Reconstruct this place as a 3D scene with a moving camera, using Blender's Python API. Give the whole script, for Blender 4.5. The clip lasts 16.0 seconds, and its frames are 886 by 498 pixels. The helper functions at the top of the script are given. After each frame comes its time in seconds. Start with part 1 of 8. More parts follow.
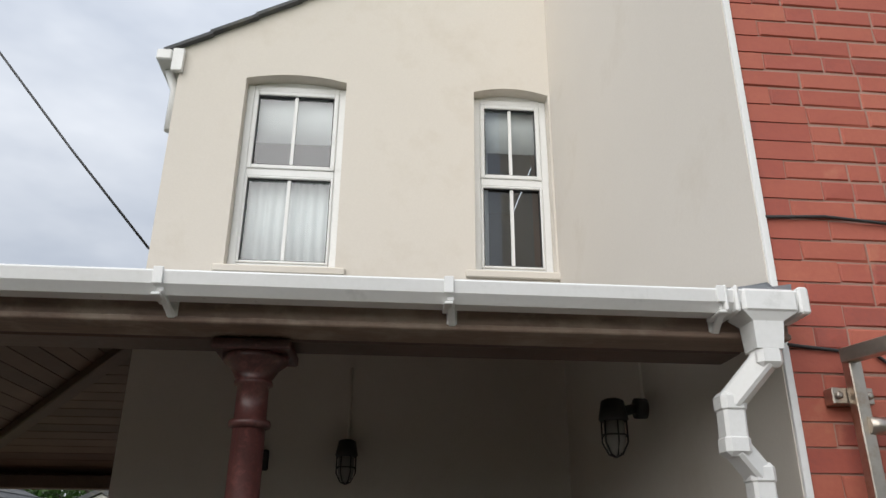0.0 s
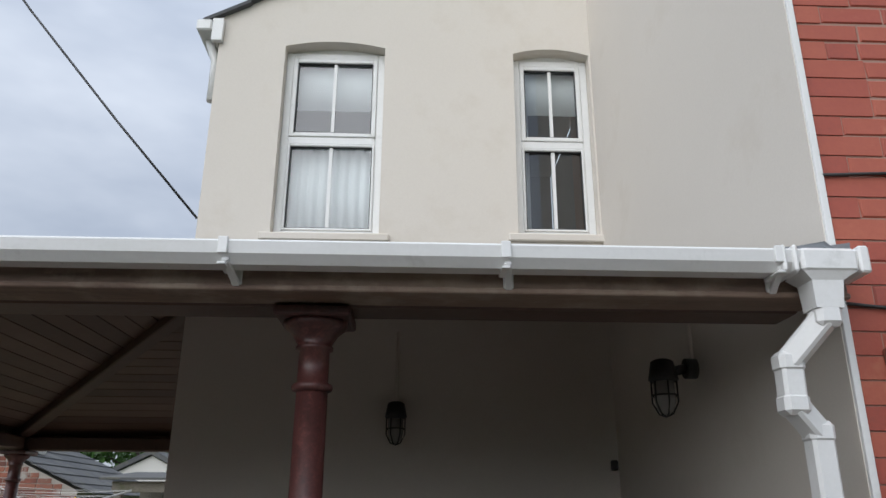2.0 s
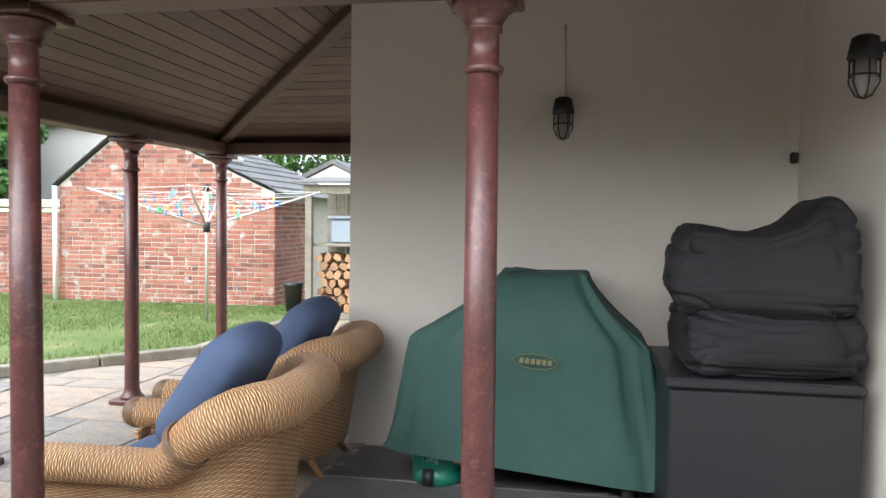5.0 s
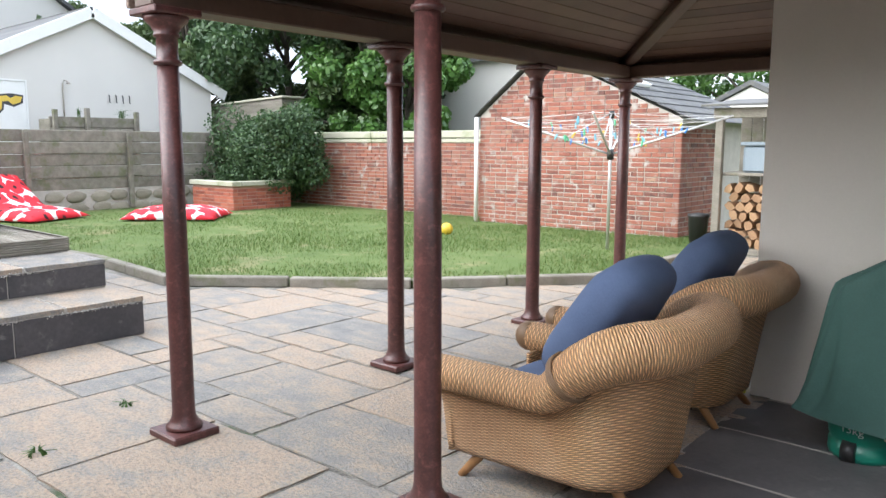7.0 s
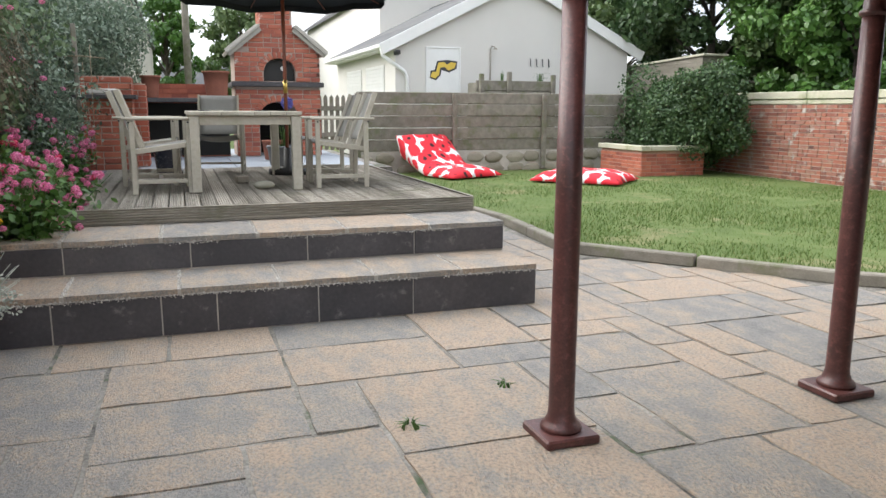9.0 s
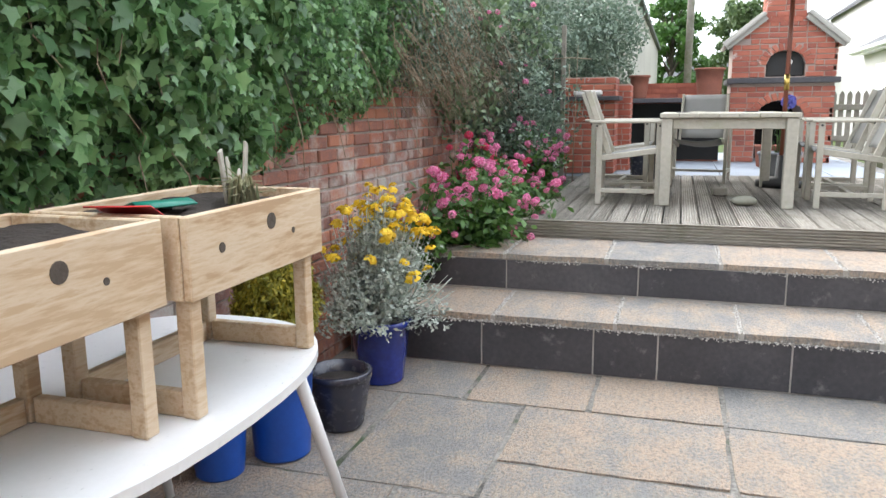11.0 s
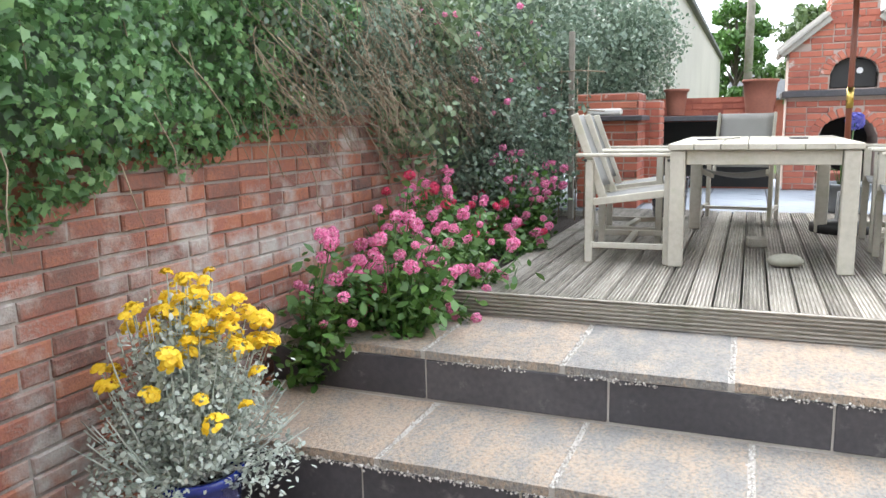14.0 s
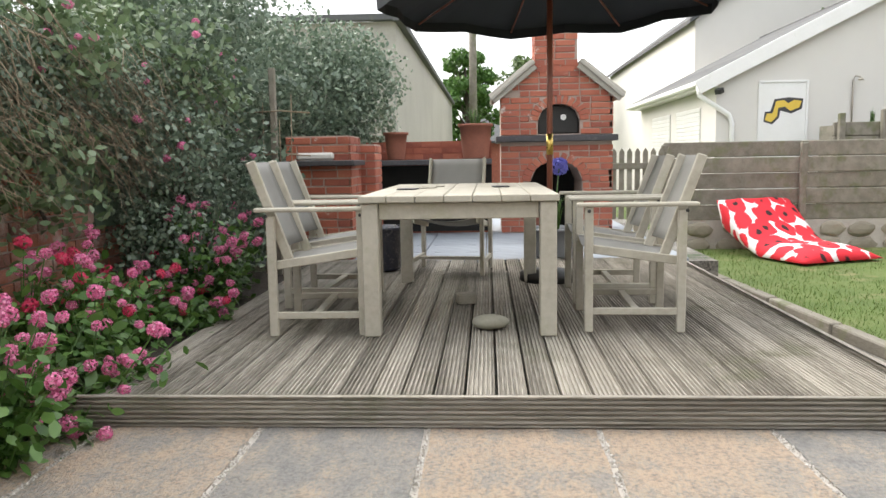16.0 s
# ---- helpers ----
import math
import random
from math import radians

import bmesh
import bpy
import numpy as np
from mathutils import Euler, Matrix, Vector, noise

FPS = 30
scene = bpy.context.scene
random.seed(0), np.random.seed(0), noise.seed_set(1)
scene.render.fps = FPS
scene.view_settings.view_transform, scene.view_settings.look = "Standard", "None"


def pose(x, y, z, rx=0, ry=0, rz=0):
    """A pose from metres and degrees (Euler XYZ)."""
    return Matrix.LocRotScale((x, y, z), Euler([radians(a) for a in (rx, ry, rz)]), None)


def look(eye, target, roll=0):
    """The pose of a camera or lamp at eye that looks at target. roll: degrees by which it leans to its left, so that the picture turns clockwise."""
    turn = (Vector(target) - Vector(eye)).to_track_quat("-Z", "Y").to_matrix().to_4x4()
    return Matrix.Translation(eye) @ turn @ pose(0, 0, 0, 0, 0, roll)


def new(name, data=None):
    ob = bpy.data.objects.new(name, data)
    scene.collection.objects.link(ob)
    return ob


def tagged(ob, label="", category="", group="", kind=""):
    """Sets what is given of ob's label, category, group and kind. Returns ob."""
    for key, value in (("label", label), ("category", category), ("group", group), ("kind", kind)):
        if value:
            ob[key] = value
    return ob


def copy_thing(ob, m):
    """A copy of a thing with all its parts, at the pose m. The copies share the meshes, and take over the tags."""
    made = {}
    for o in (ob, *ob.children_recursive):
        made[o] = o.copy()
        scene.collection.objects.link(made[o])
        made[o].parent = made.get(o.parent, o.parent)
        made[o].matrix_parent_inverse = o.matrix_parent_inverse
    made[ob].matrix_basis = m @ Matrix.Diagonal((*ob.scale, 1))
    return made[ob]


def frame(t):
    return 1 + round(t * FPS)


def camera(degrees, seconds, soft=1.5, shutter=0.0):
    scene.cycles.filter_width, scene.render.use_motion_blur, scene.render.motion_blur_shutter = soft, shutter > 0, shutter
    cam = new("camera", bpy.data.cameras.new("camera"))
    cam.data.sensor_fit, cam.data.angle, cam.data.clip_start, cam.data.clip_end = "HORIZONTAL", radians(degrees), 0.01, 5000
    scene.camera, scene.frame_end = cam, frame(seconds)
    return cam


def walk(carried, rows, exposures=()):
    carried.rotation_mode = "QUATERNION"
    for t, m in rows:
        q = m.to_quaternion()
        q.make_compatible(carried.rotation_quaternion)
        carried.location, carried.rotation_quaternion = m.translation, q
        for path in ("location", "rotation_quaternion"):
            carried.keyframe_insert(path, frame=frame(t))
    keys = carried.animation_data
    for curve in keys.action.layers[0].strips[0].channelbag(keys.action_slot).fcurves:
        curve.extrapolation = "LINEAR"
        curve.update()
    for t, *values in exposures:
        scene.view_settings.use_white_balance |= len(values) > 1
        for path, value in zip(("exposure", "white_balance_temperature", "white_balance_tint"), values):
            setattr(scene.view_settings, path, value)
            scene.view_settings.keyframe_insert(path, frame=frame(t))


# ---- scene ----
cam = camera(61.1, 16.0)
PATH = [
    (0, (-0.168, 0.159, 1.58), (-0.02, 2.004, 2.337), 0.4),
    (0.5, (-0.177, 0.155, 1.593), (-0.035, 1.917, 2.528), 0.6),
    (1, (-0.185, 0.146, 1.594), (-0.047, 1.896, 2.552), 0.6),
    (1.5, (-0.21, 0.136, 1.582), (-0.085, 1.928, 2.462), 0.5),
    (2, (-0.239, 0.137, 1.575), (-0.175, 2.021, 2.241), 0.3),
    (2.5, (-0.25, 0.12, 1.568), (-0.303, 2.048, 2.097), 0.1),
    (3, (-0.245, 0.115, 1.556), (-0.398, 2.071, 1.941), 0.2),
    (3.5, (-0.242, 0.127, 1.545), (-0.456, 2.103, 1.761), 0.3),
    (3.7, (-0.238, 0.127, 1.543), (-0.47, 2.107, 1.714), 0.4),
    (5.8, (-0.307, 0.229, 1.446), (-0.929, 2.122, 1.272), 0.9),
    (6, (-0.318, 0.267, 1.456), (-1.054, 2.118, 1.276), 0.9),
    (6.5, (-0.338, 0.341, 1.449), (-1.366, 2.045, 1.248), 0.8),
    (7, (-0.332, 0.417, 1.454), (-1.616, 1.926, 1.18), 0.2),
    (7.5, (-0.431, 0.456, 1.415), (-1.891, 1.784, 1.086), 0.2),
    (8, (-0.593, 0.562, 1.395), (-2.169, 1.741, 1.039), 0.2),
    (8.5, (-0.763, 0.694, 1.411), (-2.466, 1.675, 1.037), 0.2),
    (9, (-0.964, 0.849, 1.395), (-2.82, 1.497, 1.028), 0.2),
    (9.5, (-1.163, 0.916, 1.435), (-3.102, 1.227, 1.057), -0.0),
    (10, (-1.44, 1.029, 1.408), (-3.405, 1.016, 1.036), -0.2),
    (10.2, (-1.53, 1.032, 1.396), (-3.49, 0.88, 1.024), -0.2),
    (12.3, (-2.536, 1.162, 1.473), (-4.308, 0.302, 1.126), -1.3),
    (12.5, (-2.667, 1.157, 1.487), (-4.439, 0.298, 1.14), -1.4),
    (13, (-2.959, 1.2, 1.511), (-4.734, 0.346, 1.162), -1.2),
    (13.5, (-3.223, 1.299, 1.508), (-5.014, 0.478, 1.169), -1.2),
    (14, (-3.452, 1.369, 1.508), (-5.277, 0.62, 1.178), -1.1),
    (14.5, (-3.709, 1.422, 1.521), (-5.595, 0.83, 1.219), -1.2),
    (15, (-3.919, 1.5, 1.522), (-5.861, 1.112, 1.245), -1.1),
    (15.5, (-4.088, 1.556, 1.546), (-6.059, 1.321, 1.304), -0.8),
    (16, (-4.255, 1.575, 1.545), (-6.237, 1.453, 1.307), -1.0),
]
walk(cam, [(t, look(eye, target, roll)) for t, eye, target, roll in PATH], exposures=[(0, 0.45, 6400, 10), (0.5, 0.12, 6200, 10), (1, 0.0, 6000, 10), (1.5, 0.1, 6000, 10), (2, 0.3, 6000, 10), (3, 0.8, 6100, 10), (3.5, 1.3, 6400, 10), (6, 2.5, 6000, 10), (7, 2.05, 6100, 10), (8, 1.65, 6500, 10), (9, 1.7, 6500, 10), (10, 1.95, 6400, 10), (12.5, 2.55, 6200, 10), (14, 2.55, 6300, 10), (15, 2.25, 6500, 10), (16, 1.85, 6900, 10)])

# ---- sky, sun ----
world = bpy.data.worlds.new("overcast_sky")
scene.world = world
world.use_nodes = True
wn, wl = world.node_tree.nodes, world.node_tree.links
wn.clear()
w_out, w_bg = wn.new("ShaderNodeOutputWorld"), wn.new("ShaderNodeBackground")
w_sky, w_noise, w_ramp = wn.new("ShaderNodeTexSky"), wn.new("ShaderNodeTexNoise"), wn.new("ShaderNodeValToRGB")
w_coord, w_map, w_mix = wn.new("ShaderNodeTexCoord"), wn.new("ShaderNodeMapping"), wn.new("ShaderNodeMix")
w_gain = wn.new("ShaderNodeMix")
SUN_EL, SUN_AZ = radians(31), radians(213)
w_sky.sky_type, w_sky.sun_disc, w_sky.sun_elevation, w_sky.sun_rotation = "NISHITA", False, SUN_EL, SUN_AZ
w_map.inputs["Scale"].default_value = (1.4, 1.4, 3.2)
w_noise.inputs["Scale"].default_value, w_noise.inputs["Detail"].default_value, w_noise.inputs["Roughness"].default_value = 1.7, 5.0, 0.5
w_ramp.color_ramp.elements[0].position, w_ramp.color_ramp.elements[0].color = 0.35, (0.44, 0.48, 0.55, 1)
w_ramp.color_ramp.elements[1].position, w_ramp.color_ramp.elements[1].color = 0.68, (0.78, 0.80, 0.83, 1)
w_gain.data_type, w_gain.blend_type = "RGBA", "MULTIPLY"
w_gain.inputs["Factor"].default_value = 1.0
w_gain.inputs["B"].default_value = (0.10, 0.10, 0.10, 1)
w_mix.data_type = "RGBA"
w_mix.inputs["Factor"].default_value = 0.88
wl.new(w_coord.outputs["Generated"], w_map.inputs["Vector"])
wl.new(w_map.outputs["Vector"], w_noise.inputs["Vector"])
wl.new(w_noise.outputs["Fac"], w_ramp.inputs["Fac"])
wl.new(w_sky.outputs["Color"], w_gain.inputs["A"])
wl.new(w_gain.outputs["Result"], w_mix.inputs["A"])
wl.new(w_ramp.outputs["Color"], w_mix.inputs["B"])
# an overcast sky is brighter overhead than at the horizon
w_sep, w_grad, w_dome = wn.new("ShaderNodeSeparateXYZ"), wn.new("ShaderNodeMapRange"), wn.new("ShaderNodeMix")
w_grad.inputs["From Min"].default_value, w_grad.inputs["From Max"].default_value = 0.0, 1.0
w_grad.inputs["To Min"].default_value, w_grad.inputs["To Max"].default_value = 0.62, 1.30
w_dome.data_type, w_dome.blend_type = "RGBA", "MULTIPLY"
w_dome.inputs["Factor"].default_value = 1.0
wl.new(w_coord.outputs["Generated"], w_sep.inputs[0])
wl.new(w_sep.outputs["Z"], w_grad.inputs["Value"])
wl.new(w_mix.outputs["Result"], w_dome.inputs["A"])
wl.new(w_grad.outputs[0], w_dome.inputs["B"])
wl.new(w_dome.outputs["Result"], w_bg.inputs["Color"])
wl.new(w_bg.outputs["Background"], w_out.inputs["Surface"])
w_bg.inputs["Strength"].default_value = 1.0
sun_data = bpy.data.lights.new("sun", "SUN")
sun_data.energy, sun_data.angle, sun_data.color = 1.7, radians(70), (1.0, 0.96, 0.9)
sun = new("sun", sun_data)
sun.matrix_world = look((-6, -9.2, 6.6), (0, 0, 0))

# ---- building tools ----
def box(bm, x0, x1, y0, y1, z0, z1, bevel=0.0, m=None):
    """A box, with its edges bevelled."""
    vs = [bm.verts.new((x, y, z)) for x in (x0, x1) for y in (y0, y1) for z in (z0, z1)]
    fs = [bm.faces.new([vs[i] for i in q]) for q in ((0, 1, 3, 2), (4, 6, 7, 5), (0, 4, 5, 1), (2, 3, 7, 6), (0, 2, 6, 4), (1, 5, 7, 3))]
    if bevel:
        es = list({e for f in fs for e in f.edges})
        r = bmesh.ops.bevel(bm, geom=es, offset=bevel, segments=1, affect="EDGES")
        vs = list({v for f in r["faces"] for v in f.verts} | {v for v in vs if v.is_valid})
    if m is not None:
        bmesh.ops.transform(bm, matrix=m, verts=vs)
    return vs


def beam(bm, a, b, w, h, bevel=0.0):
    """A squared bar from a to b, w across and h high."""
    a, b = Vector(a), Vector(b)
    d = b - a
    up = Vector((0, 0, 1)) if abs(d.normalized().z) < 0.95 else Vector((0, 1, 0))
    x = d.normalized()
    y = up.cross(x).normalized()
    z = x.cross(y)
    m = Matrix((x, y, z)).transposed().to_4x4()
    m.translation = a
    return box(bm, 0, d.length, -w / 2, w / 2, -h / 2, h / 2, bevel, m)


def lathe(bm, profile, seg=20, m=None, caps=True):
    """Turns (radius, height) pairs round the z axis."""
    rings = []
    for r, z in profile:
        rings.append([bm.verts.new((r * math.cos(2 * math.pi * i / seg), r * math.sin(2 * math.pi * i / seg), z)) for i in range(seg)])
    for a, b in zip(rings, rings[1:]):
        for i in range(seg):
            f = bm.faces.new((a[i], a[(i + 1) % seg], b[(i + 1) % seg], b[i]))
            f.smooth = True
    if caps:
        bm.faces.new(rings[0][::-1])
        bm.faces.new(rings[-1])
    vs = [v for r in rings for v in r]
    if m is not None:
        bmesh.ops.transform(bm, matrix=m, verts=vs)
    return vs


def tube(bm, pts, r, seg=8, r1=None):
    """A round bar through points, tapering from r to r1."""
    pts = [Vector(p) for p in pts]
    r1 = r if r1 is None else r1
    rings, n = [], len(pts)
    ref = Vector((0.31, 0.17, 0.93)).normalized()
    for i, p in enumerate(pts):
        t = (pts[min(i + 1, n - 1)] - pts[max(i - 1, 0)]).normalized()
        u = t.cross(ref)
        if u.length < 0.1:
            u = t.cross(Vector((1, 0, 0)))
        u.normalize()
        v = t.cross(u)
        rr = r + (r1 - r) * i / max(n - 1, 1)
        rings.append([bm.verts.new(p + rr * (math.cos(2 * math.pi * k / seg) * u + math.sin(2 * math.pi * k / seg) * v)) for k in range(seg)])
    for a, b in zip(rings, rings[1:]):
        for k in range(seg):
            f = bm.faces.new((a[k], a[(k + 1) % seg], b[(k + 1) % seg], b[k]))
            f.smooth = True
    bm.faces.new(rings[0][::-1])
    bm.faces.new(rings[-1])


def finish(bm, name, material):
    bmesh.ops.recalc_face_normals(bm, faces=bm.faces)
    me = bpy.data.meshes.new(name)
    bm.to_mesh(me)
    bm.free()
    me.materials.append(material)
    return me


def part(name, bm, material, parent, label="", kind=""):
    """Links a bmesh as one mesh object under a thing or a part."""
    ob = new(name, finish(bm, name, material))
    ob.parent = parent
    return tagged(ob, label=label, kind=kind)


def thing(name, label, category, group="", at=(0, 0, 0), turn=0.0):
    ob = new(name)
    ob.empty_display_size = 0.1
    ob.matrix_basis = pose(*at, 0, 0, turn)
    return tagged(ob, label, category, group)


def solid(name, bm, material, label="", category="", kind="", group=""):
    return tagged(new(name, finish(bm, name, material)), label, category, group, kind)


def stuff_mesh(name, verts, faces, material, smooth=False):
    me = bpy.data.meshes.new(name)
    me.from_pydata(verts, [], faces)
    me.materials.append(material)
    if smooth:
        me.polygons.foreach_set("use_smooth", [True] * len(me.polygons))
    return me


def pieces_mesh(name, blocks, material, chip=0.004):
    """Many boxes (x0, x1, y0, y1, z0, z1) joined in one mesh."""
    v, f = [], []
    for x0, x1, y0, y1, z0, z1 in blocks:
        n = len(v)
        v += [(x, y, z) for x in (x0, x1) for y in (y0, y1) for z in (z0, z1)]
        f += [[n + i for i in q] for q in ((0, 1, 3, 2), (4, 6, 7, 5), (0, 4, 5, 1), (2, 3, 7, 6), (0, 2, 6, 4), (1, 5, 7, 3))]
    return stuff_mesh(name, v, f, material)


# ---- materials ----
def surface(name, colours, rough=0.8, metal=0.0, big=1.5, fine=40.0, bump=0.3, depth=0.004, stretch=(1, 1, 1), piece=0.0, vary=1.0, coat=0.0, stains=None, stain_scale=0.8, stain_edge=(0.52, 0.66), transmit=0.0, sheen=0.0):
    """A surface whose colours run through a ramp by large and fine noise; piece: how far each piece has a shade of its own."""
    mat = bpy.data.materials.new(name)
    mat.use_nodes = True
    n, l = mat.node_tree.nodes, mat.node_tree.links
    bsdf = n["Principled BSDF"]
    co, mp = n.new("ShaderNodeTexCoord"), n.new("ShaderNodeMapping")
    mp.inputs["Scale"].default_value = stretch
    info, geo = n.new("ShaderNodeObjectInfo"), n.new("ShaderNodeNewGeometry")
    add = n.new("ShaderNodeMath")
    add.operation = "ADD"
    l.new(info.outputs["Random"], add.inputs[0])
    l.new(geo.outputs["Random Per Island"], add.inputs[1])
    frac = n.new("ShaderNodeMath")
    frac.operation = "FRACT"
    l.new(add.outputs[0], frac.inputs[0])
    shift = n.new("ShaderNodeVectorMath")
    shift.operation = "MULTIPLY_ADD"
    comb = n.new("ShaderNodeCombineXYZ")
    for k in range(3):
        l.new(frac.outputs[0], comb.inputs[k])
    if piece:
        shift.inputs[1].default_value = (37.0, 53.0, 71.0)
    else:
        shift.inputs[1].default_value = (0.0, 0.0, 0.0)
    l.new(comb.outputs[0], shift.inputs[0])
    l.new(co.outputs["Object"], mp.inputs["Vector"])
    l.new(mp.outputs["Vector"], shift.inputs[2])
    a, b = n.new("ShaderNodeTexNoise"), n.new("ShaderNodeTexNoise")
    for t, s, d in ((a, big, 4.0), (b, fine, 5.0)):
        t.inputs["Scale"].default_value, t.inputs["Detail"].default_value, t.inputs["Roughness"].default_value = s, d, 0.6
        l.new(shift.outputs[0], t.inputs["Vector"])
    mixer = n.new("ShaderNodeMath")
    mixer.operation = "MULTIPLY_ADD"
    l.new(b.outputs["Fac"], mixer.inputs[0])
    mixer.inputs[1].default_value = 0.45
    half = n.new("ShaderNodeMath")
    half.operation = "MULTIPLY"
    l.new(a.outputs["Fac"], half.inputs[0])
    half.inputs[1].default_value = 0.55
    l.new(half.outputs[0], mixer.inputs[2])
    stretchout = n.new("ShaderNodeMapRange")
    stretchout.inputs["From Min"].default_value, stretchout.inputs["From Max"].default_value = 0.5 - 0.22 / max(vary, 0.01), 0.5 + 0.22 / max(vary, 0.01)
    l.new(mixer.outputs[0], stretchout.inputs["Value"])
    fac = stretchout.outputs[0]
    if piece:
        pm = n.new("ShaderNodeMix")
        pm.inputs["Factor"].default_value = piece
        l.new(fac, pm.inputs["A"])
        l.new(frac.outputs[0], pm.inputs["B"])
        fac = pm.outputs["Result"]
    ramp = n.new("ShaderNodeValToRGB")
    el = ramp.color_ramp.elements
    while len(el) < len(colours):
        el.new(0.5)
    for i, c in enumerate(colours):
        el[i].position = i / max(len(colours) - 1, 1)
        el[i].color = (*c, 1)
    l.new(fac, ramp.inputs["Fac"])
    colour = ramp.outputs["Color"]
    if stains:
        sn, sr, sm = n.new("ShaderNodeTexNoise"), n.new("ShaderNodeMapRange"), n.new("ShaderNodeMix")
        sn.inputs["Scale"].default_value, sn.inputs["Detail"].default_value, sn.inputs["Roughness"].default_value = stain_scale, 7.0, 0.65
        geo_pos = n.new("ShaderNodeNewGeometry")
        l.new(geo_pos.outputs["Position"], sn.inputs["Vector"])
        sr.inputs["From Min"].default_value, sr.inputs["From Max"].default_value = stain_edge
        l.new(sn.outputs["Fac"], sr.inputs["Value"])
        sm.data_type = "RGBA"
        sm.inputs["B"].default_value = (*stains, 1)
        l.new(sr.outputs[0], sm.inputs["Factor"])
        l.new(colour, sm.inputs["A"])
        colour = sm.outputs["Result"]
    l.new(colour, bsdf.inputs["Base Color"])
    rr = n.new("ShaderNodeMapRange")
    rr.inputs["To Min"].default_value, rr.inputs["To Max"].default_value = max(rough - 0.12, 0.03), min(rough + 0.12, 1)
    l.new(b.outputs["Fac"], rr.inputs["Value"])
    l.new(rr.outputs[0], bsdf.inputs["Roughness"])
    bsdf.inputs["Metallic"].default_value = metal
    bsdf.inputs["Coat Weight"].default_value = coat
    bsdf.inputs["Sheen Weight"].default_value = sheen
    if bump:
        bp = n.new("ShaderNodeBump")
        bp.inputs["Strength"].default_value, bp.inputs["Distance"].default_value = bump, depth
        l.new(mixer.outputs[0], bp.inputs["Height"])
        l.new(bp.outputs["Normal"], bsdf.inputs["Normal"])
    return mat


def leafy(name, colours, rough=0.5, thin=0.25):
    """Foliage: each leaf with a shade of its own, some light passing through."""
    mat = surface(name, colours, rough=rough, big=3.0, fine=30.0, bump=0.1, piece=0.75)
    n, l = mat.node_tree.nodes, mat.node_tree.links
    bsdf = n["Principled BSDF"]
    ramp = [x for x in n if x.bl_idname == "ShaderNodeValToRGB"][0]
    tr, mx = n.new("ShaderNodeBsdfTranslucent"), n.new("ShaderNodeMixShader")
    mx.inputs[0].default_value = thin
    l.new(ramp.outputs["Color"], tr.inputs["Color"])
    l.new(bsdf.outputs[0], mx.inputs[1])
    l.new(tr.outputs[0], mx.inputs[2])
    l.new(mx.outputs[0], n["Material Output"].inputs["Surface"])
    return mat


def glass_mat(name):
    mat = bpy.data.materials.new(name)
    mat.use_nodes = True
    n, l = mat.node_tree.nodes, mat.node_tree.links
    n.remove(n["Principled BSDF"])
    tr, gl, mx, fr = n.new("ShaderNodeBsdfTransparent"), n.new("ShaderNodeBsdfGlossy"), n.new("ShaderNodeMixShader"), n.new("ShaderNodeFresnel")
    gl.inputs["Roughness"].default_value = 0.02
    fr.inputs["IOR"].default_value = 2.2
    tr.inputs["Color"].default_value = (0.86, 0.9, 0.9, 1)
    l.new(fr.outputs[0], mx.inputs[0])
    l.new(tr.outputs[0], mx.inputs[1])
    l.new(gl.outputs[0], mx.inputs[2])
    l.new(mx.outputs[0], n["Material Output"].inputs["Surface"])
    return mat


CREAM = surface("cream_render", [(0.66, 0.61, 0.545), (0.74, 0.69, 0.62)], rough=0.9, big=0.7, fine=90, bump=0.35, depth=0.003, vary=0.8, stains=(0.62, 0.56, 0.48), stain_scale=1.4, stain_edge=(0.55, 0.8))
WHITE_WALL = surface("white_masonry_paint", [(0.62, 0.60, 0.565), (0.70, 0.68, 0.645)], rough=0.9, big=0.6, fine=70, bump=0.3, depth=0.003)
GREY_WALL = surface("grey_render", [(0.34, 0.32, 0.28), (0.47, 0.45, 0.40)], rough=0.95, big=0.5, fine=20, bump=0.3)
UPVC = surface("white_upvc", [(0.74, 0.74, 0.72), (0.82, 0.82, 0.81)], rough=0.32, big=3, fine=60, bump=0.03, stains=(0.42, 0.42, 0.38), stain_scale=4, stain_edge=(0.62, 0.85))
RED_BRICK = surface("smooth_red_brick", [(0.24, 0.065, 0.05), (0.36, 0.085, 0.058), (0.41, 0.11, 0.07), (0.47, 0.15, 0.09)], rough=0.7, big=5, fine=60, bump=0.35, depth=0.004, piece=0.55, stains=(0.5, 0.2, 0.12), stain_scale=4, stain_edge=(0.62, 0.8))
OLD_BRICK = surface("weathered_old_brick", [(0.065, 0.04, 0.036), (0.17, 0.068, 0.05), (0.26, 0.09, 0.06), (0.32, 0.125, 0.078), (0.23, 0.11, 0.085), (0.40, 0.26, 0.165)], rough=0.9, big=9, fine=80, bump=0.9, depth=0.010, piece=0.68, vary=2.0, stains=(0.44, 0.41, 0.375), stain_scale=5.5, stain_edge=(0.57, 0.68))
OVEN_BRICK = surface("orange_red_brick", [(0.20, 0.06, 0.045), (0.33, 0.10, 0.065), (0.42, 0.13, 0.08), (0.47, 0.18, 0.11)], rough=0.85, big=7, fine=60, bump=0.7, depth=0.008, piece=0.65, vary=1.5, stains=(0.60, 0.54, 0.49), stain_scale=6, stain_edge=(0.64, 0.72))
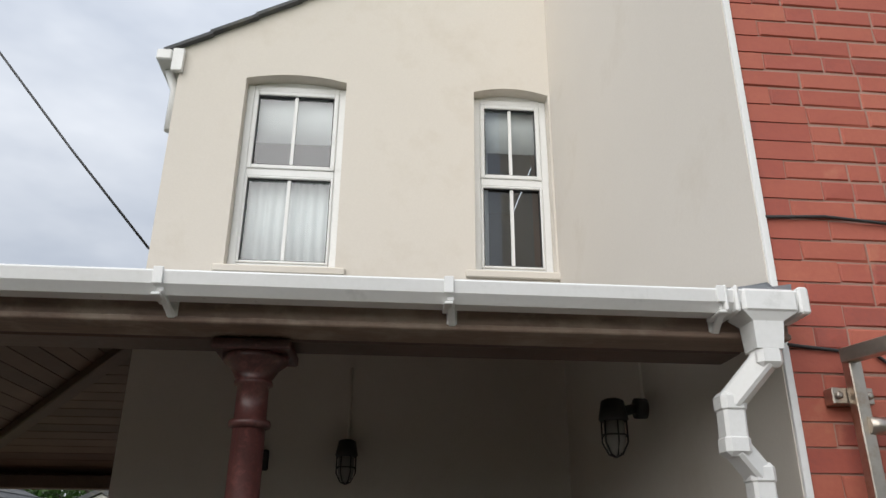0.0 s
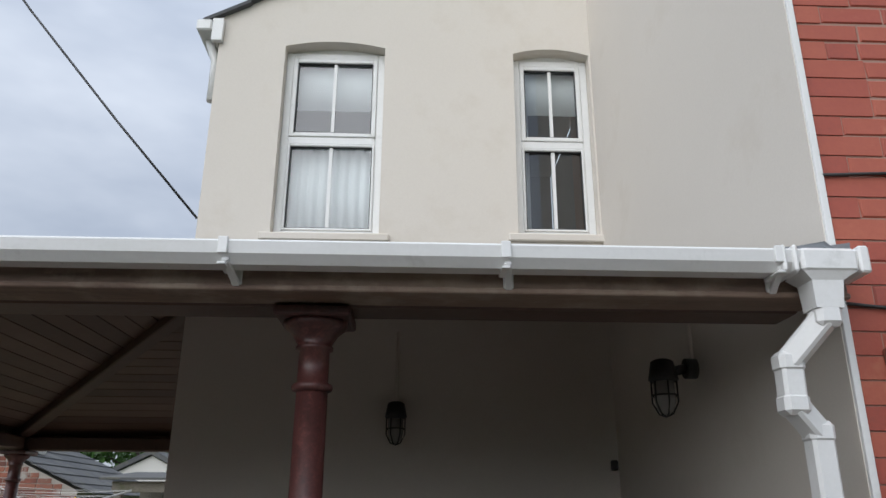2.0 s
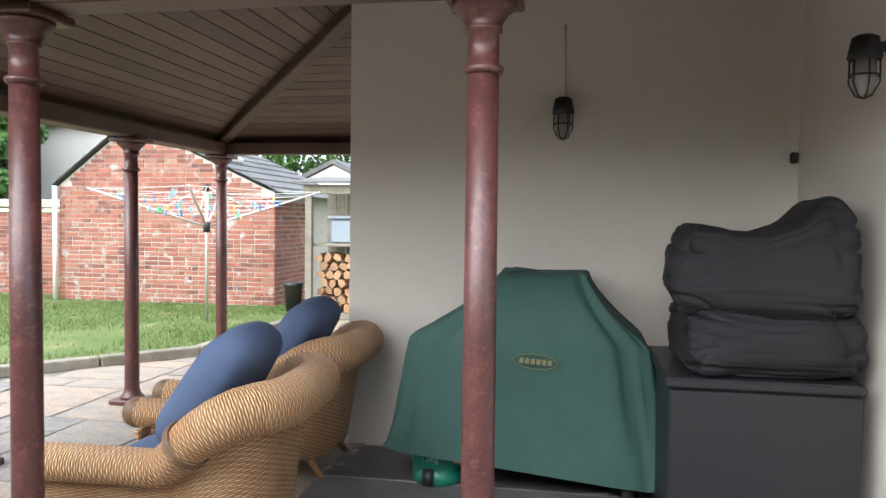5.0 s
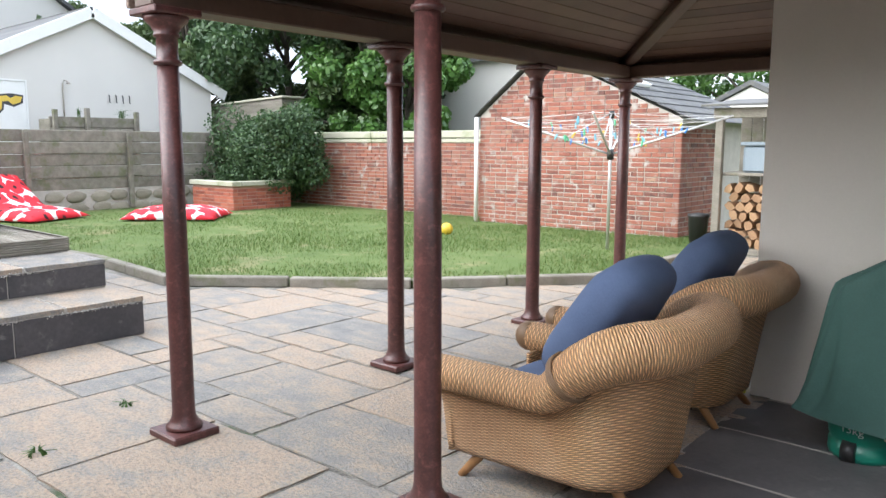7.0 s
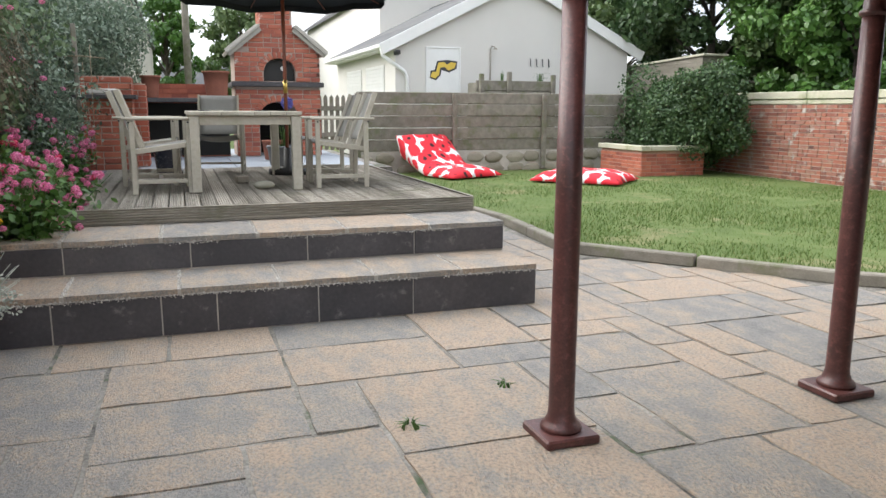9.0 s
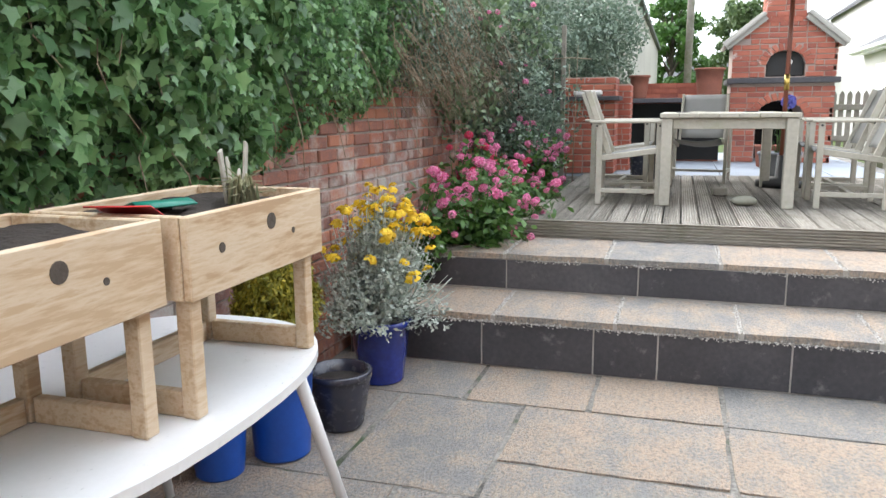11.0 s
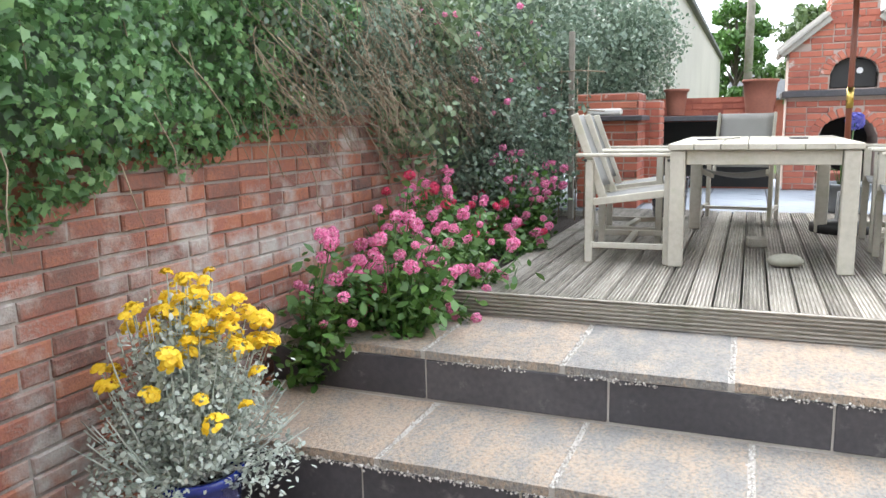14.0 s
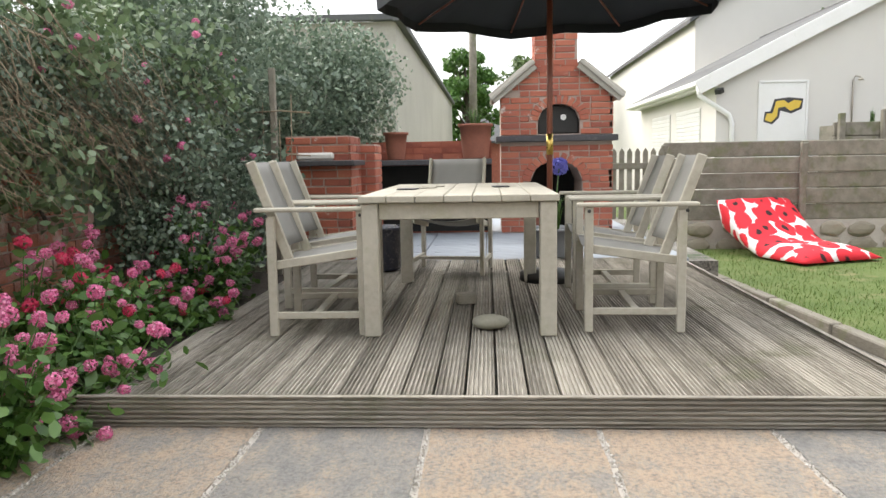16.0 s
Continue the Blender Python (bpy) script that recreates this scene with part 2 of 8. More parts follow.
MORTAR = surface("pale_mortar", [(0.36, 0.325, 0.285), (0.54, 0.50, 0.45)], rough=0.95, big=6, fine=90, bump=0.8, depth=0.008)
OVEN_MORTAR = surface("pinkish_mortar", [(0.34, 0.26, 0.22), (0.47, 0.38, 0.33)], rough=0.95, big=3, fine=90, bump=0.6)
RED_MORTAR = surface("dark_mortar", [(0.30, 0.17, 0.13), (0.42, 0.27, 0.22)], rough=0.95, big=3, fine=90, bump=0.6)
SLATE = surface("black_slate", [(0.035, 0.034, 0.038), (0.058, 0.054, 0.058), (0.092, 0.085, 0.088)], rough=0.55, big=2.5, fine=40, bump=0.45, depth=0.005, piece=0.4, vary=1.8, stains=(0.20, 0.19, 0.18), stain_scale=9.0, stain_edge=(0.60, 0.78))
STONE = surface("sandstone_paving", [(0.18, 0.178, 0.174), (0.25, 0.24, 0.226), (0.31, 0.278, 0.24), (0.41, 0.325, 0.245), (0.46, 0.335, 0.235), (0.34, 0.312, 0.275)], rough=0.62, big=4.2, fine=60, bump=1.0, depth=0.04, stretch=(1.0, 1.6, 1.0), piece=0.45, vary=2.1, stains=(0.15, 0.142, 0.132), stain_scale=60.0, stain_edge=(0.46, 0.72))
JOINT = surface("sandy_joint", [(0.05, 0.046, 0.04), (0.20, 0.185, 0.16), (0.34, 0.32, 0.285)], rough=0.95, big=2.2, fine=60, bump=0.8, depth=0.01, vary=1.8, stains=(0.05, 0.075, 0.03), stain_scale=2.5, stain_edge=(0.58, 0.66))
GREY_SLAB = surface("blue_grey_slab", [(0.26, 0.29, 0.33), (0.36, 0.39, 0.42)], rough=0.75, big=3, fine=40, bump=0.2, piece=0.3)
DECK = surface("weathered_decking", [(0.12, 0.105, 0.085), (0.27, 0.245, 0.205), (0.42, 0.385, 0.33)], rough=0.85, big=2.0, fine=34, bump=0.8, depth=0.005, stretch=(0.25, 4, 4), piece=0.35, vary=2.8, stains=(0.14, 0.14, 0.085), stain_scale=2.6, stain_edge=(0.56, 0.76))
TEAK = surface("silvered_teak", [(0.30, 0.275, 0.22), (0.43, 0.40, 0.33), (0.53, 0.50, 0.42)], rough=0.8, big=2.5, fine=30, bump=0.35, depth=0.002, stretch=(1, 1, 1), piece=0.2, stains=(0.35, 0.34, 0.24), stain_scale=5, stain_edge=(0.55, 0.75))
SLEEPER = surface("weathered_sleeper_timber", [(0.12, 0.108, 0.085), (0.215, 0.195, 0.16), (0.30, 0.275, 0.23)], rough=0.9, big=2, fine=40, bump=0.8, depth=0.006, stretch=(0.6, 3, 3), piece=0.35, vary=1.7, stains=(0.15, 0.155, 0.09), stain_scale=3.5)
PALE_COPING = surface("pale_green_coping", [(0.36, 0.35, 0.27), (0.50, 0.48, 0.38)], rough=0.9, big=2, fine=30, bump=0.4, stains=(0.25, 0.27, 0.16), stain_scale=2)
PINE = surface("new_pine", [(0.42, 0.275, 0.15), (0.56, 0.42, 0.27), (0.63, 0.51, 0.36), (0.50, 0.345, 0.20)], rough=0.65, big=1.6, fine=9, bump=0.15, depth=0.002, stretch=(1.2, 7, 9), piece=0.25, vary=2.6)
DARK_WOOD = surface("dark_stained_planks", [(0.045, 0.026, 0.02), (0.10, 0.058, 0.042), (0.16, 0.10, 0.075)], rough=0.5, big=2, fine=26, bump=0.3, depth=0.003, stretch=(1.5, 1.5, 1), piece=0.5)
FASCIA_WOOD = surface("worn_stained_fascia", [(0.10, 0.065, 0.05), (0.20, 0.135, 0.10), (0.30, 0.215, 0.16)], rough=0.7, big=2.5, fine=26, bump=0.4, stretch=(0.4, 3, 3), stains=(0.33, 0.26, 0.2), stain_scale=3.5)
IRON = surface("oxide_red_painted_iron", [(0.045, 0.018, 0.016), (0.075, 0.026, 0.023), (0.115, 0.04, 0.034)], rough=0.42, big=6, fine=90, bump=0.5, depth=0.003, coat=0.08, vary=1.6, stains=(0.165, 0.062, 0.054), stain_scale=30, stain_edge=(0.54, 0.72))
BLACK_IRON = surface("black_fitting", [(0.012, 0.012, 0.012), (0.03, 0.03, 0.03)], rough=0.5, big=6, fine=60, bump=0.2)
STEEL = surface("brushed_steel", [(0.42, 0.38, 0.33), (0.55, 0.50, 0.44)], rough=0.38, metal=1.0, big=5, fine=60, bump=0.1, stains=(0.30, 0.19, 0.11), stain_scale=8, stain_edge=(0.55, 0.8))
ALU = surface("dull_aluminium", [(0.50, 0.50, 0.49), (0.62, 0.62, 0.61)], rough=0.45, metal=0.6, big=5, fine=60, bump=0.05)
LEAD = surface("lead_sheet", [(0.13, 0.14, 0.15), (0.20, 0.21, 0.22)], rough=0.6, metal=0.3, big=4, fine=40, bump=0.3)
ROOF_SLATE = surface("grey_roof_slate", [(0.055, 0.058, 0.062), (0.10, 0.102, 0.105), (0.145, 0.145, 0.14)], rough=0.95, big=3, fine=30, bump=0.3, piece=0.5, stains=(0.16, 0.155, 0.12), stain_scale=3, stain_edge=(0.56, 0.7))
SOIL = surface("dark_soil", [(0.018, 0.013, 0.01), (0.05, 0.037, 0.027)], rough=0.95, big=12, fine=70, bump=1.0, depth=0.02)
GRASS = surface("lawn_ground", [(0.05, 0.085, 0.016), (0.09, 0.135, 0.028), (0.16, 0.175, 0.065)], rough=0.95, big=1.6, fine=60, bump=0.9, depth=0.02, stains=(0.25, 0.215, 0.11), stain_scale=1.1, stain_edge=(0.56, 0.72))
BLADE = leafy("grass_blade", [(0.04, 0.085, 0.014), (0.075, 0.14, 0.024), (0.115, 0.175, 0.036), (0.23, 0.215, 0.09)], rough=0.6)
GLASS = glass_mat("window_glass")
# plaster greyed so that the colour carries the dimness indoors
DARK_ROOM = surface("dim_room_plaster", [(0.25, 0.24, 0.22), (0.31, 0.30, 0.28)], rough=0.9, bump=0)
CURTAIN = surface("white_net_curtain", [(0.68, 0.72, 0.74), (0.80, 0.83, 0.84)], rough=0.9, big=2, fine=70, bump=0.1)
TERRACOTTA = surface("terracotta", [(0.20, 0.07, 0.045), (0.30, 0.11, 0.07)], rough=0.8, big=5, fine=40, bump=0.3)
# near-black that paints the deep shade inside openings
BLACK_VOID = surface("void_shade_black", [(0.008, 0.008, 0.008), (0.02, 0.018, 0.016)], rough=0.9, big=5, fine=40, bump=0.3)

# ---- ground ----
PATIO_EDGE = [(-14.3, 4.25), (-9.5, 4.62), (-7.5, 4.44), (-5.5, 6.0), (-4.2, 7.5), (-4.1, 10.6)]
bm = bmesh.new()
bmesh.ops.create_grid(bm, x_segments=8, y_segments=8, size=400)
bmesh.ops.translate(bm, verts=bm.verts, vec=(-8, 6, -0.06))
solid("ground", bm, GRASS, "wide ground under the garden and beyond it", "ground", kind="structure")

# lawn: a raised sheet behind the kerb
bm = bmesh.new()
edge = [(-16.2, 4.2)] + PATIO_EDGE + [(-4.1, 12.0), (-16.2, 12.0)]
top = [bm.verts.new((x, y, 0.07)) for x, y in edge]
low = [bm.verts.new((x, y, -0.04)) for x, y in edge]
bm.faces.new(top)
for i in range(len(edge)):
    k = (i + 1) % len(edge)
    bm.faces.new((top[i], low[i], low[k], top[k]))
lawn = solid("lawn", bm, GRASS, "patchy green lawn with worn yellow spots", "lawn", kind="structure")


def inside(x, y, poly):
    hit = False
    for (x0, y0), (x1, y1) in zip(poly, poly[1:] + poly[:1]):
        if (y0 > y) != (y1 > y) and x < (x1 - x0) * (y - y0) / (y1 - y0) + x0:
            hit = not hit
    return hit


rng = np.random.default_rng(5)
gv, gf = [], []
tries = 0
while len(gf) < 42000:
    x, y = rng.uniform(-16, -4.1), rng.uniform(4.2, 11.9)
    tries += 1
    near = min(1.0, max(0.25, (x + 17) / 9))
    if rng.random() > near or not inside(x, y, edge):
        continue
    patch = noise.noise((x * 0.8, y * 0.8, 0.3))
    if patch < -0.32 and rng.random() < 0.75:
        continue
    h, w, a = rng.uniform(0.02, 0.055) * (1 + 0.6 * patch), rng.uniform(0.003, 0.006), rng.uniform(0, 6.28)
    lx, ly = rng.normal(0, 0.018), rng.normal(0, 0.018)
    n = len(gv)
    dx, dy = w * math.cos(a), w * math.sin(a)
    gv += [(x - dx, y - dy, 0.068), (x + dx, y + dy, 0.068), (x + lx, y + ly, 0.07 + h)]
    gf.append((n, n + 1, n + 2))
tagged(new("grass", stuff_mesh("grass", gv, gf, BLADE)), "short green grass blades of the lawn", "grass", kind="stuff")

# kerb of timber sleepers round the lawn
kerb = tagged(new("kerb"), "weathered grey timber sleepers edging the lawn", "kerb", kind="structure")
for (x0, y0), (x1, y1) in zip(PATIO_EDGE, PATIO_EDGE[1:]):
    L = math.hypot(x1 - x0, y1 - y0)
    n = max(1, round(L / 1.3))
    for i in range(n):
        bm = bmesh.new()
        a, b = i / n + 0.004, (i + 1) / n - 0.004
        dz = random.uniform(-0.006, 0.006)
        beam(bm, (x0 + (x1 - x0) * a, y0 + (y1 - y0) * a, 0.045 + dz), (x0 + (x1 - x0) * b, y0 + (y1 - y0) * b, 0.045 + dz), 0.12, 0.11, 0.012)
        part("sleeper", bm, SLEEPER, kerb)

# patio bed
bm = bmesh.new()
ring = [(4.0, -0.78), (4.0, 2.4), (-1.6, 2.4), (-1.6, 10.7), (-4.1, 10.7)] + PATIO_EDGE[::-1][1:] + [(-14.3, 3.0), (-7, -0.78)]
top = [bm.verts.new((x, y, -0.006)) for x, y in ring]
low = [bm.verts.new((x, y, -0.055)) for x, y in ring]
bm.faces.new(top)
for i in range(len(ring)):
    k = (i + 1) % len(ring)
    bm.faces.new((top[i], low[i], low[k], top[k]))
patio = solid("pavement", bm, JOINT, "riven sandstone paving in grey, blue and tan", "paving", kind="structure")
bm = bmesh.new()
box(bm, -1.7, 0.998, 2.38, 4.845, -0.05, 0.001)
slate_floor = solid("floor", bm, MORTAR, "dark slate tile floor under the veranda roof", "floor", kind="structure")

# ---- steps and deck ----
S1, S2, DK, SY0, SY1 = -5.76, -6.355, -7.03, -0.72, 3.24
steps = tagged(new("steps"), "two broad steps with black slate risers and sandstone treads", "steps", kind="structure")
bm = bmesh.new()
box(bm, S2 - 0.1, S1 - 0.007, SY0, SY1 - 0.007, 0, 0.291)
box(bm, DK - 0.3, S2 - 0.007, SY0, SY1 - 0.007, 0, 0.520)
part("core", bm, MORTAR, steps)


def slab_mesh(w, d, t, material, seed, rough_edge=0.006):
    """A riven slab w by d, its edges chipped and its top uneven."""
    r = random.Random(seed)
    bm = bmesh.new()
    nx, ny = max(2, round(w / 0.11)), max(2, round(d / 0.11))
    g = []
    for i in range(nx + 1):
        row = []
        for k in range(ny + 1):
            border = i in (0, nx) or k in (0, ny)
            x, y = -w / 2 + w * i / nx, -d / 2 + d * k / ny
            if border:
                x -= math.copysign(r.uniform(0, rough_edge), x) if i in (0, nx) else 0
                y -= math.copysign(r.uniform(0, rough_edge), y) if k in (0, ny) else 0
            row.append(bm.verts.new((x, y, t - (r.uniform(0.002, 0.007) if border else r.uniform(0, 0.0048)))))
        g.append(row)
    for i in range(nx):
        for k in range(ny):
            bm.faces.new((g[i][k], g[i + 1][k], g[i + 1][k + 1], g[i][k + 1]))
    rim = [g[i][0] for i in range(nx)] + [g[nx][k] for k in range(ny)] + [g[i][ny] for i in range(nx, 0, -1)] + [g[0][k] for k in range(ny, 0, -1)]
    low = [bm.verts.new((v.co.x, v.co.y, 0)) for v in rim]
    for i in range(len(rim)):
        k = (i + 1) % len(rim)
        bm.faces.new((rim[i], low[i], low[k], rim[k]))
    return finish(bm, "slab", material)


def lay(mesh, name, parent, m):
    ob = new(name, mesh)
    ob.parent = parent
    ob.matrix_basis = m
    return ob


for x_front, z0, joints in ((S1, 0.0, [SY0, 0.077, 0.69, 1.02, 1.66, 2.31, SY1]), (S2, 0.30, [SY0, 0.084, 0.882, 1.69, 2.5, SY1])):
    for a, b in zip(joints, joints[1:]):
        bm = bmesh.new()
        box(bm, -0.022, 0.0, 0.004, b - a - 0.005, z0 + 0.006, z0 + (0.255 if z0 == 0 else 0.185), 0.003)
        ob = part("riser_tile", bm, SLATE, steps)
        ob.location = (x_front + random.uniform(-0.003, 0.003), a, 0)
    bm = bmesh.new()
    box(bm, -0.5, 0.0, 0, 0.02, z0 + 0.004, z0 + (0.255 if z0 == 0 else 0.185), 0.003)
    part("riser_tile", bm, SLATE, steps).location = (x_front - 0.01, SY1 - 0.02, 0)
for x0, x1, z, joints in ((S2, S1 + 0.012, 0.263, [SY0, 0.14, 0.80, 1.42, 2.05, 2.66, SY1 + 0.01]), (DK, S2 + 0.012, 0.492, [SY0, 0.07, 0.692, 1.338, 1.98, 2.62, SY1 + 0.01])):
    for i, (a, b) in enumerate(zip(joints, joints[1:])):
        me = slab_mesh(x1 - x0 - 0.012, b - a - 0.02, 0.038, STONE, i + int(z * 100))
        lay(me, "tread_slab", steps, pose((x0 + x1) / 2, (a + b) / 2, z, 0, 0, random.uniform(-0.3, 0.3)))

CRUMB = surface("crumbling_mortar", [(0.22, 0.20, 0.175), (0.44, 0.41, 0.37), (0.70, 0.68, 0.64)], rough=0.95, big=20, fine=90, bump=0.5, piece=0.8)
rq = random.Random(77)
cv, cf = [], []


def crumb(x, y, z, r):
    n = len(cv)
    for dx, dy, dz in ((1, 0, 0), (-1, 0, 0), (0, 1, 0), (0, -1, 0), (0, 0, 1), (0, 0, -1)):
        q = r * rq.uniform(0.6, 1.2)
        cv.append((x + dx * q, y + dy * q, z + dz * q))
    for a, b, c_ in ((0, 2, 4), (2, 1, 4), (1, 3, 4), (3, 0, 4), (2, 0, 5), (1, 2, 5), (3, 1, 5), (0, 3, 5)):
        cf.append((n + a, n + b, n + c_))


for xf, z in ((S1, 0.257), (S2, 0.487)):
    for i in range(1500):
        y = rq.uniform(SY0, SY1)
        if noise.noise((y * 2.3, z * 9, 0)) > -0.25:
            crumb(xf + rq.uniform(-0.012, 0.012), y, z + rq.gauss(0, 0.006), rq.uniform(0.003, 0.008))
for x0, x1, z, joints in ((S2, S1, 0.296, [0.14, 0.80, 1.42, 2.05, 2.66]), (DK, S2, 0.525, [0.07, 0.692, 1.338, 1.98, 2.62])):
    for y in joints:
        for i in range(170):
            crumb(rq.uniform(x0 + 0.02, x1), y + rq.gauss(0, 0.006), z + rq.uniform(-0.006, 0.003), rq.uniform(0.003, 0.007))
ob = new("crumbs", stuff_mesh("crumbs", cv, cf, CRUMB))
ob.parent = steps
tagged(ob, "pale crumbling mortar and grit", kind="stuff")

DY0, DY1, DX1, DZ = 0.02, 3.23, -10.95, 0.652
deck = tagged(new("deck"), "weathered grey grooved timber decking, green in places", "deck", kind="structure")
bm = bmesh.new()
box(bm, DX1, DK - 0.035, DY0 + 0.02, DY1 - 0.04, 0.0, 0.54)
part("frame", bm, SLEEPER, deck)


def board_mesh(length, width, thick):
    """A decking board along x with a ridged top."""
    bm = bmesh.new()
    prof, n = [(0, 0), (0, thick)], 6
    for i in range(n):
        a = width * (i + 0.25) / n
        prof += [(a, thick), (a + width * 0.2 / n, thick - 0.012), (a + width * 0.55 / n, thick - 0.012), (a + width * 0.68 / n, thick)]
    prof += [(width, thick), (width, 0)]
    a = [bm.verts.new((0, y, z)) for y, z in prof]
    b = [bm.verts.new((-length, y, z)) for y, z in prof]
    for i in range(len(prof) - 1):
        bm.faces.new((a[i], a[i + 1], b[i + 1], b[i]))
    bm.faces.new(a)
    bm.faces.new(b[::-1])
    return finish(bm, "board", DECK)


BW = 0.122
bmesh_board = board_mesh(DK - DX1, BW - 0.013, 0.028)
for i in range(int((DY1 - DY0) / BW)):
    lay(bmesh_board, "board", deck, pose(DK, DY0 + i * BW, DZ - 0.028 + random.uniform(-0.002, 0.002), 0, 0, random.uniform(-0.06, 0.06)))
front = board_mesh(DY1 - DY0 + 0.5, 0.118, 0.026)
lay(front, "front_board", deck, Matrix.Translation((DK, DY1, DZ - 0.002)) @ Matrix(((0, 0, 1, 0), (1, 0, 0, 0), (0, -1, 0, 0), (0, 0, 0, 1))))
side = board_mesh(DK - DX1, 0.118, 0.026)
lay(side, "side_board", deck, Matrix.Translation((DK, DY1 + 0.0, DZ - 0.12)) @ Matrix(((1, 0, 0, 0), (0, 0, 1, 0), (0, 1, 0, 0), (0, 0, 0, 1))))

# blue-grey slabs beyond the deck
terrace = tagged(new("terrace"), "pale blue-grey square slabs behind the deck", "paving", kind="structure")
bm = bmesh.new()
box(bm, -15.9, DX1 - 0.01, -1.5, 3.6, 0.0, 0.61)
part("bed", bm, JOINT, terrace)
gs = slab_mesh(0.59, 0.59, 0.03, GREY_SLAB, 3, 0.002)
for i in range(8):
    for k in range(8):
        lay(gs, "slab", terrace, pose(DX1 - 0.32 - i * 0.6, -1.15 + k * 0.6, 0.61))

# ---- house ----
HY, HX0, HX1, RY = 4.85, -1.72, 1.0, 2.36
W1, W2 = (-1.235, -0.51, 3.34, 4.84), (0.43, 0.985, 3.36, 4.82)
SPRING = 0.045


def arch_z(x, w):
    m, h = (w[0] + w[1]) / 2, (w[1] - w[0]) / 2
    return w[3] - SPRING * ((x - m) / h) ** 2


def house_wall():
    """The rendered end wall with two arched window openings right through it."""
    bm = bmesh.new()
    top = lambda x: 5.02 + (x - HX0) * (6.66 - 5.02) / (1.1 - HX0)
    xs = sorted({HX0, 1.2, *[w[0] + (w[1] - w[0]) * i / 8 for w in (W1, W2) for i in range(9)]})
    for a, b in zip(xs, xs[1:]):
        w = next((w for w in (W1, W2) if a >= w[0] - 1e-6 and b <= w[1] + 1e-6), None)
        spans = [((-0.05, -0.05), (w[2], w[2])), ((arch_z(a, w), arch_z(b, w)), (top(a), top(b)))] if w else [((-0.05, -0.05), (top(a), top(b)))]
        for (l0, l1), (h0, h1) in spans:
            v = [bm.verts.new(p) for p in ((a, HY, l0), (b, HY, l1), (b, HY, h1), (a, HY, h0), (a, HY + 0.3, l0), (b, HY + 0.3, l1), (b, HY + 0.3, h1), (a, HY + 0.3, h0))]
            for q in ((0, 1, 2, 3), (4, 7, 6, 5), (0, 4, 5, 1), (3, 2, 6, 7)):
                bm.faces.new([v[i] for i in q])
            if w is None:
                bm.faces.new([v[i] for i in (0, 3, 7, 4)])
                bm.faces.new([v[i] for i in (1, 5, 6, 2)])
    bmesh.ops.remove_doubles(bm, verts=bm.verts, dist=1e-5)
    return bm


solid("wall_north", house_wall(), CREAM, "smooth cream rendered house wall", "wall", kind="structure")
bm = bmesh.new()
box(bm, HX0, HX0 + 0.3, HY + 0.302, 12.0, -0.05, 5.0)
solid("wall_west", bm, CREAM, "cream rendered side wall of the house", "wall", kind="structure")
bm = bmesh.new()
plan = [(HX1, HY - 0.002), (1.067, RY), (1.08, RY), (1.08, HY - 0.002)]
lo = [bm.verts.new((x, y, -0.05)) for x, y in plan]
hi = [bm.verts.new((x, y, 9.5)) for x, y in plan]
bm.faces.new(lo[::-1])
bm.faces.new(hi)
for i in range(4):
    k = (i + 1) % 4
    bm.faces.new((lo[i], lo[k], hi[k], hi[i]))
solid("wall_east", bm, CREAM, "tall cream rendered return wall", "wall", kind="structure")
bm = bmesh.new()
box(bm, 1.082, 4.6, RY + 0.009, 6.0, -0.05, 9.5)
red_wall = solid("wall_red", bm, RED_MORTAR, "smooth red brick wall of the taller house", "wall", kind="structure")
bm = bmesh.new()
box(bm, 1.070, 1.094, RY - 0.012, RY + 0.004, 0.0, 9.4, 0.002)
solid("trim", bm, UPVC, "thin white corner bead between render and brick", "trim", kind="structure")
# simple room shell added behind the windows, its dimness in the plaster colour
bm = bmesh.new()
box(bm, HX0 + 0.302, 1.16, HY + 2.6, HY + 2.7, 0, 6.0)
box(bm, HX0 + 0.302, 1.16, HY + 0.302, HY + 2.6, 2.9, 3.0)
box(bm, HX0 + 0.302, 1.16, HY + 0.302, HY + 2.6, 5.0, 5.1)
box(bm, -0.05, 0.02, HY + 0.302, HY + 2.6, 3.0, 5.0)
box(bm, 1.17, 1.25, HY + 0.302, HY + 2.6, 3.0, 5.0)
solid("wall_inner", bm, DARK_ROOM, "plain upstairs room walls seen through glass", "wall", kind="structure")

# pitched roof of the rendered wing
bm = bmesh.new()
sl = (6.66 - 5.02) / (1.1 - HX0)
rows = 9
for i in range(rows):
    a, b = HX0 - 0.12 + i * (1.08 + 1.72) / rows, HX0 - 0.12 + (i + 1) * (1.08 + 1.72) / rows + 0.02
    za, zb = 5.02 + (a - HX0) * sl + 0.035, 5.02 + (b - HX0) * sl + 0.02
    for k in range(14):
        y0, y1 = HY - 0.05 + k * 0.5 + random.uniform(0, 0.004), HY - 0.05 + (k + 1) * 0.5 - 0.005
        v = [bm.verts.new(p) for p in ((a, y0, za), (b, y0, zb), (b, y1, zb), (a, y1, za), (a, y0, za - 0.03), (b, y0, zb - 0.03), (b, y1, zb - 0.03), (a, y1, za - 0.03))]
        for q in ((0, 1, 2, 3), (4, 7, 6, 5), (0, 4, 5, 1), (1, 5, 6, 2), (2, 6, 7, 3), (3, 7, 4, 0)):
            bm.faces.new([v[j] for j in q])
solid("roof", bm, ROOF_SLATE, "grey slate roof verge above the rendered wall", "roof", kind="structure")
bm = bmesh.new()
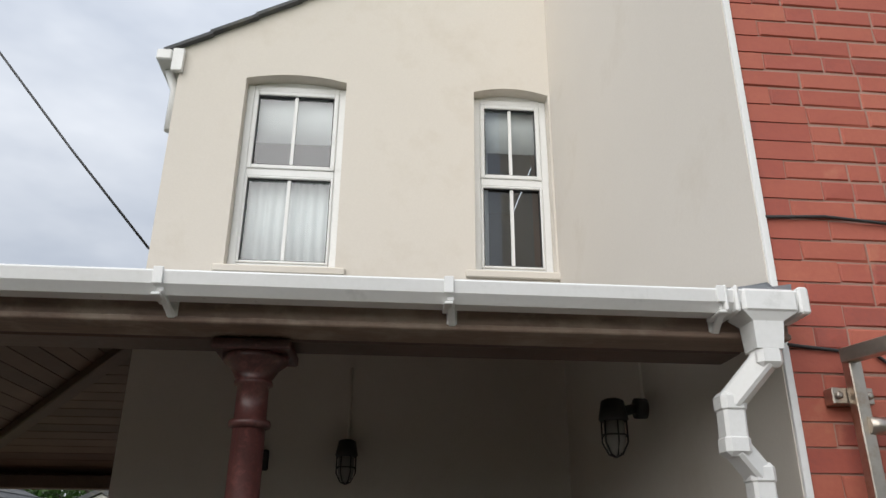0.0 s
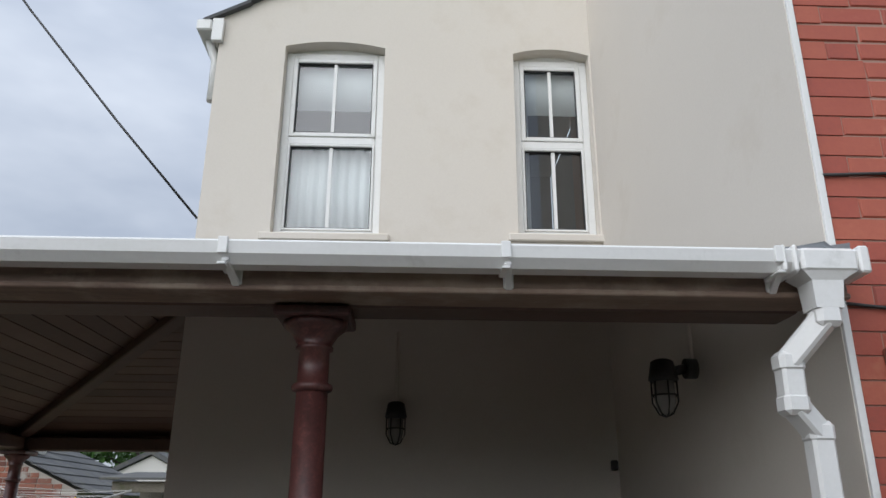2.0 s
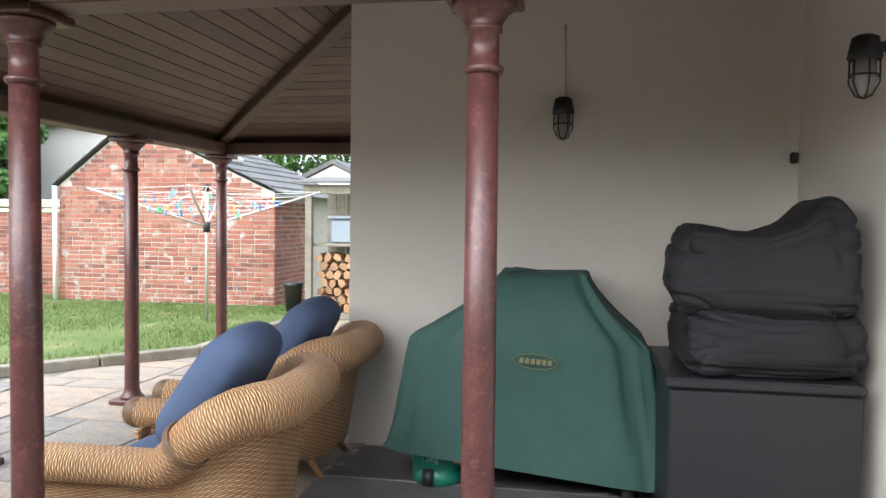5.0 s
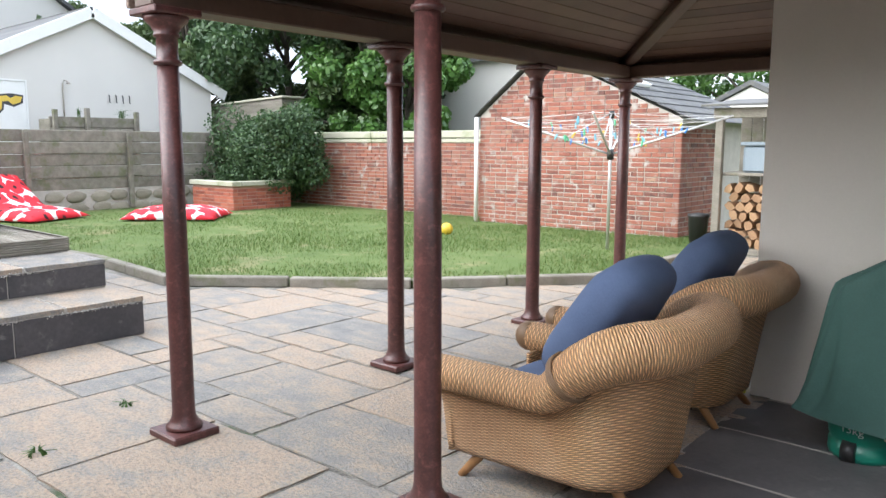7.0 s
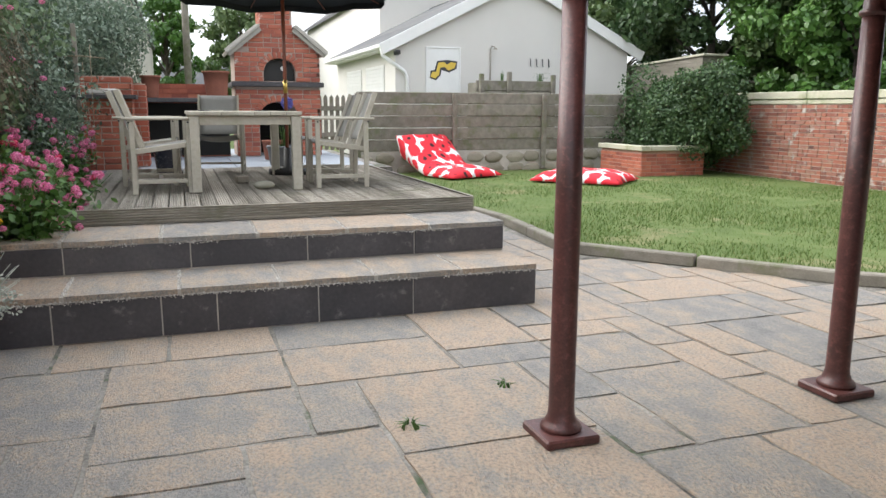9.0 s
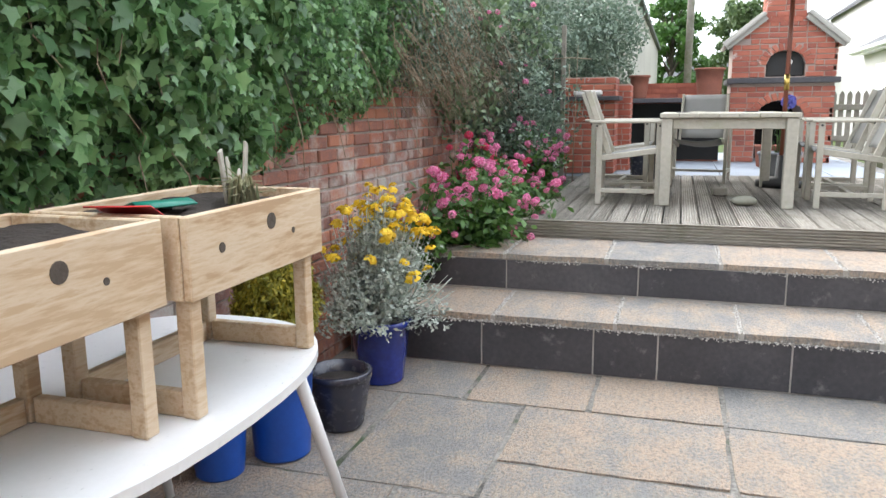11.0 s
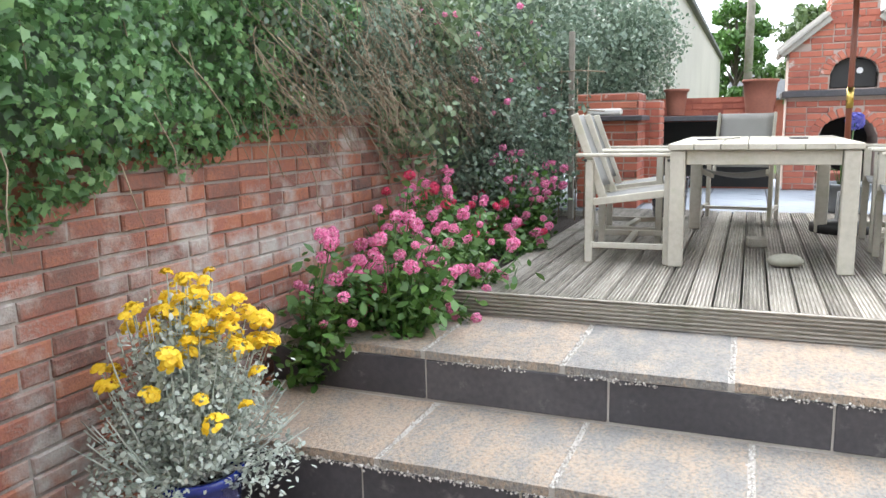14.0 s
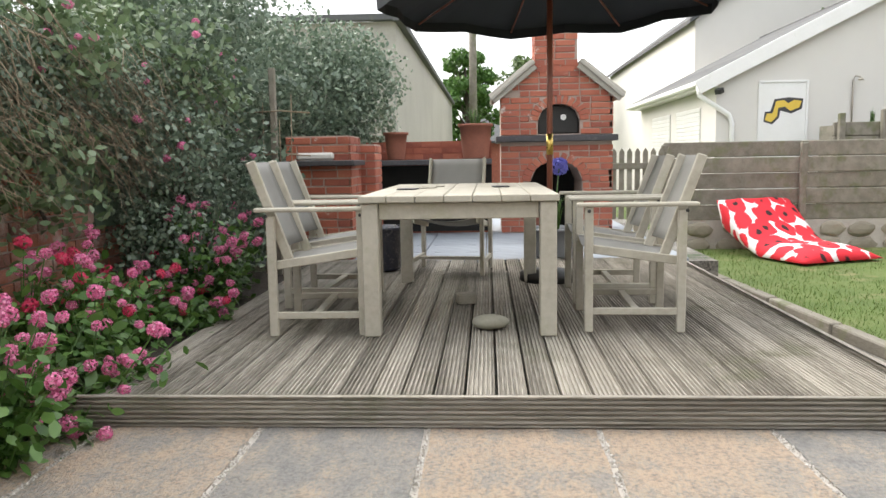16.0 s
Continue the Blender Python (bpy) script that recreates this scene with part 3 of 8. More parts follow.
box(bm, HX0 - 0.16, HX0 - 0.05, HY - 0.06, 12, 4.88, 4.97, 0.01)
box(bm, HX0 - 0.05, HX0 + 0.03, HY - 0.045, HY - 0.005, 4.80, 4.99, 0.004)
tube(bm, [(HX0 - 0.1, HY + 0.1, 4.89), (HX0 - 0.05, HY + 0.14, 4.74), (HX0 - 0.05, HY + 0.14, 4.4)], 0.034, 10)
solid("eaves_gutter", bm, UPVC, "white plastic eaves gutter end at the roof corner", "gutter", kind="structure")
# bay of the main house above the roof line
bm = bmesh.new()
box(bm, 0.55, 1.16, 6.6, 8.0, 6.2, 8.2)
solid("dormer_wall", bm, CREAM, "pale upper wall beyond the slate roof", "wall", kind="structure")
bm = bmesh.new()
tube(bm, [(0.52, 6.55, 6.0), (0.52, 6.55, 8.3)], 0.04, 10)
tube(bm, [(0.66, 6.55, 6.0), (0.66, 6.55, 8.3)], 0.03, 10)
solid("drain_pipe", bm, UPVC, "white vertical drain pipes", "pipe", kind="structure")


def sash(name, w, curtain):
    """White plastic window: frame, two lights with a glazing bar each, sill."""
    x0, x1, z0, z1 = w
    y = HY + 0.09
    win = tagged(new(name), "white plastic window with two lights and glazing bars", "window", kind="structure")
    z1 = z1 - SPRING
    zm = z0 + (z1 - z0) * 0.505
    bm = bmesh.new()
    for a, b, c, d in ((x0, x0 + 0.055, z0, z1), (x1 - 0.055, x1, z0, z1), (x0 + 0.055, x1 - 0.055, z0, z0 + 0.05), (x0 + 0.055, x1 - 0.055, z1 - 0.05, z1), (x0 + 0.055, x1 - 0.055, zm - 0.03, zm + 0.03)):
        box(bm, a, b, y, y + 0.06, c, d, 0.006)
    box(bm, x0, x1, y + 0.02, y + 0.05, z1, w[3])
    part("window_frame", bm, UPVC, win)
    for a, b, top in ((zm + 0.03, z1 - 0.05, True), (z0 + 0.05, zm - 0.03, False)):
        bm = bmesh.new()
        i0, i1 = x0 + 0.055, x1 - 0.055
        t = 0.032 if top else 0.018
        for p in ((i0, i0 + t, a, b), (i1 - t, i1, a, b), (i0 + t, i1 - t, a, a + t), (i0 + t, i1 - t, b - t, b)):
            box(bm, p[0], p[1], y - 0.008, y + 0.03, p[2], p[3], 0.005)
        sh = part("light_frame", bm, UPVC, win)
        bm = bmesh.new()
        box(bm, (x0 + x1) / 2 - 0.012, (x0 + x1) / 2 + 0.012, y + 0.006, y + 0.02, a + t, b - t)
        part("glazing_bar", bm, UPVC, win)
        bm = bmesh.new()
        bmesh.ops.create_grid(bm, x_segments=1, y_segments=1, size=0.5, matrix=Matrix.Translation(((x0 + x1) / 2, y + 0.025, (a + b) / 2)) @ Matrix.Diagonal((i1 - i0 - 2 * t, 1, b - a - 2 * t, 1)) @ pose(0, 0, 0, 90))
        pane = part("pane", bm, GLASS, win)
        pane.visible_shadow = False
        if pane.data.polygons[0].normal.y > 0:
            pane.data.flip_normals()
        # dark rubber seal
        bm = bmesh.new()
        for p in ((i0 + t, i0 + t + 0.006, a + t, b - t), (i1 - t - 0.006, i1 - t, a + t, b - t), (i0 + t, i1 - t, a + t, a + t + 0.006), (i0 + t, i1 - t, b - t - 0.006, b - t)):
            box(bm, p[0], p[1], y + 0.002, y + 0.022, p[2], p[3])
        part("seal", bm, BLACK_IRON, win)
    bm = bmesh.new()
    box(bm, x0 - 0.07, x1 + 0.07, HY - 0.03, HY + 0.088, z0 - 0.06, z0 - 0.005, 0.008)
    part("window_sill", bm, CREAM, win)
    return win


sash("window_1", W1, True)
sash("window_2", W2, False)


def drape(name, x0, x1, y, z0, z1, folds, label, amp=0.02):
    bm = bmesh.new()
    n = folds * 6
    a = [bm.verts.new((x0 + (x1 - x0) * i / n, y + amp * math.sin(i * 2 * math.pi / 6) + random.uniform(-0.004, 0.004), z0)) for i in range(n + 1)]
    b = [bm.verts.new((x0 + (x1 - x0) * i / n, y + amp * 0.8 * math.sin(i * 2 * math.pi / 6 + 0.3), z1)) for i in range(n + 1)]
    for i in range(n):
        bm.faces.new((a[i], a[i + 1], b[i + 1], b[i])).smooth = True
    ob = solid(name, bm, CURTAIN, label, "curtain")
    ob.modifiers.new("thick", "SOLIDIFY").thickness = 0.004
    return ob


drape("net_curtain", -1.20, -0.54, HY + 0.19, 3.3, 4.1, 9, "white net curtain hanging in folds behind the window")
drape("roller_blind", -1.20, -0.54, HY + 0.175, 4.36, 4.85, 2, "pale roller blind with tasselled hem, half down", 0.002)
drape("roller_blind", 0.45, 0.97, HY + 0.175, 4.36, 4.85, 2, "pale roller blind with tasselled hem, half down", 0.002)
drape("white_shutter", 0.45, 0.56, HY + 0.25, 3.3, 4.8, 1, "white panel at the edge of the dim window", 0.003)

# ---- veranda roof ----
EX, EY, EYN, EZ, TZ = -3.80, 2.33, 7.10, 2.22, 2.98


def planked(eave, ridge, count, lift=0.0):
    """Soffit boards between an eaves line and a ridge line, each with a shadow gap."""
    v, f = [], []
    (a0, a1), (b0, b1) = [[Vector(p) for p in e] for e in (eave, ridge)]
    for i in range(count):
        s0, s1 = i / count, (i + 1) / count - 0.07 / count
        q = [a0.lerp(b0, s0), a1.lerp(b1, s0), a1.lerp(b1, s1), a0.lerp(b0, s1)]
        n = len(v)
        v += [tuple(p + Vector((0, 0, lift))) for p in q] + [tuple(p + Vector((0, 0, lift + 0.02))) for p in q]
        f += [(n, n + 3, n + 2, n + 1), (n + 4, n + 5, n + 6, n + 7), (n, n + 1, n + 5, n + 4), (n + 1, n + 2, n + 6, n + 5), (n + 2, n + 3, n + 7, n + 6), (n + 3, n, n + 4, n + 7)]
    return v, f


cv, cf = [], []
for eave, ridge, cnt in ((((EX, EY, EZ), (0.998, EY, EZ)), ((HX0, HY, TZ), (0.998, HY, TZ)), 22), (((EX, EYN, EZ), (EX, EY, EZ)), ((HX0, 5.1, TZ), (HX0, HY, TZ)), 18), (((HX0, EYN, EZ), (EX, EYN, EZ)), ((HX0, 5.1, TZ), (HX0 - 0.01, 5.1, TZ)), 18)):
    v, f = planked(eave, ridge, cnt)
    n = len(cv)
    cv += v
    cf += [tuple(n + i for i in q) for q in f]
tagged(new("ceiling", stuff_mesh("ceiling", cv, cf, DARK_WOOD)), "dark stained plank soffit sloping up to the house", "ceiling", kind="structure")
bm = bmesh.new()
for q in ([(EX, EY - 0.05, EZ + 0.04), (0.998, EY - 0.05, EZ + 0.04), (0.998, HY, TZ + 0.12), (HX0, HY, TZ + 0.12)], [(EX - 0.05, EYN + 0.05, EZ + 0.04), (EX - 0.05, EY - 0.05, EZ + 0.04), (HX0, HY, TZ + 0.12), (HX0, 5.1, TZ + 0.12)], [(HX0, EYN + 0.05, EZ + 0.04), (EX - 0.05, EYN + 0.05, EZ + 0.04), (HX0, 5.1, TZ + 0.12)]):
    lo = [bm.verts.new(p) for p in q]
    hi = [bm.verts.new((p[0], p[1], p[2] + 0.04)) for p in q]
    bm.faces.new(lo[::-1])
    bm.faces.new(hi)
    for i in range(len(q)):
        k = (i + 1) % len(q)
        bm.faces.new((lo[i], lo[k], hi[k], hi[i]))
solid("veranda_roof", bm, ROOF_SLATE, "grey slate veranda roof above the gutter", "roof", kind="structure")

bm = bmesh.new()
for a, b in (((EX, EY, EZ - 0.05), (HX0 + 0.02, HY - 0.02, TZ - 0.045)), ((EX, EYN, EZ - 0.05), (HX0, 5.12, TZ - 0.045))):
    beam(bm, a, b, 0.11, 0.08, 0.01)
solid("hip_rafter", bm, DARK_WOOD, "dark wooden hip rafters under the soffit", "rafter", kind="structure")
bm = bmesh.new()
box(bm, -3.80, 0.998, 2.46, 2.62, 2.195, 2.30, 0.008)
box(bm, -3.78, -3.62, 2.24, 6.95, 2.08, 2.19, 0.008)
box(bm, -3.78, HX0 - 0.002, 6.96, 7.10, 2.08, 2.19, 0.008)
solid("veranda_beam", bm, DARK_WOOD, "dark timber beam carried by the iron posts", "beam", kind="structure")
bm = bmesh.new()
box(bm, -3.86, 1.06, 2.275, 2.30, 2.205, 2.275, 0.004)
box(bm, -3.86, 1.06, 2.262, 2.31, 2.190, 2.208, 0.004)
box(bm, -3.86, 0.998, 2.31, 2.455, 2.20, 2.212)
box(bm, -3.86, -3.835, 2.24, 7.15, 2.09, 2.28, 0.004)
box(bm, -3.86, HX0 - 0.002, 7.13, 7.155, 2.09, 2.28, 0.004)
solid("fascia", bm, FASCIA_WOOD, "worn stained timber fascia board below the gutter", "fascia", kind="structure")


def gutter():
    """Square-line white gutter along the eaves, with brackets, outlet and downpipe."""
    root = tagged(new("rain_gutter"), "white plastic gutter with brackets and downpipe", "gutter")
    bm = bmesh.new()
    prof = [(2.262, 2.312), (2.262, 2.262), (2.235, 2.240), (2.178, 2.240), (2.152, 2.266), (2.146, 2.300), (2.150, 2.306), (2.156, 2.302), (2.161, 2.270), (2.182, 2.249), (2.230, 2.249), (2.252, 2.266), (2.252, 2.312)]
    a = [bm.verts.new((-3.9, y, z)) for y, z in prof]
    b = [bm.verts.new((1.055, y, z)) for y, z in prof]
    for i in range(len(prof)):
        k = (i + 1) % len(prof)
        bm.faces.new((a[i], a[k], b[k], b[i]))
    bm.faces.new(a[::-1])
    bm.faces.new(b)
    part("channel", bm, UPVC, root)
    for x in (-3.19, -2.39, -1.59, -0.791, 0.009, 0.80):
        bm = bmesh.new()
        box(bm, x - 0.014, x + 0.014, 2.140, 2.150, 2.262, 2.312, 0.002)
        box(bm, x - 0.012, x + 0.012, 2.145, 2.24, 2.231, 2.239, 0.002)
        beam(bm, (x + 0.006, 2.160, 2.252), (x + 0.02, 2.262, 2.205), 0.02, 0.014, 0.002)
        box(bm, x + 0.004, x + 0.034, 2.258, 2.27, 2.205, 2.26, 0.002)
        part("bracket", bm, UPVC, root)
    for x0, x1 in ((0.805, 0.818), (0.838, 0.852), (1.030, 1.062)):
        bm = bmesh.new()
        box(bm, x0, x1, 2.138, 2.268, 2.234, 2.316, 0.006)
        part("end_cap", bm, UPVC, root)
    bm = bmesh.new()
    box(bm, 0.86, 1.028, 2.141, 2.264, 2.236, 2.309, 0.01)
    # funnel that narrows to the pipe
    top = [bm.verts.new(p) for p in ((0.862, 2.146, 2.24), (1.02, 2.146, 2.24), (1.02, 2.26, 2.24), (0.862, 2.26, 2.24))]
    mid = [bm.verts.new(p) for p in ((0.890, 2.158, 2.215), (0.982, 2.158, 2.215), (0.982, 2.246, 2.215), (0.890, 2.246, 2.215))]
    low = [bm.verts.new(p) for p in ((0.893, 2.163, 2.135), (0.973, 2.163, 2.135), (0.973, 2.24, 2.135), (0.893, 2.24, 2.135))]
    for p, q in ((top, mid), (mid, low)):
        for i in range(4):
            bm.faces.new((p[i], p[(i + 1) % 4], q[(i + 1) % 4], q[i]))
    bm.faces.new(low)
    part("outlet", bm, UPVC, root)
    c = [(0.933, 2.20, 2.20), (0.933, 2.20, 2.115), (0.840, 2.27, 1.995), (0.838, 2.27, 1.875), (0.912, 2.30, 1.80), (0.912, 2.30, 0.05)]
    for i, (p, q) in enumerate(zip(c, c[1:])):
        bm = bmesh.new()
        beam(bm, p, q, 0.066, 0.066, 0.009)
        part("downpipe", bm, UPVC, root)
    for p in c[1:5]:
        bm = bmesh.new()
        box(bm, p[0] - 0.038, p[0] + 0.038, p[1] - 0.038, p[1] + 0.038, p[2] - 0.032, p[2] + 0.032, 0.014)
        part("elbow", bm, UPVC, root)
    return root


gutter()
bm = bmesh.new()
v = [bm.verts.new(p) for p in ((0.70, 2.30, 2.325), (1.06, 2.27, 2.325), (1.06, 2.352, 2.40), (0.95, 2.9, 2.52), (0.70, 2.9, 2.52))]
bm.faces.new(v)
v = [bm.verts.new(p) for p in ((1.03, 2.27, 2.325), (1.085, 2.27, 2.325), (1.12, 2.32, 2.385), (1.05, 2.345, 2.38))]
bm.faces.new(v)
fl = solid("lead_flashing", bm, LEAD, "grey lead flashing turned up at the corner", "flashing", kind="structure")
fl.modifiers.new("thick", "SOLIDIFY").thickness = 0.006


def post(x, y, top):
    """Cast-iron column: square base, moulded foot, shaft with collar, flared capital."""
    root = thing("iron_post", "oxide red cast-iron post with square base and moulded capital", "post", "veranda posts", (x, y, 0))
    bm = bmesh.new()
    box(bm, -0.125, 0.125, -0.125, 0.125, 0, 0.04, 0.008)
    part("base_plate", bm, IRON, root)
    bm = bmesh.new()
    lathe(bm, [(0.088, 0.04), (0.090, 0.052), (0.084, 0.064), (0.070, 0.074), (0.066, 0.088), (0.060, 0.10), (0.056, 0.13), (0.055, 0.3), (0.054, 1.0), (0.050, top - 0.26)], 24)
    part("shaft", bm, IRON, root)
    bm = bmesh.new()
    lathe(bm, [(0.050, top - 0.26), (0.062, top - 0.255), (0.066, top - 0.245), (0.062, top - 0.235), (0.05, top - 0.23), (0.049, top - 0.13), (0.06, top - 0.125), (0.06, top - 0.115), (0.054, top - 0.11), (0.075, top - 0.075), (0.10, top - 0.055), (0.105, top - 0.035)], 24)
    box(bm, -0.12, 0.12, -0.12, 0.12, top - 0.035, top - 0.002, 0.006)
    part("capital", bm, IRON, root)
    return root


p_front = post(-0.57, 2.54, 2.195)
copy_thing(p_front, pose(-2.215, 2.54, 0))
p_side = post(-3.68, 2.34, 2.08)
for y in (3.90, 5.51, 7.02):
    copy_thing(p_side, pose(-3.70, y, 0))

# ---- garden walls and buildings ----
def slab_wall(name, x0, x1, y0, y1, z0, z1, material, label, category="wall", kind="structure", bevel=0.0):
    bm = bmesh.new()
    box(bm, x0, x1, y0, y1, z0, z1, bevel)
    return solid(name, bm, material, label, category, kind=kind)


ivy_wall = slab_wall("wall_garden", -10.4, 4.6, -1.0, -0.79, -0.05, 1.62, MORTAR, "weathered old red brick garden wall under ivy")
far_wall = slab_wall("wall_boundary", -15.6, -8.7, 11.93, 12.15, -0.05, 1.50, MORTAR, "old red brick boundary wall below pale coping boards")
shed_wall = tagged(new("brick_outbuilding"), "old patched red brick outbuilding with slate roof", "outbuilding")
GX0, GX1, GAX, GY = -8.72, -4.95, -7.42, 11.3
GZ0, GZA, GZ1 = 1.98, 2.98, 1.86


def gable_top(x):
    return GZ0 + (x - GX0) * (GZA - GZ0) / (GAX - GX0) if x < GAX else GZA + (x - GAX) * (GZ1 - GZA) / (GX1 - GAX)


bm = bmesh.new()
pts = [(GX0, -0.05), (GX1, -0.05), (GX1, GZ1), (GAX, GZA), (GX0, GZ0)]
a = [bm.verts.new((x, GY + 0.02, z)) for x, z in pts]
b = [bm.verts.new((x, GY + 3.5, z)) for x, z in pts]
bm.faces.new(a)
bm.faces.new(b[::-1])
for i in range(5):
    k = (i + 1) % 5
    bm.faces.new((a[i], a[k], b[k], b[i]))
outb_wall = part("wall", bm, MORTAR, shed_wall)
bm = bmesh.new()
for (xa, za), (xb, zb) in (((GAX, GZA + 0.02), (GX1 + 0.25, GZ1 - 0.06)), ((GX0 - 0.08, GZ0 - 0.03), (GAX, GZA + 0.02))):
    for i in range(9):
        for k in range(8):
            s0, s1 = i / 9, (i + 1) / 9 + 0.01
            y0, y1 = GY - 0.08 + k * 0.45, GY - 0.08 + k * 0.45 + 0.44
            lift = 0.012 if (xb > xa) == (xb > GAX) else 0
            q = [(xa + (xb - xa) * s0, y0, za + (zb - za) * s0 + 0.01), (xa + (xb - xa) * s1, y0, za + (zb - za) * s1 + 0.03), (xa + (xb - xa) * s1, y1, za + (zb - za) * s1 + 0.03), (xa + (xb - xa) * s0, y1, za + (zb - za) * s0 + 0.01)]
            lo = [bm.verts.new(p) for p in q]
            hi = [bm.verts.new((p[0], p[1], p[2] + 0.015)) for p in q]
            bm.faces.new(lo[::-1])
            bm.faces.new(hi)
            for j in range(4):
                bm.faces.new((lo[j], lo[(j + 1) % 4], hi[(j + 1) % 4], hi[j]))
roof_ob = part("roof", bm, ROOF_SLATE, shed_wall, "grey slate roof with moss")
bm = bmesh.new()
sl2 = (GZ1 - GZA) / (GX1 - GAX)
beam(bm, (-6.55, GY + 0.75, GZA + (-6.55 - GAX) * sl2 + 0.12), (-5.95, GY + 0.75, GZA + (-5.95 - GAX) * sl2 + 0.12), 0.6, 0.07, 0.01)
sky = part("skylight", bm, UPVC, roof_ob, "pale roof window")
bm = bmesh.new()
tube(bm, [(GX0 - 0.04, GY - 0.05, 1.95), (GX0 - 0.04, GY - 0.05, 0.02)], 0.04, 8)
part("drainpipe", bm, UPVC, shed_wall)

# coping boards on the boundary wall
coping = tagged(new("coping"), "two pale green-grey boards along the wall top", "coping", kind="structure")
for z0, z1, y in ((1.505, 1.585, 11.90), (1.60, 1.74, 11.88)):
    for i in range(4):
        x0 = -15.6 + i * 1.725
        bm = bmesh.new()
        box(bm, x0, x0 + 1.715, y, 12.18, z0, z1, 0.012)
        part("board", bm, PALE_COPING, coping)

# brick planter box at the lawn's end
planter_box = thing("brick_planter", "red brick raised bed with pale coping", "planter", at=(-13.86, 9.54, 0))
bm = bmesh.new()
box(bm, -1.55, -0.012, 0.012, 1.5, 0, 0.58)
pb_core = part("body", bm, RED_MORTAR, planter_box)
bm = bmesh.new()
box(bm, -1.6, 0.05, -0.05, 0.18, 0.58, 0.68, 0.012)
box(bm, -0.18, 0.05, 0.185, 1.55, 0.58, 0.68, 0.012)
part("coping", bm, PALE_COPING, planter_box)
bm = bmesh.new()
box(bm, -1.5, -0.2, 0.2, 1.45, 0.582, 0.62)
part("soil", bm, SOIL, planter_box)

# sleeper fence on a rubble base
fence = thing("sleeper_fence", "weathered grey horizontal board fence on a rubble base", "fence", at=(-16.2, 4.3, 0))
for i in range(5):
    for k in range(3):
        bm = bmesh.new()
        w = 2.1
        dz = 0.52 + i * 0.245
        box(bm, -0.05 + (0.03 if i % 2 else 0), 0.0 + (0.03 if i % 2 else 0), k * w + 0.004, (k + 1) * w - 0.006, dz, dz + 0.235, 0.012)
        part("board", bm, SLEEPER, fence)
for k in range(4):
    bm = bmesh.new()
    box(bm, 0.032, 0.11, k * 2.1 - 0.05, k * 2.1 + 0.05, 0.1, 1.7, 0.01)
    part("post", bm, SLEEPER, fence)
stone_rng = random.Random(4)
bm = bmesh.new()
box(bm, -0.35, -0.005, 0, 6.4, -0.02, 0.52)
rub = part("rubble_wall", bm, MORTAR, fence, "rubble stone base")
RUBBLE = surface("rubble_stone", [(0.20, 0.18, 0.14), (0.30, 0.27, 0.21), (0.38, 0.35, 0.29)], rough=0.9, big=4, fine=40, bump=0.8, depth=0.01, piece=0.6)
for i in range(26):
    y = 0.12 + (i % 13) * 0.48 + stone_rng.uniform(-0.1, 0.1)
    z = 0.13 + (i // 13) * 0.24 + stone_rng.uniform(-0.03, 0.03)
    bm = bmesh.new()
    bmesh.ops.create_icosphere(bm, subdivisions=2, radius=1.0)
    for v in bm.verts:
        d = 1 + 0.25 * noise.noise(v.co * 1.3 + Vector((i * 3.1, 0, 0)))
        v.co = Vector((v.co.x * 0.05 * d, v.co.y * stone_rng.uniform(0.2, 0.22) * d, v.co.z * 0.12 * d))
    ob = part("stone", bm, RUBBLE, rub)
    ob.location = (0.0, y, z)

# picket gate
gate = thing("picket_gate", "weathered grey picket gate beside the oven", "gate", at=(-15.6, 3.55, 0.6))
for i in range(8):
    bm = bmesh.new()
    w = 0.075
    pts = [(0, 0), (w, 0), (w, 1.0), (w / 2, 1.06), (0, 1.0)]
    a = [bm.verts.new((0, y, z)) for y, z in pts]
    b = [bm.verts.new((0.02, y, z)) for y, z in pts]
    bm.faces.new(a)
    bm.faces.new(b[::-1])
    for j in range(5):
        bm.faces.new((a[j], a[(j + 1) % 5], b[(j + 1) % 5], b[j]))
    ob = part("slat", bm, SLEEPER, gate)
    ob.location = (0, i * 0.115 - 0.15, 0)
for z in (0.25, 0.75):
    bm = bmesh.new()
    box(bm, 0.022, 0.05, -0.15, 0.75, z, z + 0.09, 0.006)
    part("rail", bm, SLEEPER, gate)

# garage
garage = thing("white_garage", "white rendered garage with grey slate roof", "garage", at=(-18.77, 5.84, 0))
GAW, GAH, GAP, GLEN = 6.4, 3.02, 4.6, 7.0
bm = bmesh.new()
pts = [(0, 0.0), (GAW, 0.0), (GAW, GAH), (GAW / 2, GAP), (0, GAH)]
a = [bm.verts.new((0, y, z)) for y, z in pts]
b = [bm.verts.new((-GLEN, y, z)) for y, z in pts]
bm.faces.new(a)
bm.faces.new(b[::-1])
for j in range(5):
    bm.faces.new((a[j], a[(j + 1) % 5], b[(j + 1) % 5], b[j]))
part("wall", bm, WHITE_WALL, garage)
gs_ = (GAP - GAH) / (GAW / 2)
bm = bmesh.new()
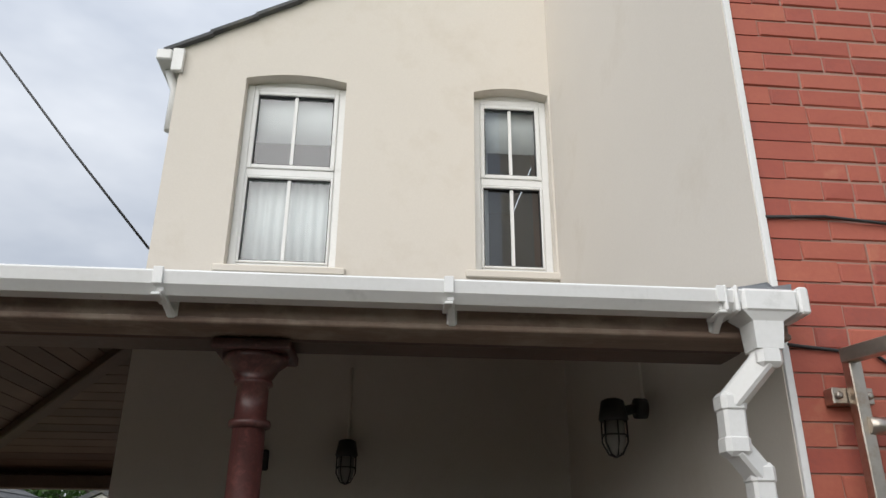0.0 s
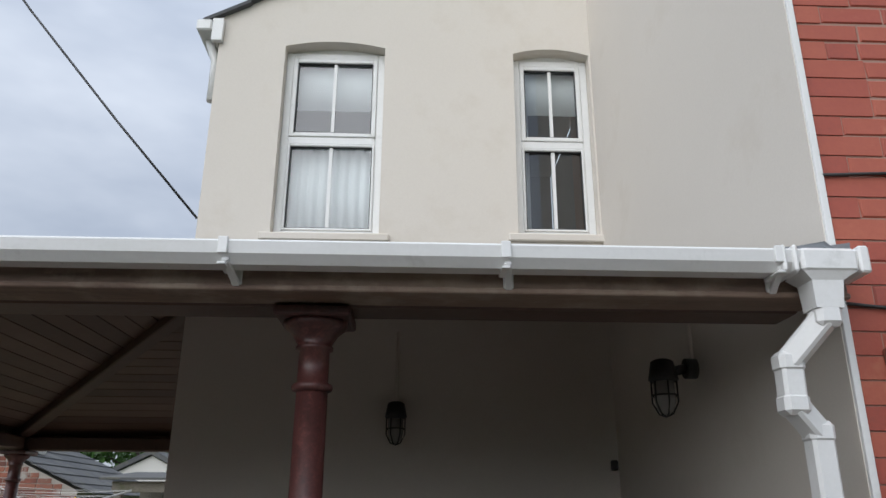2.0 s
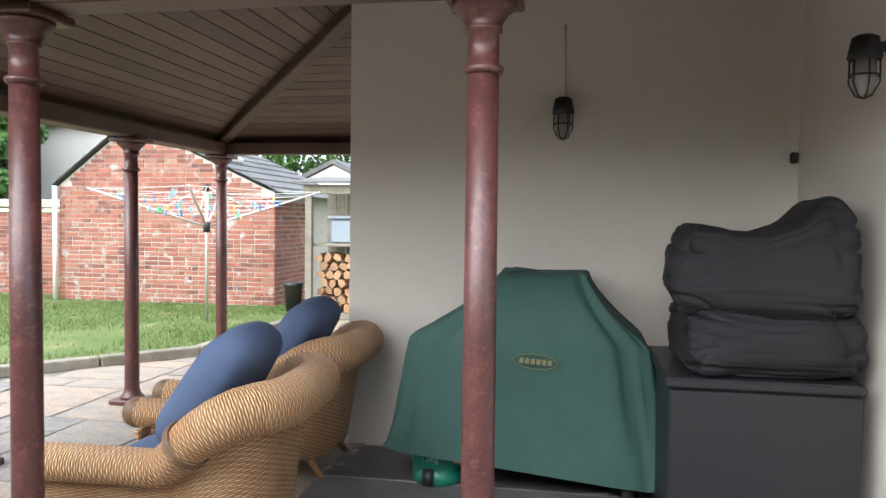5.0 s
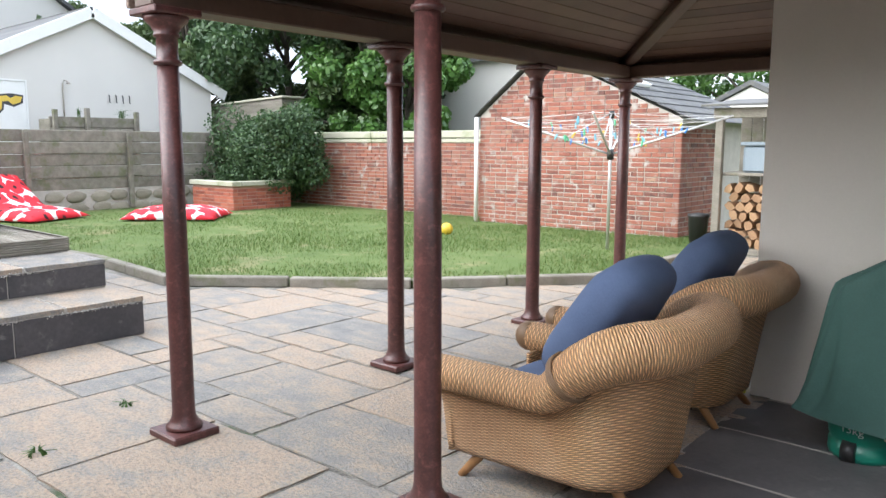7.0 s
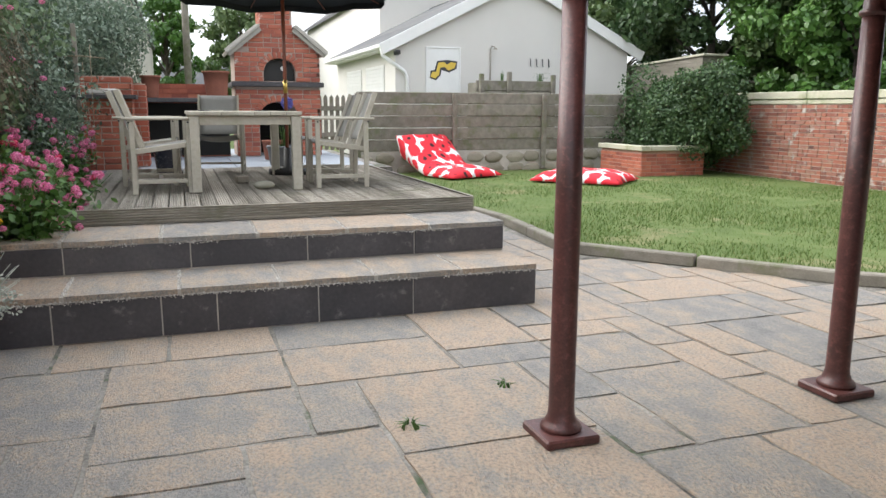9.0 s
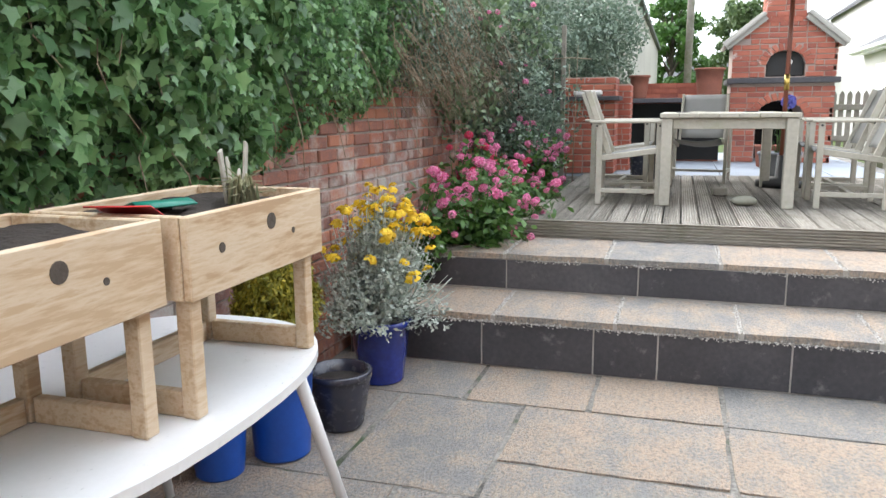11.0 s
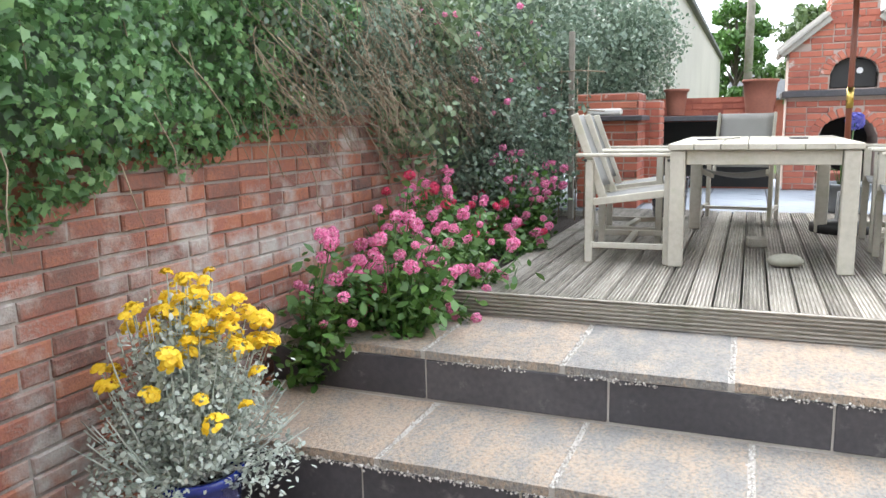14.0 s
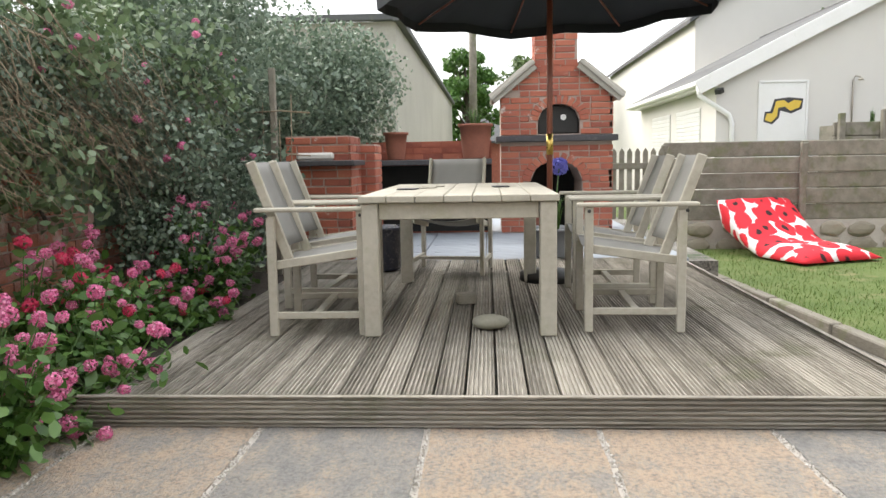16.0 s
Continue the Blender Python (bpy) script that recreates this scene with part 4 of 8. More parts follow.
for sgn in (0, 1):
    for i in range(12):
        s0, s1 = -0.1 + i * 1.1 / 12, -0.1 + (i + 1) * 1.1 / 12 + 0.01
        y0, y1 = [(GAW / 2 * s if not sgn else GAW - GAW / 2 * s) for s in (s0, s1)]
        z0, z1 = [GAH + GAW / 2 * s * gs_ + 0.05 for s in (s0, s1)]
        q = [(0.1, y0, z0), (0.1, y1, z1), (-GLEN, y1, z1), (-GLEN, y0, z0)]
        lo = [bm.verts.new(p) for p in q]
        hi = [bm.verts.new((p[0], p[1], p[2] + 0.03)) for p in q]
        bm.faces.new(lo)
        bm.faces.new(hi[::-1])
        for j in range(4):
            bm.faces.new((lo[j], lo[(j + 1) % 4], hi[(j + 1) % 4], hi[j]))
part("roof", bm, ROOF_SLATE, garage)
for ya, yb in ((-0.38, GAW / 2), (GAW + 0.38, GAW / 2)):
    bm = bmesh.new()
    za = GAH + (ya if ya < 1 else GAW - ya) * gs_ - 0.06
    beam(bm, (0.13, ya, za), (0.13, yb, GAP - 0.04), 0.05, 0.26, 0.006)
    part("bargeboard", bm, UPVC, garage)
bm = bmesh.new()
box(bm, -GLEN, 0.12, -0.42, -0.30, GAH - 0.22, GAH - 0.12, 0.02)
box(bm, -GLEN, 0.1, -0.32, -0.004, GAH - 0.24, GAH - 0.2)
part("gutter", bm, UPVC, garage)
bm = bmesh.new()
tube(bm, [(0.06, -0.36, GAH - 0.2), (0.06, -0.34, GAH - 0.38), (0.06, 0.22, GAH - 0.75), (0.06, 0.28, GAH - 0.9), (0.06, 0.28, 0.6)], 0.045, 10)
part("downpipe", bm, UPVC, garage)
bm = bmesh.new()
for y0, y1, z0, z1 in ((0.76, 0.80, 0.8, 2.88), (1.62, 1.66, 0.8, 2.88), (0.80, 1.62, 2.84, 2.88)):
    box(bm, 0.002, 0.04, y0, y1, z0, z1, 0.004)
part("door_frame", bm, UPVC, garage)
bm = bmesh.new()
box(bm, 0.002, 0.025, 0.803, 1.617, 0.8, 2.835)
gdoor = part("door", bm, UPVC, garage, "white door with a yellow painted emblem")
YELLOW = surface("yellow_paint", [(0.62, 0.42, 0.05), (0.75, 0.55, 0.10)], rough=0.5, bump=0.05)
DARKP = surface("charcoal_paint", [(0.03, 0.03, 0.035), (0.06, 0.06, 0.065)], rough=0.5, bump=0.05)
for pts, mt, dx in ((([(0.88, 2.16), (1.0, 2.12), (1.10, 2.22), (1.12, 2.38), (1.24, 2.40), (1.34, 2.32), (1.50, 2.38), (1.54, 2.50), (1.40, 2.52), (1.30, 2.46), (1.22, 2.52), (1.08, 2.50), (1.02, 2.28), (0.92, 2.28)]), YELLOW, 0.0), ([(0.86, 2.13), (1.02, 2.08), (1.14, 2.2), (1.16, 2.33), (1.36, 2.27), (1.55, 2.36), (1.57, 2.54), (1.30, 2.57), (1.05, 2.54), (0.98, 2.32), (0.88, 2.31)], DARKP, -0.004)):
    bm = bmesh.new()
    a = [bm.verts.new((0.028 + dx / 2, y, z)) for y, z in pts]
    b = [bm.verts.new((0.033 + dx, y, z)) for y, z in pts]
    bm.faces.new(b)
    for j in range(len(pts)):
        k = (j + 1) % len(pts)
        bm.faces.new((a[j], a[k], b[k], b[j]))
    part("emblem", bm, mt, gdoor, "yellow and black painted emblem")
for i, (x0, x1) in enumerate(((-1.0, -2.9), (-3.5, -5.4))):
    bm = bmesh.new()
    box(bm, x1, x0, -0.012, -0.003, 0.5, 2.48)
    roller = part("roller_door", bm, UPVC, garage, "white slatted roller door")
    for k in range(22):
        bm = bmesh.new()
        box(bm, x1, x0, -0.03, -0.013, 0.5 + k * 0.09, 0.582 + k * 0.09, 0.008)
        part("slat", bm, UPVC, roller)
bm = bmesh.new()
tube(bm, [(0.03, 2.45, 1.6), (0.03, 2.45, 2.85), (0.07, 2.47, 2.93), (0.14, 2.52, 2.90)], 0.016, 8)
lathe(bm, [(0.02, 0.05), (0.06, 0.0)], 10, Matrix.Translation((0.15, 2.53, 2.84)))
part("shower", bm, STEEL, garage, "steel outdoor shower on the wall")
for i in range(4):
    bm = bmesh.new()
    tube(bm, [(0.01, 3.55 + i * 0.17, 2.65), (0.04, 3.55 + i * 0.17, 2.62), (0.04, 3.55 + i * 0.17, 2.48), (0.07, 3.55 + i * 0.17, 2.46)], 0.012, 6)
    part("hook", bm, BLACK_IRON, garage)
bm = bmesh.new()
beam(bm, (0.12, 0.05, 2.72), (0.22, -0.05, 2.68), 0.12, 0.1, 0.01)
part("floodlight", bm, BLACK_IRON, garage)

trough = thing("sleeper_trough", "tall grey timber trough with small plants behind the fence", "planter", at=(-17.6, 7.45, 0))
for i in range(4):
    bm = bmesh.new()
    box(bm, 0, 0.06, 0, 2.0, 1.1 + i * 0.24, 1.1 + i * 0.24 + 0.23, 0.01)
    part("board", bm, SLEEPER, trough)
bm = bmesh.new()
box(bm, -0.5, -0.005, 0, 2.0, 0, 2.0)
part("body", bm, SLEEPER, trough)
for y, h in ((0.05, 2.2), (0.75, 2.25), (1.9, 2.2)):
    bm = bmesh.new()
    box(bm, 0.065, 0.16, y, y + 0.1, 0.0, h, 0.01)
    part("post", bm, SLEEPER, trough)

# far houses
def far_house(name, label, x0, x1, y0, y1, z, apex, along, wall):
    root = thing(name, label, "house", at=((x0 + x1) / 2, (y0 + y1) / 2, 0))
    cx, cy = (x0 + x1) / 2, (y0 + y1) / 2
    hx, hy = (x1 - x0) / 2, (y1 - y0) / 2
    bm = bmesh.new()
    if along == "x":
        pts = [(-hy, 0), (hy, 0), (hy, z), (0, apex), (-hy, z)]
        mk = lambda s, u, v: (s * hx, u, v)
    else:
        pts = [(-hx, 0), (hx, 0), (hx, z), (0, apex), (-hx, z)]
        mk = lambda s, u, v: (u, s * hy, v)
    a = [bm.verts.new(mk(1, *p)) for p in pts]
    b = [bm.verts.new(mk(-1, *p)) for p in pts]
    bm.faces.new(a)
    bm.faces.new(b[::-1])
    for j in range(5):
        bm.faces.new((a[j], a[(j + 1) % 5], b[(j + 1) % 5], b[j]))
    part("wall", bm, wall, root)
    bm = bmesh.new()
    h = pts[1][0]
    for s in (-1, 1):
        q = [mk(1.03, s * h * 1.08, z - (apex - z) * 0.08 + 0.03), mk(1.03, 0, apex + 0.03), mk(-1.03, 0, apex + 0.03), mk(-1.03, s * h * 1.08, z - (apex - z) * 0.08 + 0.03)]
        lo = [bm.verts.new(p) for p in q]
        hi = [bm.verts.new((p[0], p[1], p[2] + 0.12)) for p in q]
        bm.faces.new(lo)
        bm.faces.new(hi[::-1])
        for j in range(4):
            bm.faces.new((lo[j], lo[(j + 1) % 4], hi[(j + 1) % 4], hi[j]))
    part("roof", bm, ROOF_SLATE, root)
    return root


far_house("white_house", "white rendered house beyond the boundary wall", -17.5, -11.9, 17.5, 24.0, 3.85, 5.4, "x", WHITE_WALL)
far_house("white_cottage", "white gabled house behind the outbuilding", -8.6, -4.5, 19.0, 25.0, 1.85, 2.86, "y", WHITE_WALL)
far_house("terrace_house", "white terraced house with slate roof in the distance", -41.6, -26.6, 7.5, 12.7, 5.35, 7.2, "x", WHITE_WALL)
far_house("red_roof_house", "distant red brick house with low roof", -60.0, -52.0, 0.0, 8.0, 2.6, 4.4, "y", OVEN_BRICK)
bm = bmesh.new()
box(bm, -0.5, 0.5, -0.4, 0.4, 0, 1.6, 0.03)
box(bm, -0.56, 0.56, -0.46, 0.46, 1.6, 1.75, 0.03)
ch = thing("chimney_stack", "pale rendered chimney with clay pots", "chimney", at=(-32.5, 10.1, 6.9))
part("stack", bm, GREY_WALL, ch)
for dx in (-0.3, 0.0, 0.3):
    bm = bmesh.new()
    lathe(bm, [(0.13, 1.75), (0.11, 2.2), (0.13, 2.25)], 10, Matrix.Translation((dx, 0, 0)))
    part("pot", bm, TERRACOTTA, ch)
# grey barn with a lean-to roof
barn = thing("grey_outbuilding", "grey rendered outbuilding with thin dark verge", "outbuilding", at=(-18.4, -0.95, 0))
bm = bmesh.new()
pts = [(0.0, 0), (0.0, 4.08), (-22.0, 4.12), (-22.0, 0)]
a = [bm.verts.new((x, 0.85, z)) for x, z in pts]
b = [bm.verts.new((x, -5.0, z)) for x, z in pts]
bm.faces.new(a)
bm.faces.new(b[::-1])
for j in range(4):
    bm.faces.new((a[j], a[(j + 1) % 4], b[(j + 1) % 4], b[j]))
part("wall", bm, GREY_WALL, barn)
bm = bmesh.new()
beam(bm, (0.15, 0.9, 4.12), (-22.0, 0.9, 4.16), 0.16, 0.12, 0.01)
beam(bm, (0.06, 0.9, 4.14), (0.06, -5.0, 4.18), 0.16, 0.12, 0.01)
part("verge", bm, ROOF_SLATE, barn)
bm = bmesh.new()
tube(bm, [(0, 0, 0), (0.02, 0.03, 9.0)], 0.11, 10, 0.08)
pole = solid("telegraph_pole", bm, SLEEPER, "dark wooden telegraph pole", "pole")
pole.location = (-24.0, 1.2, 0)
g_shed = thing("garden_shed", "grey boarded garden shed behind the boundary wall", "shed", at=(-19.1, 12.5, 0))
bm = bmesh.new()
v = box(bm, 0.0, 3.1, 0.02, 0.6, 0, 2.48, 0.01)
part("body", bm, SLEEPER, g_shed)
for i in range(13):
    bm = bmesh.new()
    box(bm, 0.0, 3.1, 0.0, 0.018, i * 0.19 + 0.02, i * 0.19 + 0.205, 0.004)
    part("board", bm, SLEEPER, g_shed)
bm = bmesh.new()
beam(bm, (-0.1, 0.3, 2.53), (3.2, 0.3, 2.66), 0.7, 0.05, 0.006)
part("roof", bm, PALE_COPING, g_shed)
bm = bmesh.new()
v = [bm.verts.new(p) for p in ((0, 0.0, 2.49), (3.1, 0.0, 2.49), (3.1, 0.0, 2.62), (0, 0.0, 2.495))]
w = [bm.verts.new((p.co.x, 0.6, p.co.z)) for p in v]
bm.faces.new(v)
bm.faces.new(w[::-1])
for i in range(4):
    bm.faces.new((v[i], v[(i + 1) % 4], w[(i + 1) % 4], w[i]))
part("gable", bm, SLEEPER, g_shed)

# ---- pizza oven and brick counter ----
oven = thing("pizza_oven", "red brick pizza oven with arched mouths and chimney", "oven", at=(-13.37, 2.395, 0.64))
OW = 0.66


def arched_block(bm, y0, y1, z0, z1, x0, x1, ax, az, aw, ah):
    """A wall in the y-z plane with a round-headed opening cut through."""
    n = 10
    ys = sorted({y0, y1, *[ax - aw / 2 + aw * i / n for i in range(n + 1)]})
    head = lambda y: az + ah + (aw / 2.6) * math.sqrt(max(0.0, 1 - ((y - ax) / (aw / 2)) ** 2)) if abs(y - ax) <= aw / 2 + 1e-6 else None
    for a, b in zip(ys, ys[1:]):
        if a >= ax - aw / 2 - 1e-6 and b <= ax + aw / 2 + 1e-6:
            spans = [((head(a), head(b)), (z1, z1))]
            if az > z0 + 1e-6:
                spans.append(((z0, z0), (az, az)))
        else:
            spans = [((z0, z0), (z1, z1))]
        for (l0, l1), (h0, h1) in spans:
            v = [bm.verts.new(p) for p in ((x1, a, l0), (x1, b, l1), (x1, b, h1), (x1, a, h0), (x0, a, l0), (x0, b, l1), (x0, b, h1), (x0, a, h0))]
            for q in ((0, 1, 2, 3), (4, 7, 6, 5), (0, 4, 5, 1), (3, 2, 6, 7)):
                bm.faces.new([v[i] for i in q])
            if a in (y0,) or abs(a - (ax + aw / 2)) < 1e-6:
                bm.faces.new([v[i] for i in (0, 3, 7, 4)])
            if b in (y1,) or abs(b - (ax - aw / 2)) < 1e-6:
                bm.faces.new([v[i] for i in (1, 5, 6, 2)])


bm = bmesh.new()
arched_block(bm, -OW, OW, 0.0, 1.09, -0.9, -0.025, 0.0, 0.0, 0.62, 0.62)
ov_low = part("lower_wall", bm, OVEN_MORTAR, oven)
bm = bmesh.new()
arched_block(bm, -OW, OW, 1.17, 1.62, -0.9, -0.025, 0.03, 1.18, 0.50, 0.16)
ov_up = part("upper_wall", bm, OVEN_MORTAR, oven)
# back of both mouths, coloured as the dark inside
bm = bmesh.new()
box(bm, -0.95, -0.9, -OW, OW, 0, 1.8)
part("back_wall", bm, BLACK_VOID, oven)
bm = bmesh.new()
box(bm, -0.9, 0.06, -OW - 0.06, OW + 0.06, 1.09, 1.165, 0.008)
part("shelf", bm, SLATE, oven, "grey slate shelf")
bm = bmesh.new()
pts = [(-OW, 1.622), (OW, 1.622), (0.2, 2.02), (-0.2, 2.02)]
a = [bm.verts.new((-0.025, y, z)) for y, z in pts]
b = [bm.verts.new((-0.9, y, z)) for y, z in pts]
bm.faces.new(a)
bm.faces.new(b[::-1])
for j in range(4):
    bm.faces.new((a[j], a[(j + 1) % 4], b[(j + 1) % 4], b[j]))
ov_gab = part("gable", bm, OVEN_MORTAR, oven)
for s in (-1, 1):
    bm = bmesh.new()
    beam(bm, (-0.42, s * (OW + 0.12), 1.60), (-0.42, s * 0.27, 2.03), 1.0, 0.05, 0.008)
    beam(bm, (0.03, s * (OW + 0.11), 1.60), (0.03, s * 0.27, 2.0), 0.03, 0.13, 0.006)
    part("roof_slab", bm, GREY_WALL, oven, "grey stone roof slab")
bm = bmesh.new()
box(bm, -0.6, -0.02, -0.245, 0.245, 1.9, 2.62)
ov_ch = part("chimney", bm, OVEN_MORTAR, oven)
bm = bmesh.new()
box(bm, -0.68, 0.06, -0.31, 0.31, 2.62, 2.68, 0.008)
part("chimney_cap", bm, SLATE, oven)
bm = bmesh.new()
box(bm, -0.16, -0.12, -0.21, 0.27, 1.19, 1.52, 0.01)
dr = part("oven_door", bm, BLACK_IRON, oven, "black iron door")
bm = bmesh.new()
lathe(bm, [(0.035, 0), (0.035, 0.012)], 14, Matrix.Translation((-0.115, 0.09, 1.38)) @ pose(0, 0, 0, 0, 90))
part("gauge", bm, UPVC, dr, "round white gauge")

counter = thing("barbecue_counter", "red brick barbecue counter with black worktop", "counter", at=(-13.2, 1.0, 0.64))
bm = bmesh.new()
box(bm, -0.5, -0.3, -1.4, 0.62, 0, 1.12)
ct_back = part("back_wall", bm, OVEN_BRICK, counter)
bm = bmesh.new()
box(bm, -0.29, 0.35, -0.75, 0.62, 0.84, 0.90, 0.006)
part("worktop", bm, SLATE, counter, "black slate worktop")
# black sheet standing for the shade under the worktop
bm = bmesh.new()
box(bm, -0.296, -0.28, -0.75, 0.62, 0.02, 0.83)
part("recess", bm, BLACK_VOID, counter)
pier = thing("brick_pier", "red brick pier with slate shelf", "pier", at=(-11.0, 0.17, 0.64))
bm = bmesh.new()
box(bm, -0.55, -0.02, -0.42, 0.16, 0, 1.13)
box(bm, -1.0, -0.56, 0.0, 0.30, 0, 1.06)
pier_core = part("core", bm, OVEN_MORTAR, pier)
bm = bmesh.new()
box(bm, -0.5, 0.10, -0.5, 0.22, 0.86, 0.91, 0.006)
part("shelf", bm, SLATE, pier, "grey slate shelf")


def pot(name, label, at, r0, r1, h, material, rim=0.02, soil=True, group="", bands=0):
    """A tapered plant pot with a rim, hollow, filled with soil."""
    root = thing(name, label, "pot", group, at)
    bm = bmesh.new()
    prof = [(r0 * 0.9, 0), (r0, 0.01)]
    n = max(bands, 1)
    for i in range(n):
        a, b = i / n, (i + 0.55) / n
        prof += [(r0 + (r1 - r0) * a, 0.012 + (h - 0.05) * a), (r0 + (r1 - r0) * b + (0.006 if bands else 0), 0.012 + (h - 0.05) * b)]
    prof += [(r1, h - 0.035), (r1 + rim, h - 0.03), (r1 + rim, h - 0.004), (r1 + rim - 0.006, h), (r1 - 0.01, h), (r1 - 0.016, h - 0.08)]
    lathe(bm, prof, 32, caps=False)
    bm.faces.new([v for v in bm.verts if abs(v.co.z) < 1e-6][::-1])
    part("body", bm, material, root)
    if soil:
        bm = bmesh.new()
        lathe(bm, [(r1 - 0.017, h - 0.09), (r1 - 0.014, h - 0.055), (0.01, h - 0.045)], 24)
        part("soil", bm, SOIL, root)
    return root


pot("terracotta_pot", "terracotta pot standing on the brick counter", (-13.1, 1.434, 1.542), 0.15, 0.185, 0.40, TERRACOTTA, group="counter pots")
pot("terracotta_pot", "small terracotta pot on the brick counter", (-13.1, 0.50, 1.542), 0.10, 0.13, 0.32, TERRACOTTA, group="counter pots")

# ---- foliage ----
def scatter(name, centres, normals, sizes, shape, material, rng, droop=0.0, jitter=0.9):
    """Leaves of one outline (x, y pairs, folded along the middle), one at each centre, joined."""
    n = len(centres)
    tn = np.array(normals, float) + rng.normal(0, jitter, (n, 3))
    tn /= np.linalg.norm(tn, axis=1, keepdims=True) + 1e-9
    up = np.tile(np.array([0.0, 0.0, -1.0]), (n, 1)) * droop + rng.normal(0, 0.6, (n, 3))
    up -= (up * tn).sum(1, keepdims=True) * tn
    up /= np.linalg.norm(up, axis=1, keepdims=True) + 1e-9
    side = np.cross(up, tn)
    c, s = np.array(centres, float), np.array(sizes, float)
    verts = []
    for x, y, z in shape:
        verts.append(c + s[:, None] * (x * side + y * up + z * tn))
    k = len(shape)
    V = np.stack(verts, 1).reshape(-1, 3)
    me = bpy.data.meshes.new(name)
    me.vertices.add(n * k)
    me.vertices.foreach_set("co", V.ravel())
    me.loops.add(n * k)
    me.loops.foreach_set("vertex_index", np.arange(n * k))
    me.polygons.add(n)
    me.polygons.foreach_set("loop_start", np.arange(0, n * k, k))
    me.polygons.foreach_set("loop_total", np.full(n, k))
    me.update()
    me.validate()
    me.materials.append(material)
    return me


LEAF = [(0, -0.5, 0), (0.3, -0.1, 0.05), (0.24, 0.25, 0.03), (0, 0.55, -0.06), (-0.24, 0.25, 0.03), (-0.3, -0.1, 0.05)]
IVY = [(0, -0.38, 0), (0.34, -0.48, -0.05), (0.36, -0.20, -0.01), (0.56, 0.04, -0.09), (0.29, 0.14, 0.0), (0.0, 0.66, -0.09), (-0.29, 0.14, 0.0), (-0.56, 0.04, -0.09), (-0.36, -0.20, -0.01), (-0.34, -0.48, -0.05)]
SPRAY = [(0, -0.5, 0), (0.2, -0.1, 0.03), (0.12, 0.3, 0.02), (0, 0.6, -0.05), (-0.12, 0.3, 0.02), (-0.2, -0.1, 0.03)]
NEEDLE = [(0, -0.5, 0), (0.09, 0, 0.02), (0, 0.6, 0), (-0.09, 0, 0.02)]
BLOB = [(0.5 * math.cos(a), 0.5 * math.sin(a), 0.1 * math.cos(2 * a)) for a in (0, 1.05, 2.1, 3.14, 4.19, 5.24)]
IVY_GREEN = leafy("ivy_leaf", [(0.05, 0.11, 0.05), (0.11, 0.22, 0.085), (0.18, 0.34, 0.13), (0.32, 0.50, 0.22)], rough=0.30, thin=0.40)
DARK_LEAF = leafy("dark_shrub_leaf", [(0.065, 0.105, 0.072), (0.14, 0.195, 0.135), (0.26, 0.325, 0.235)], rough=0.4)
TREE_LEAF = leafy("tree_leaf", [(0.05, 0.085, 0.03), (0.085, 0.135, 0.045), (0.14, 0.19, 0.07)], rough=0.55)
GREEN_LEAF = leafy("bright_shrub_leaf", [(0.04, 0.10, 0.02), (0.07, 0.16, 0.03), (0.12, 0.22, 0.05)], rough=0.4)
GREY_LEAF = leafy("silver_grey_leaf", [(0.29, 0.335, 0.28), (0.45, 0.50, 0.435), (0.61, 0.65, 0.575)], rough=0.8)
GOLD_LEAF = leafy("golden_conifer", [(0.11, 0.12, 0.012), (0.27, 0.25, 0.02), (0.46, 0.37, 0.03)], rough=0.6)
TWIG = surface("dry_twig", [(0.17, 0.13, 0.09), (0.36, 0.29, 0.20)], rough=0.9, big=5, fine=50, bump=0.3)
PINK = leafy("pink_flower", [(0.64, 0.09, 0.27), (0.76, 0.22, 0.41), (0.85, 0.42, 0.58)], rough=0.7)
CRIMSON = leafy("crimson_flower", [(0.58, 0.03, 0.10), (0.75, 0.08, 0.18)], rough=0.7)
GOLD = leafy("yellow_flower", [(0.70, 0.42, 0.01), (0.82, 0.56, 0.02), (0.85, 0.66, 0.06)], rough=0.6)
BARK = surface("bark", [(0.05, 0.04, 0.03), (0.12, 0.10, 0.08)], rough=0.95, big=5, fine=30, bump=0.8, depth=0.02)


def clumped(rng, n, clumps, radius, squash=(1, 1, 1)):
    """Points in uneven clumps, with outward normals."""
    idx = rng.integers(0, len(clumps), n)
    base = np.array(clumps, float)[idx]
    d = rng.normal(0, 1, (n, 3))
    d /= np.linalg.norm(d, axis=1, keepdims=True)
    r = np.array(radius)[idx] * rng.uniform(0.55, 1.05, n)
    return base + d * r[:, None] * np.array(squash), d


def ivy_bottom(x):
    pts = [(-11, 0.55), (-9.6, 0.7), (-8.4, 1.05), (-7.7, 1.35), (-7.2, 1.62), (-6.4, 1.38), (-5.4, 1.2), (-4.6, 1.12), (-3.9, 1.05), (-2, 0.9), (3, 0.9)]
    return float(np.interp(x, [p[0] for p in pts], [p[1] for p in pts]))


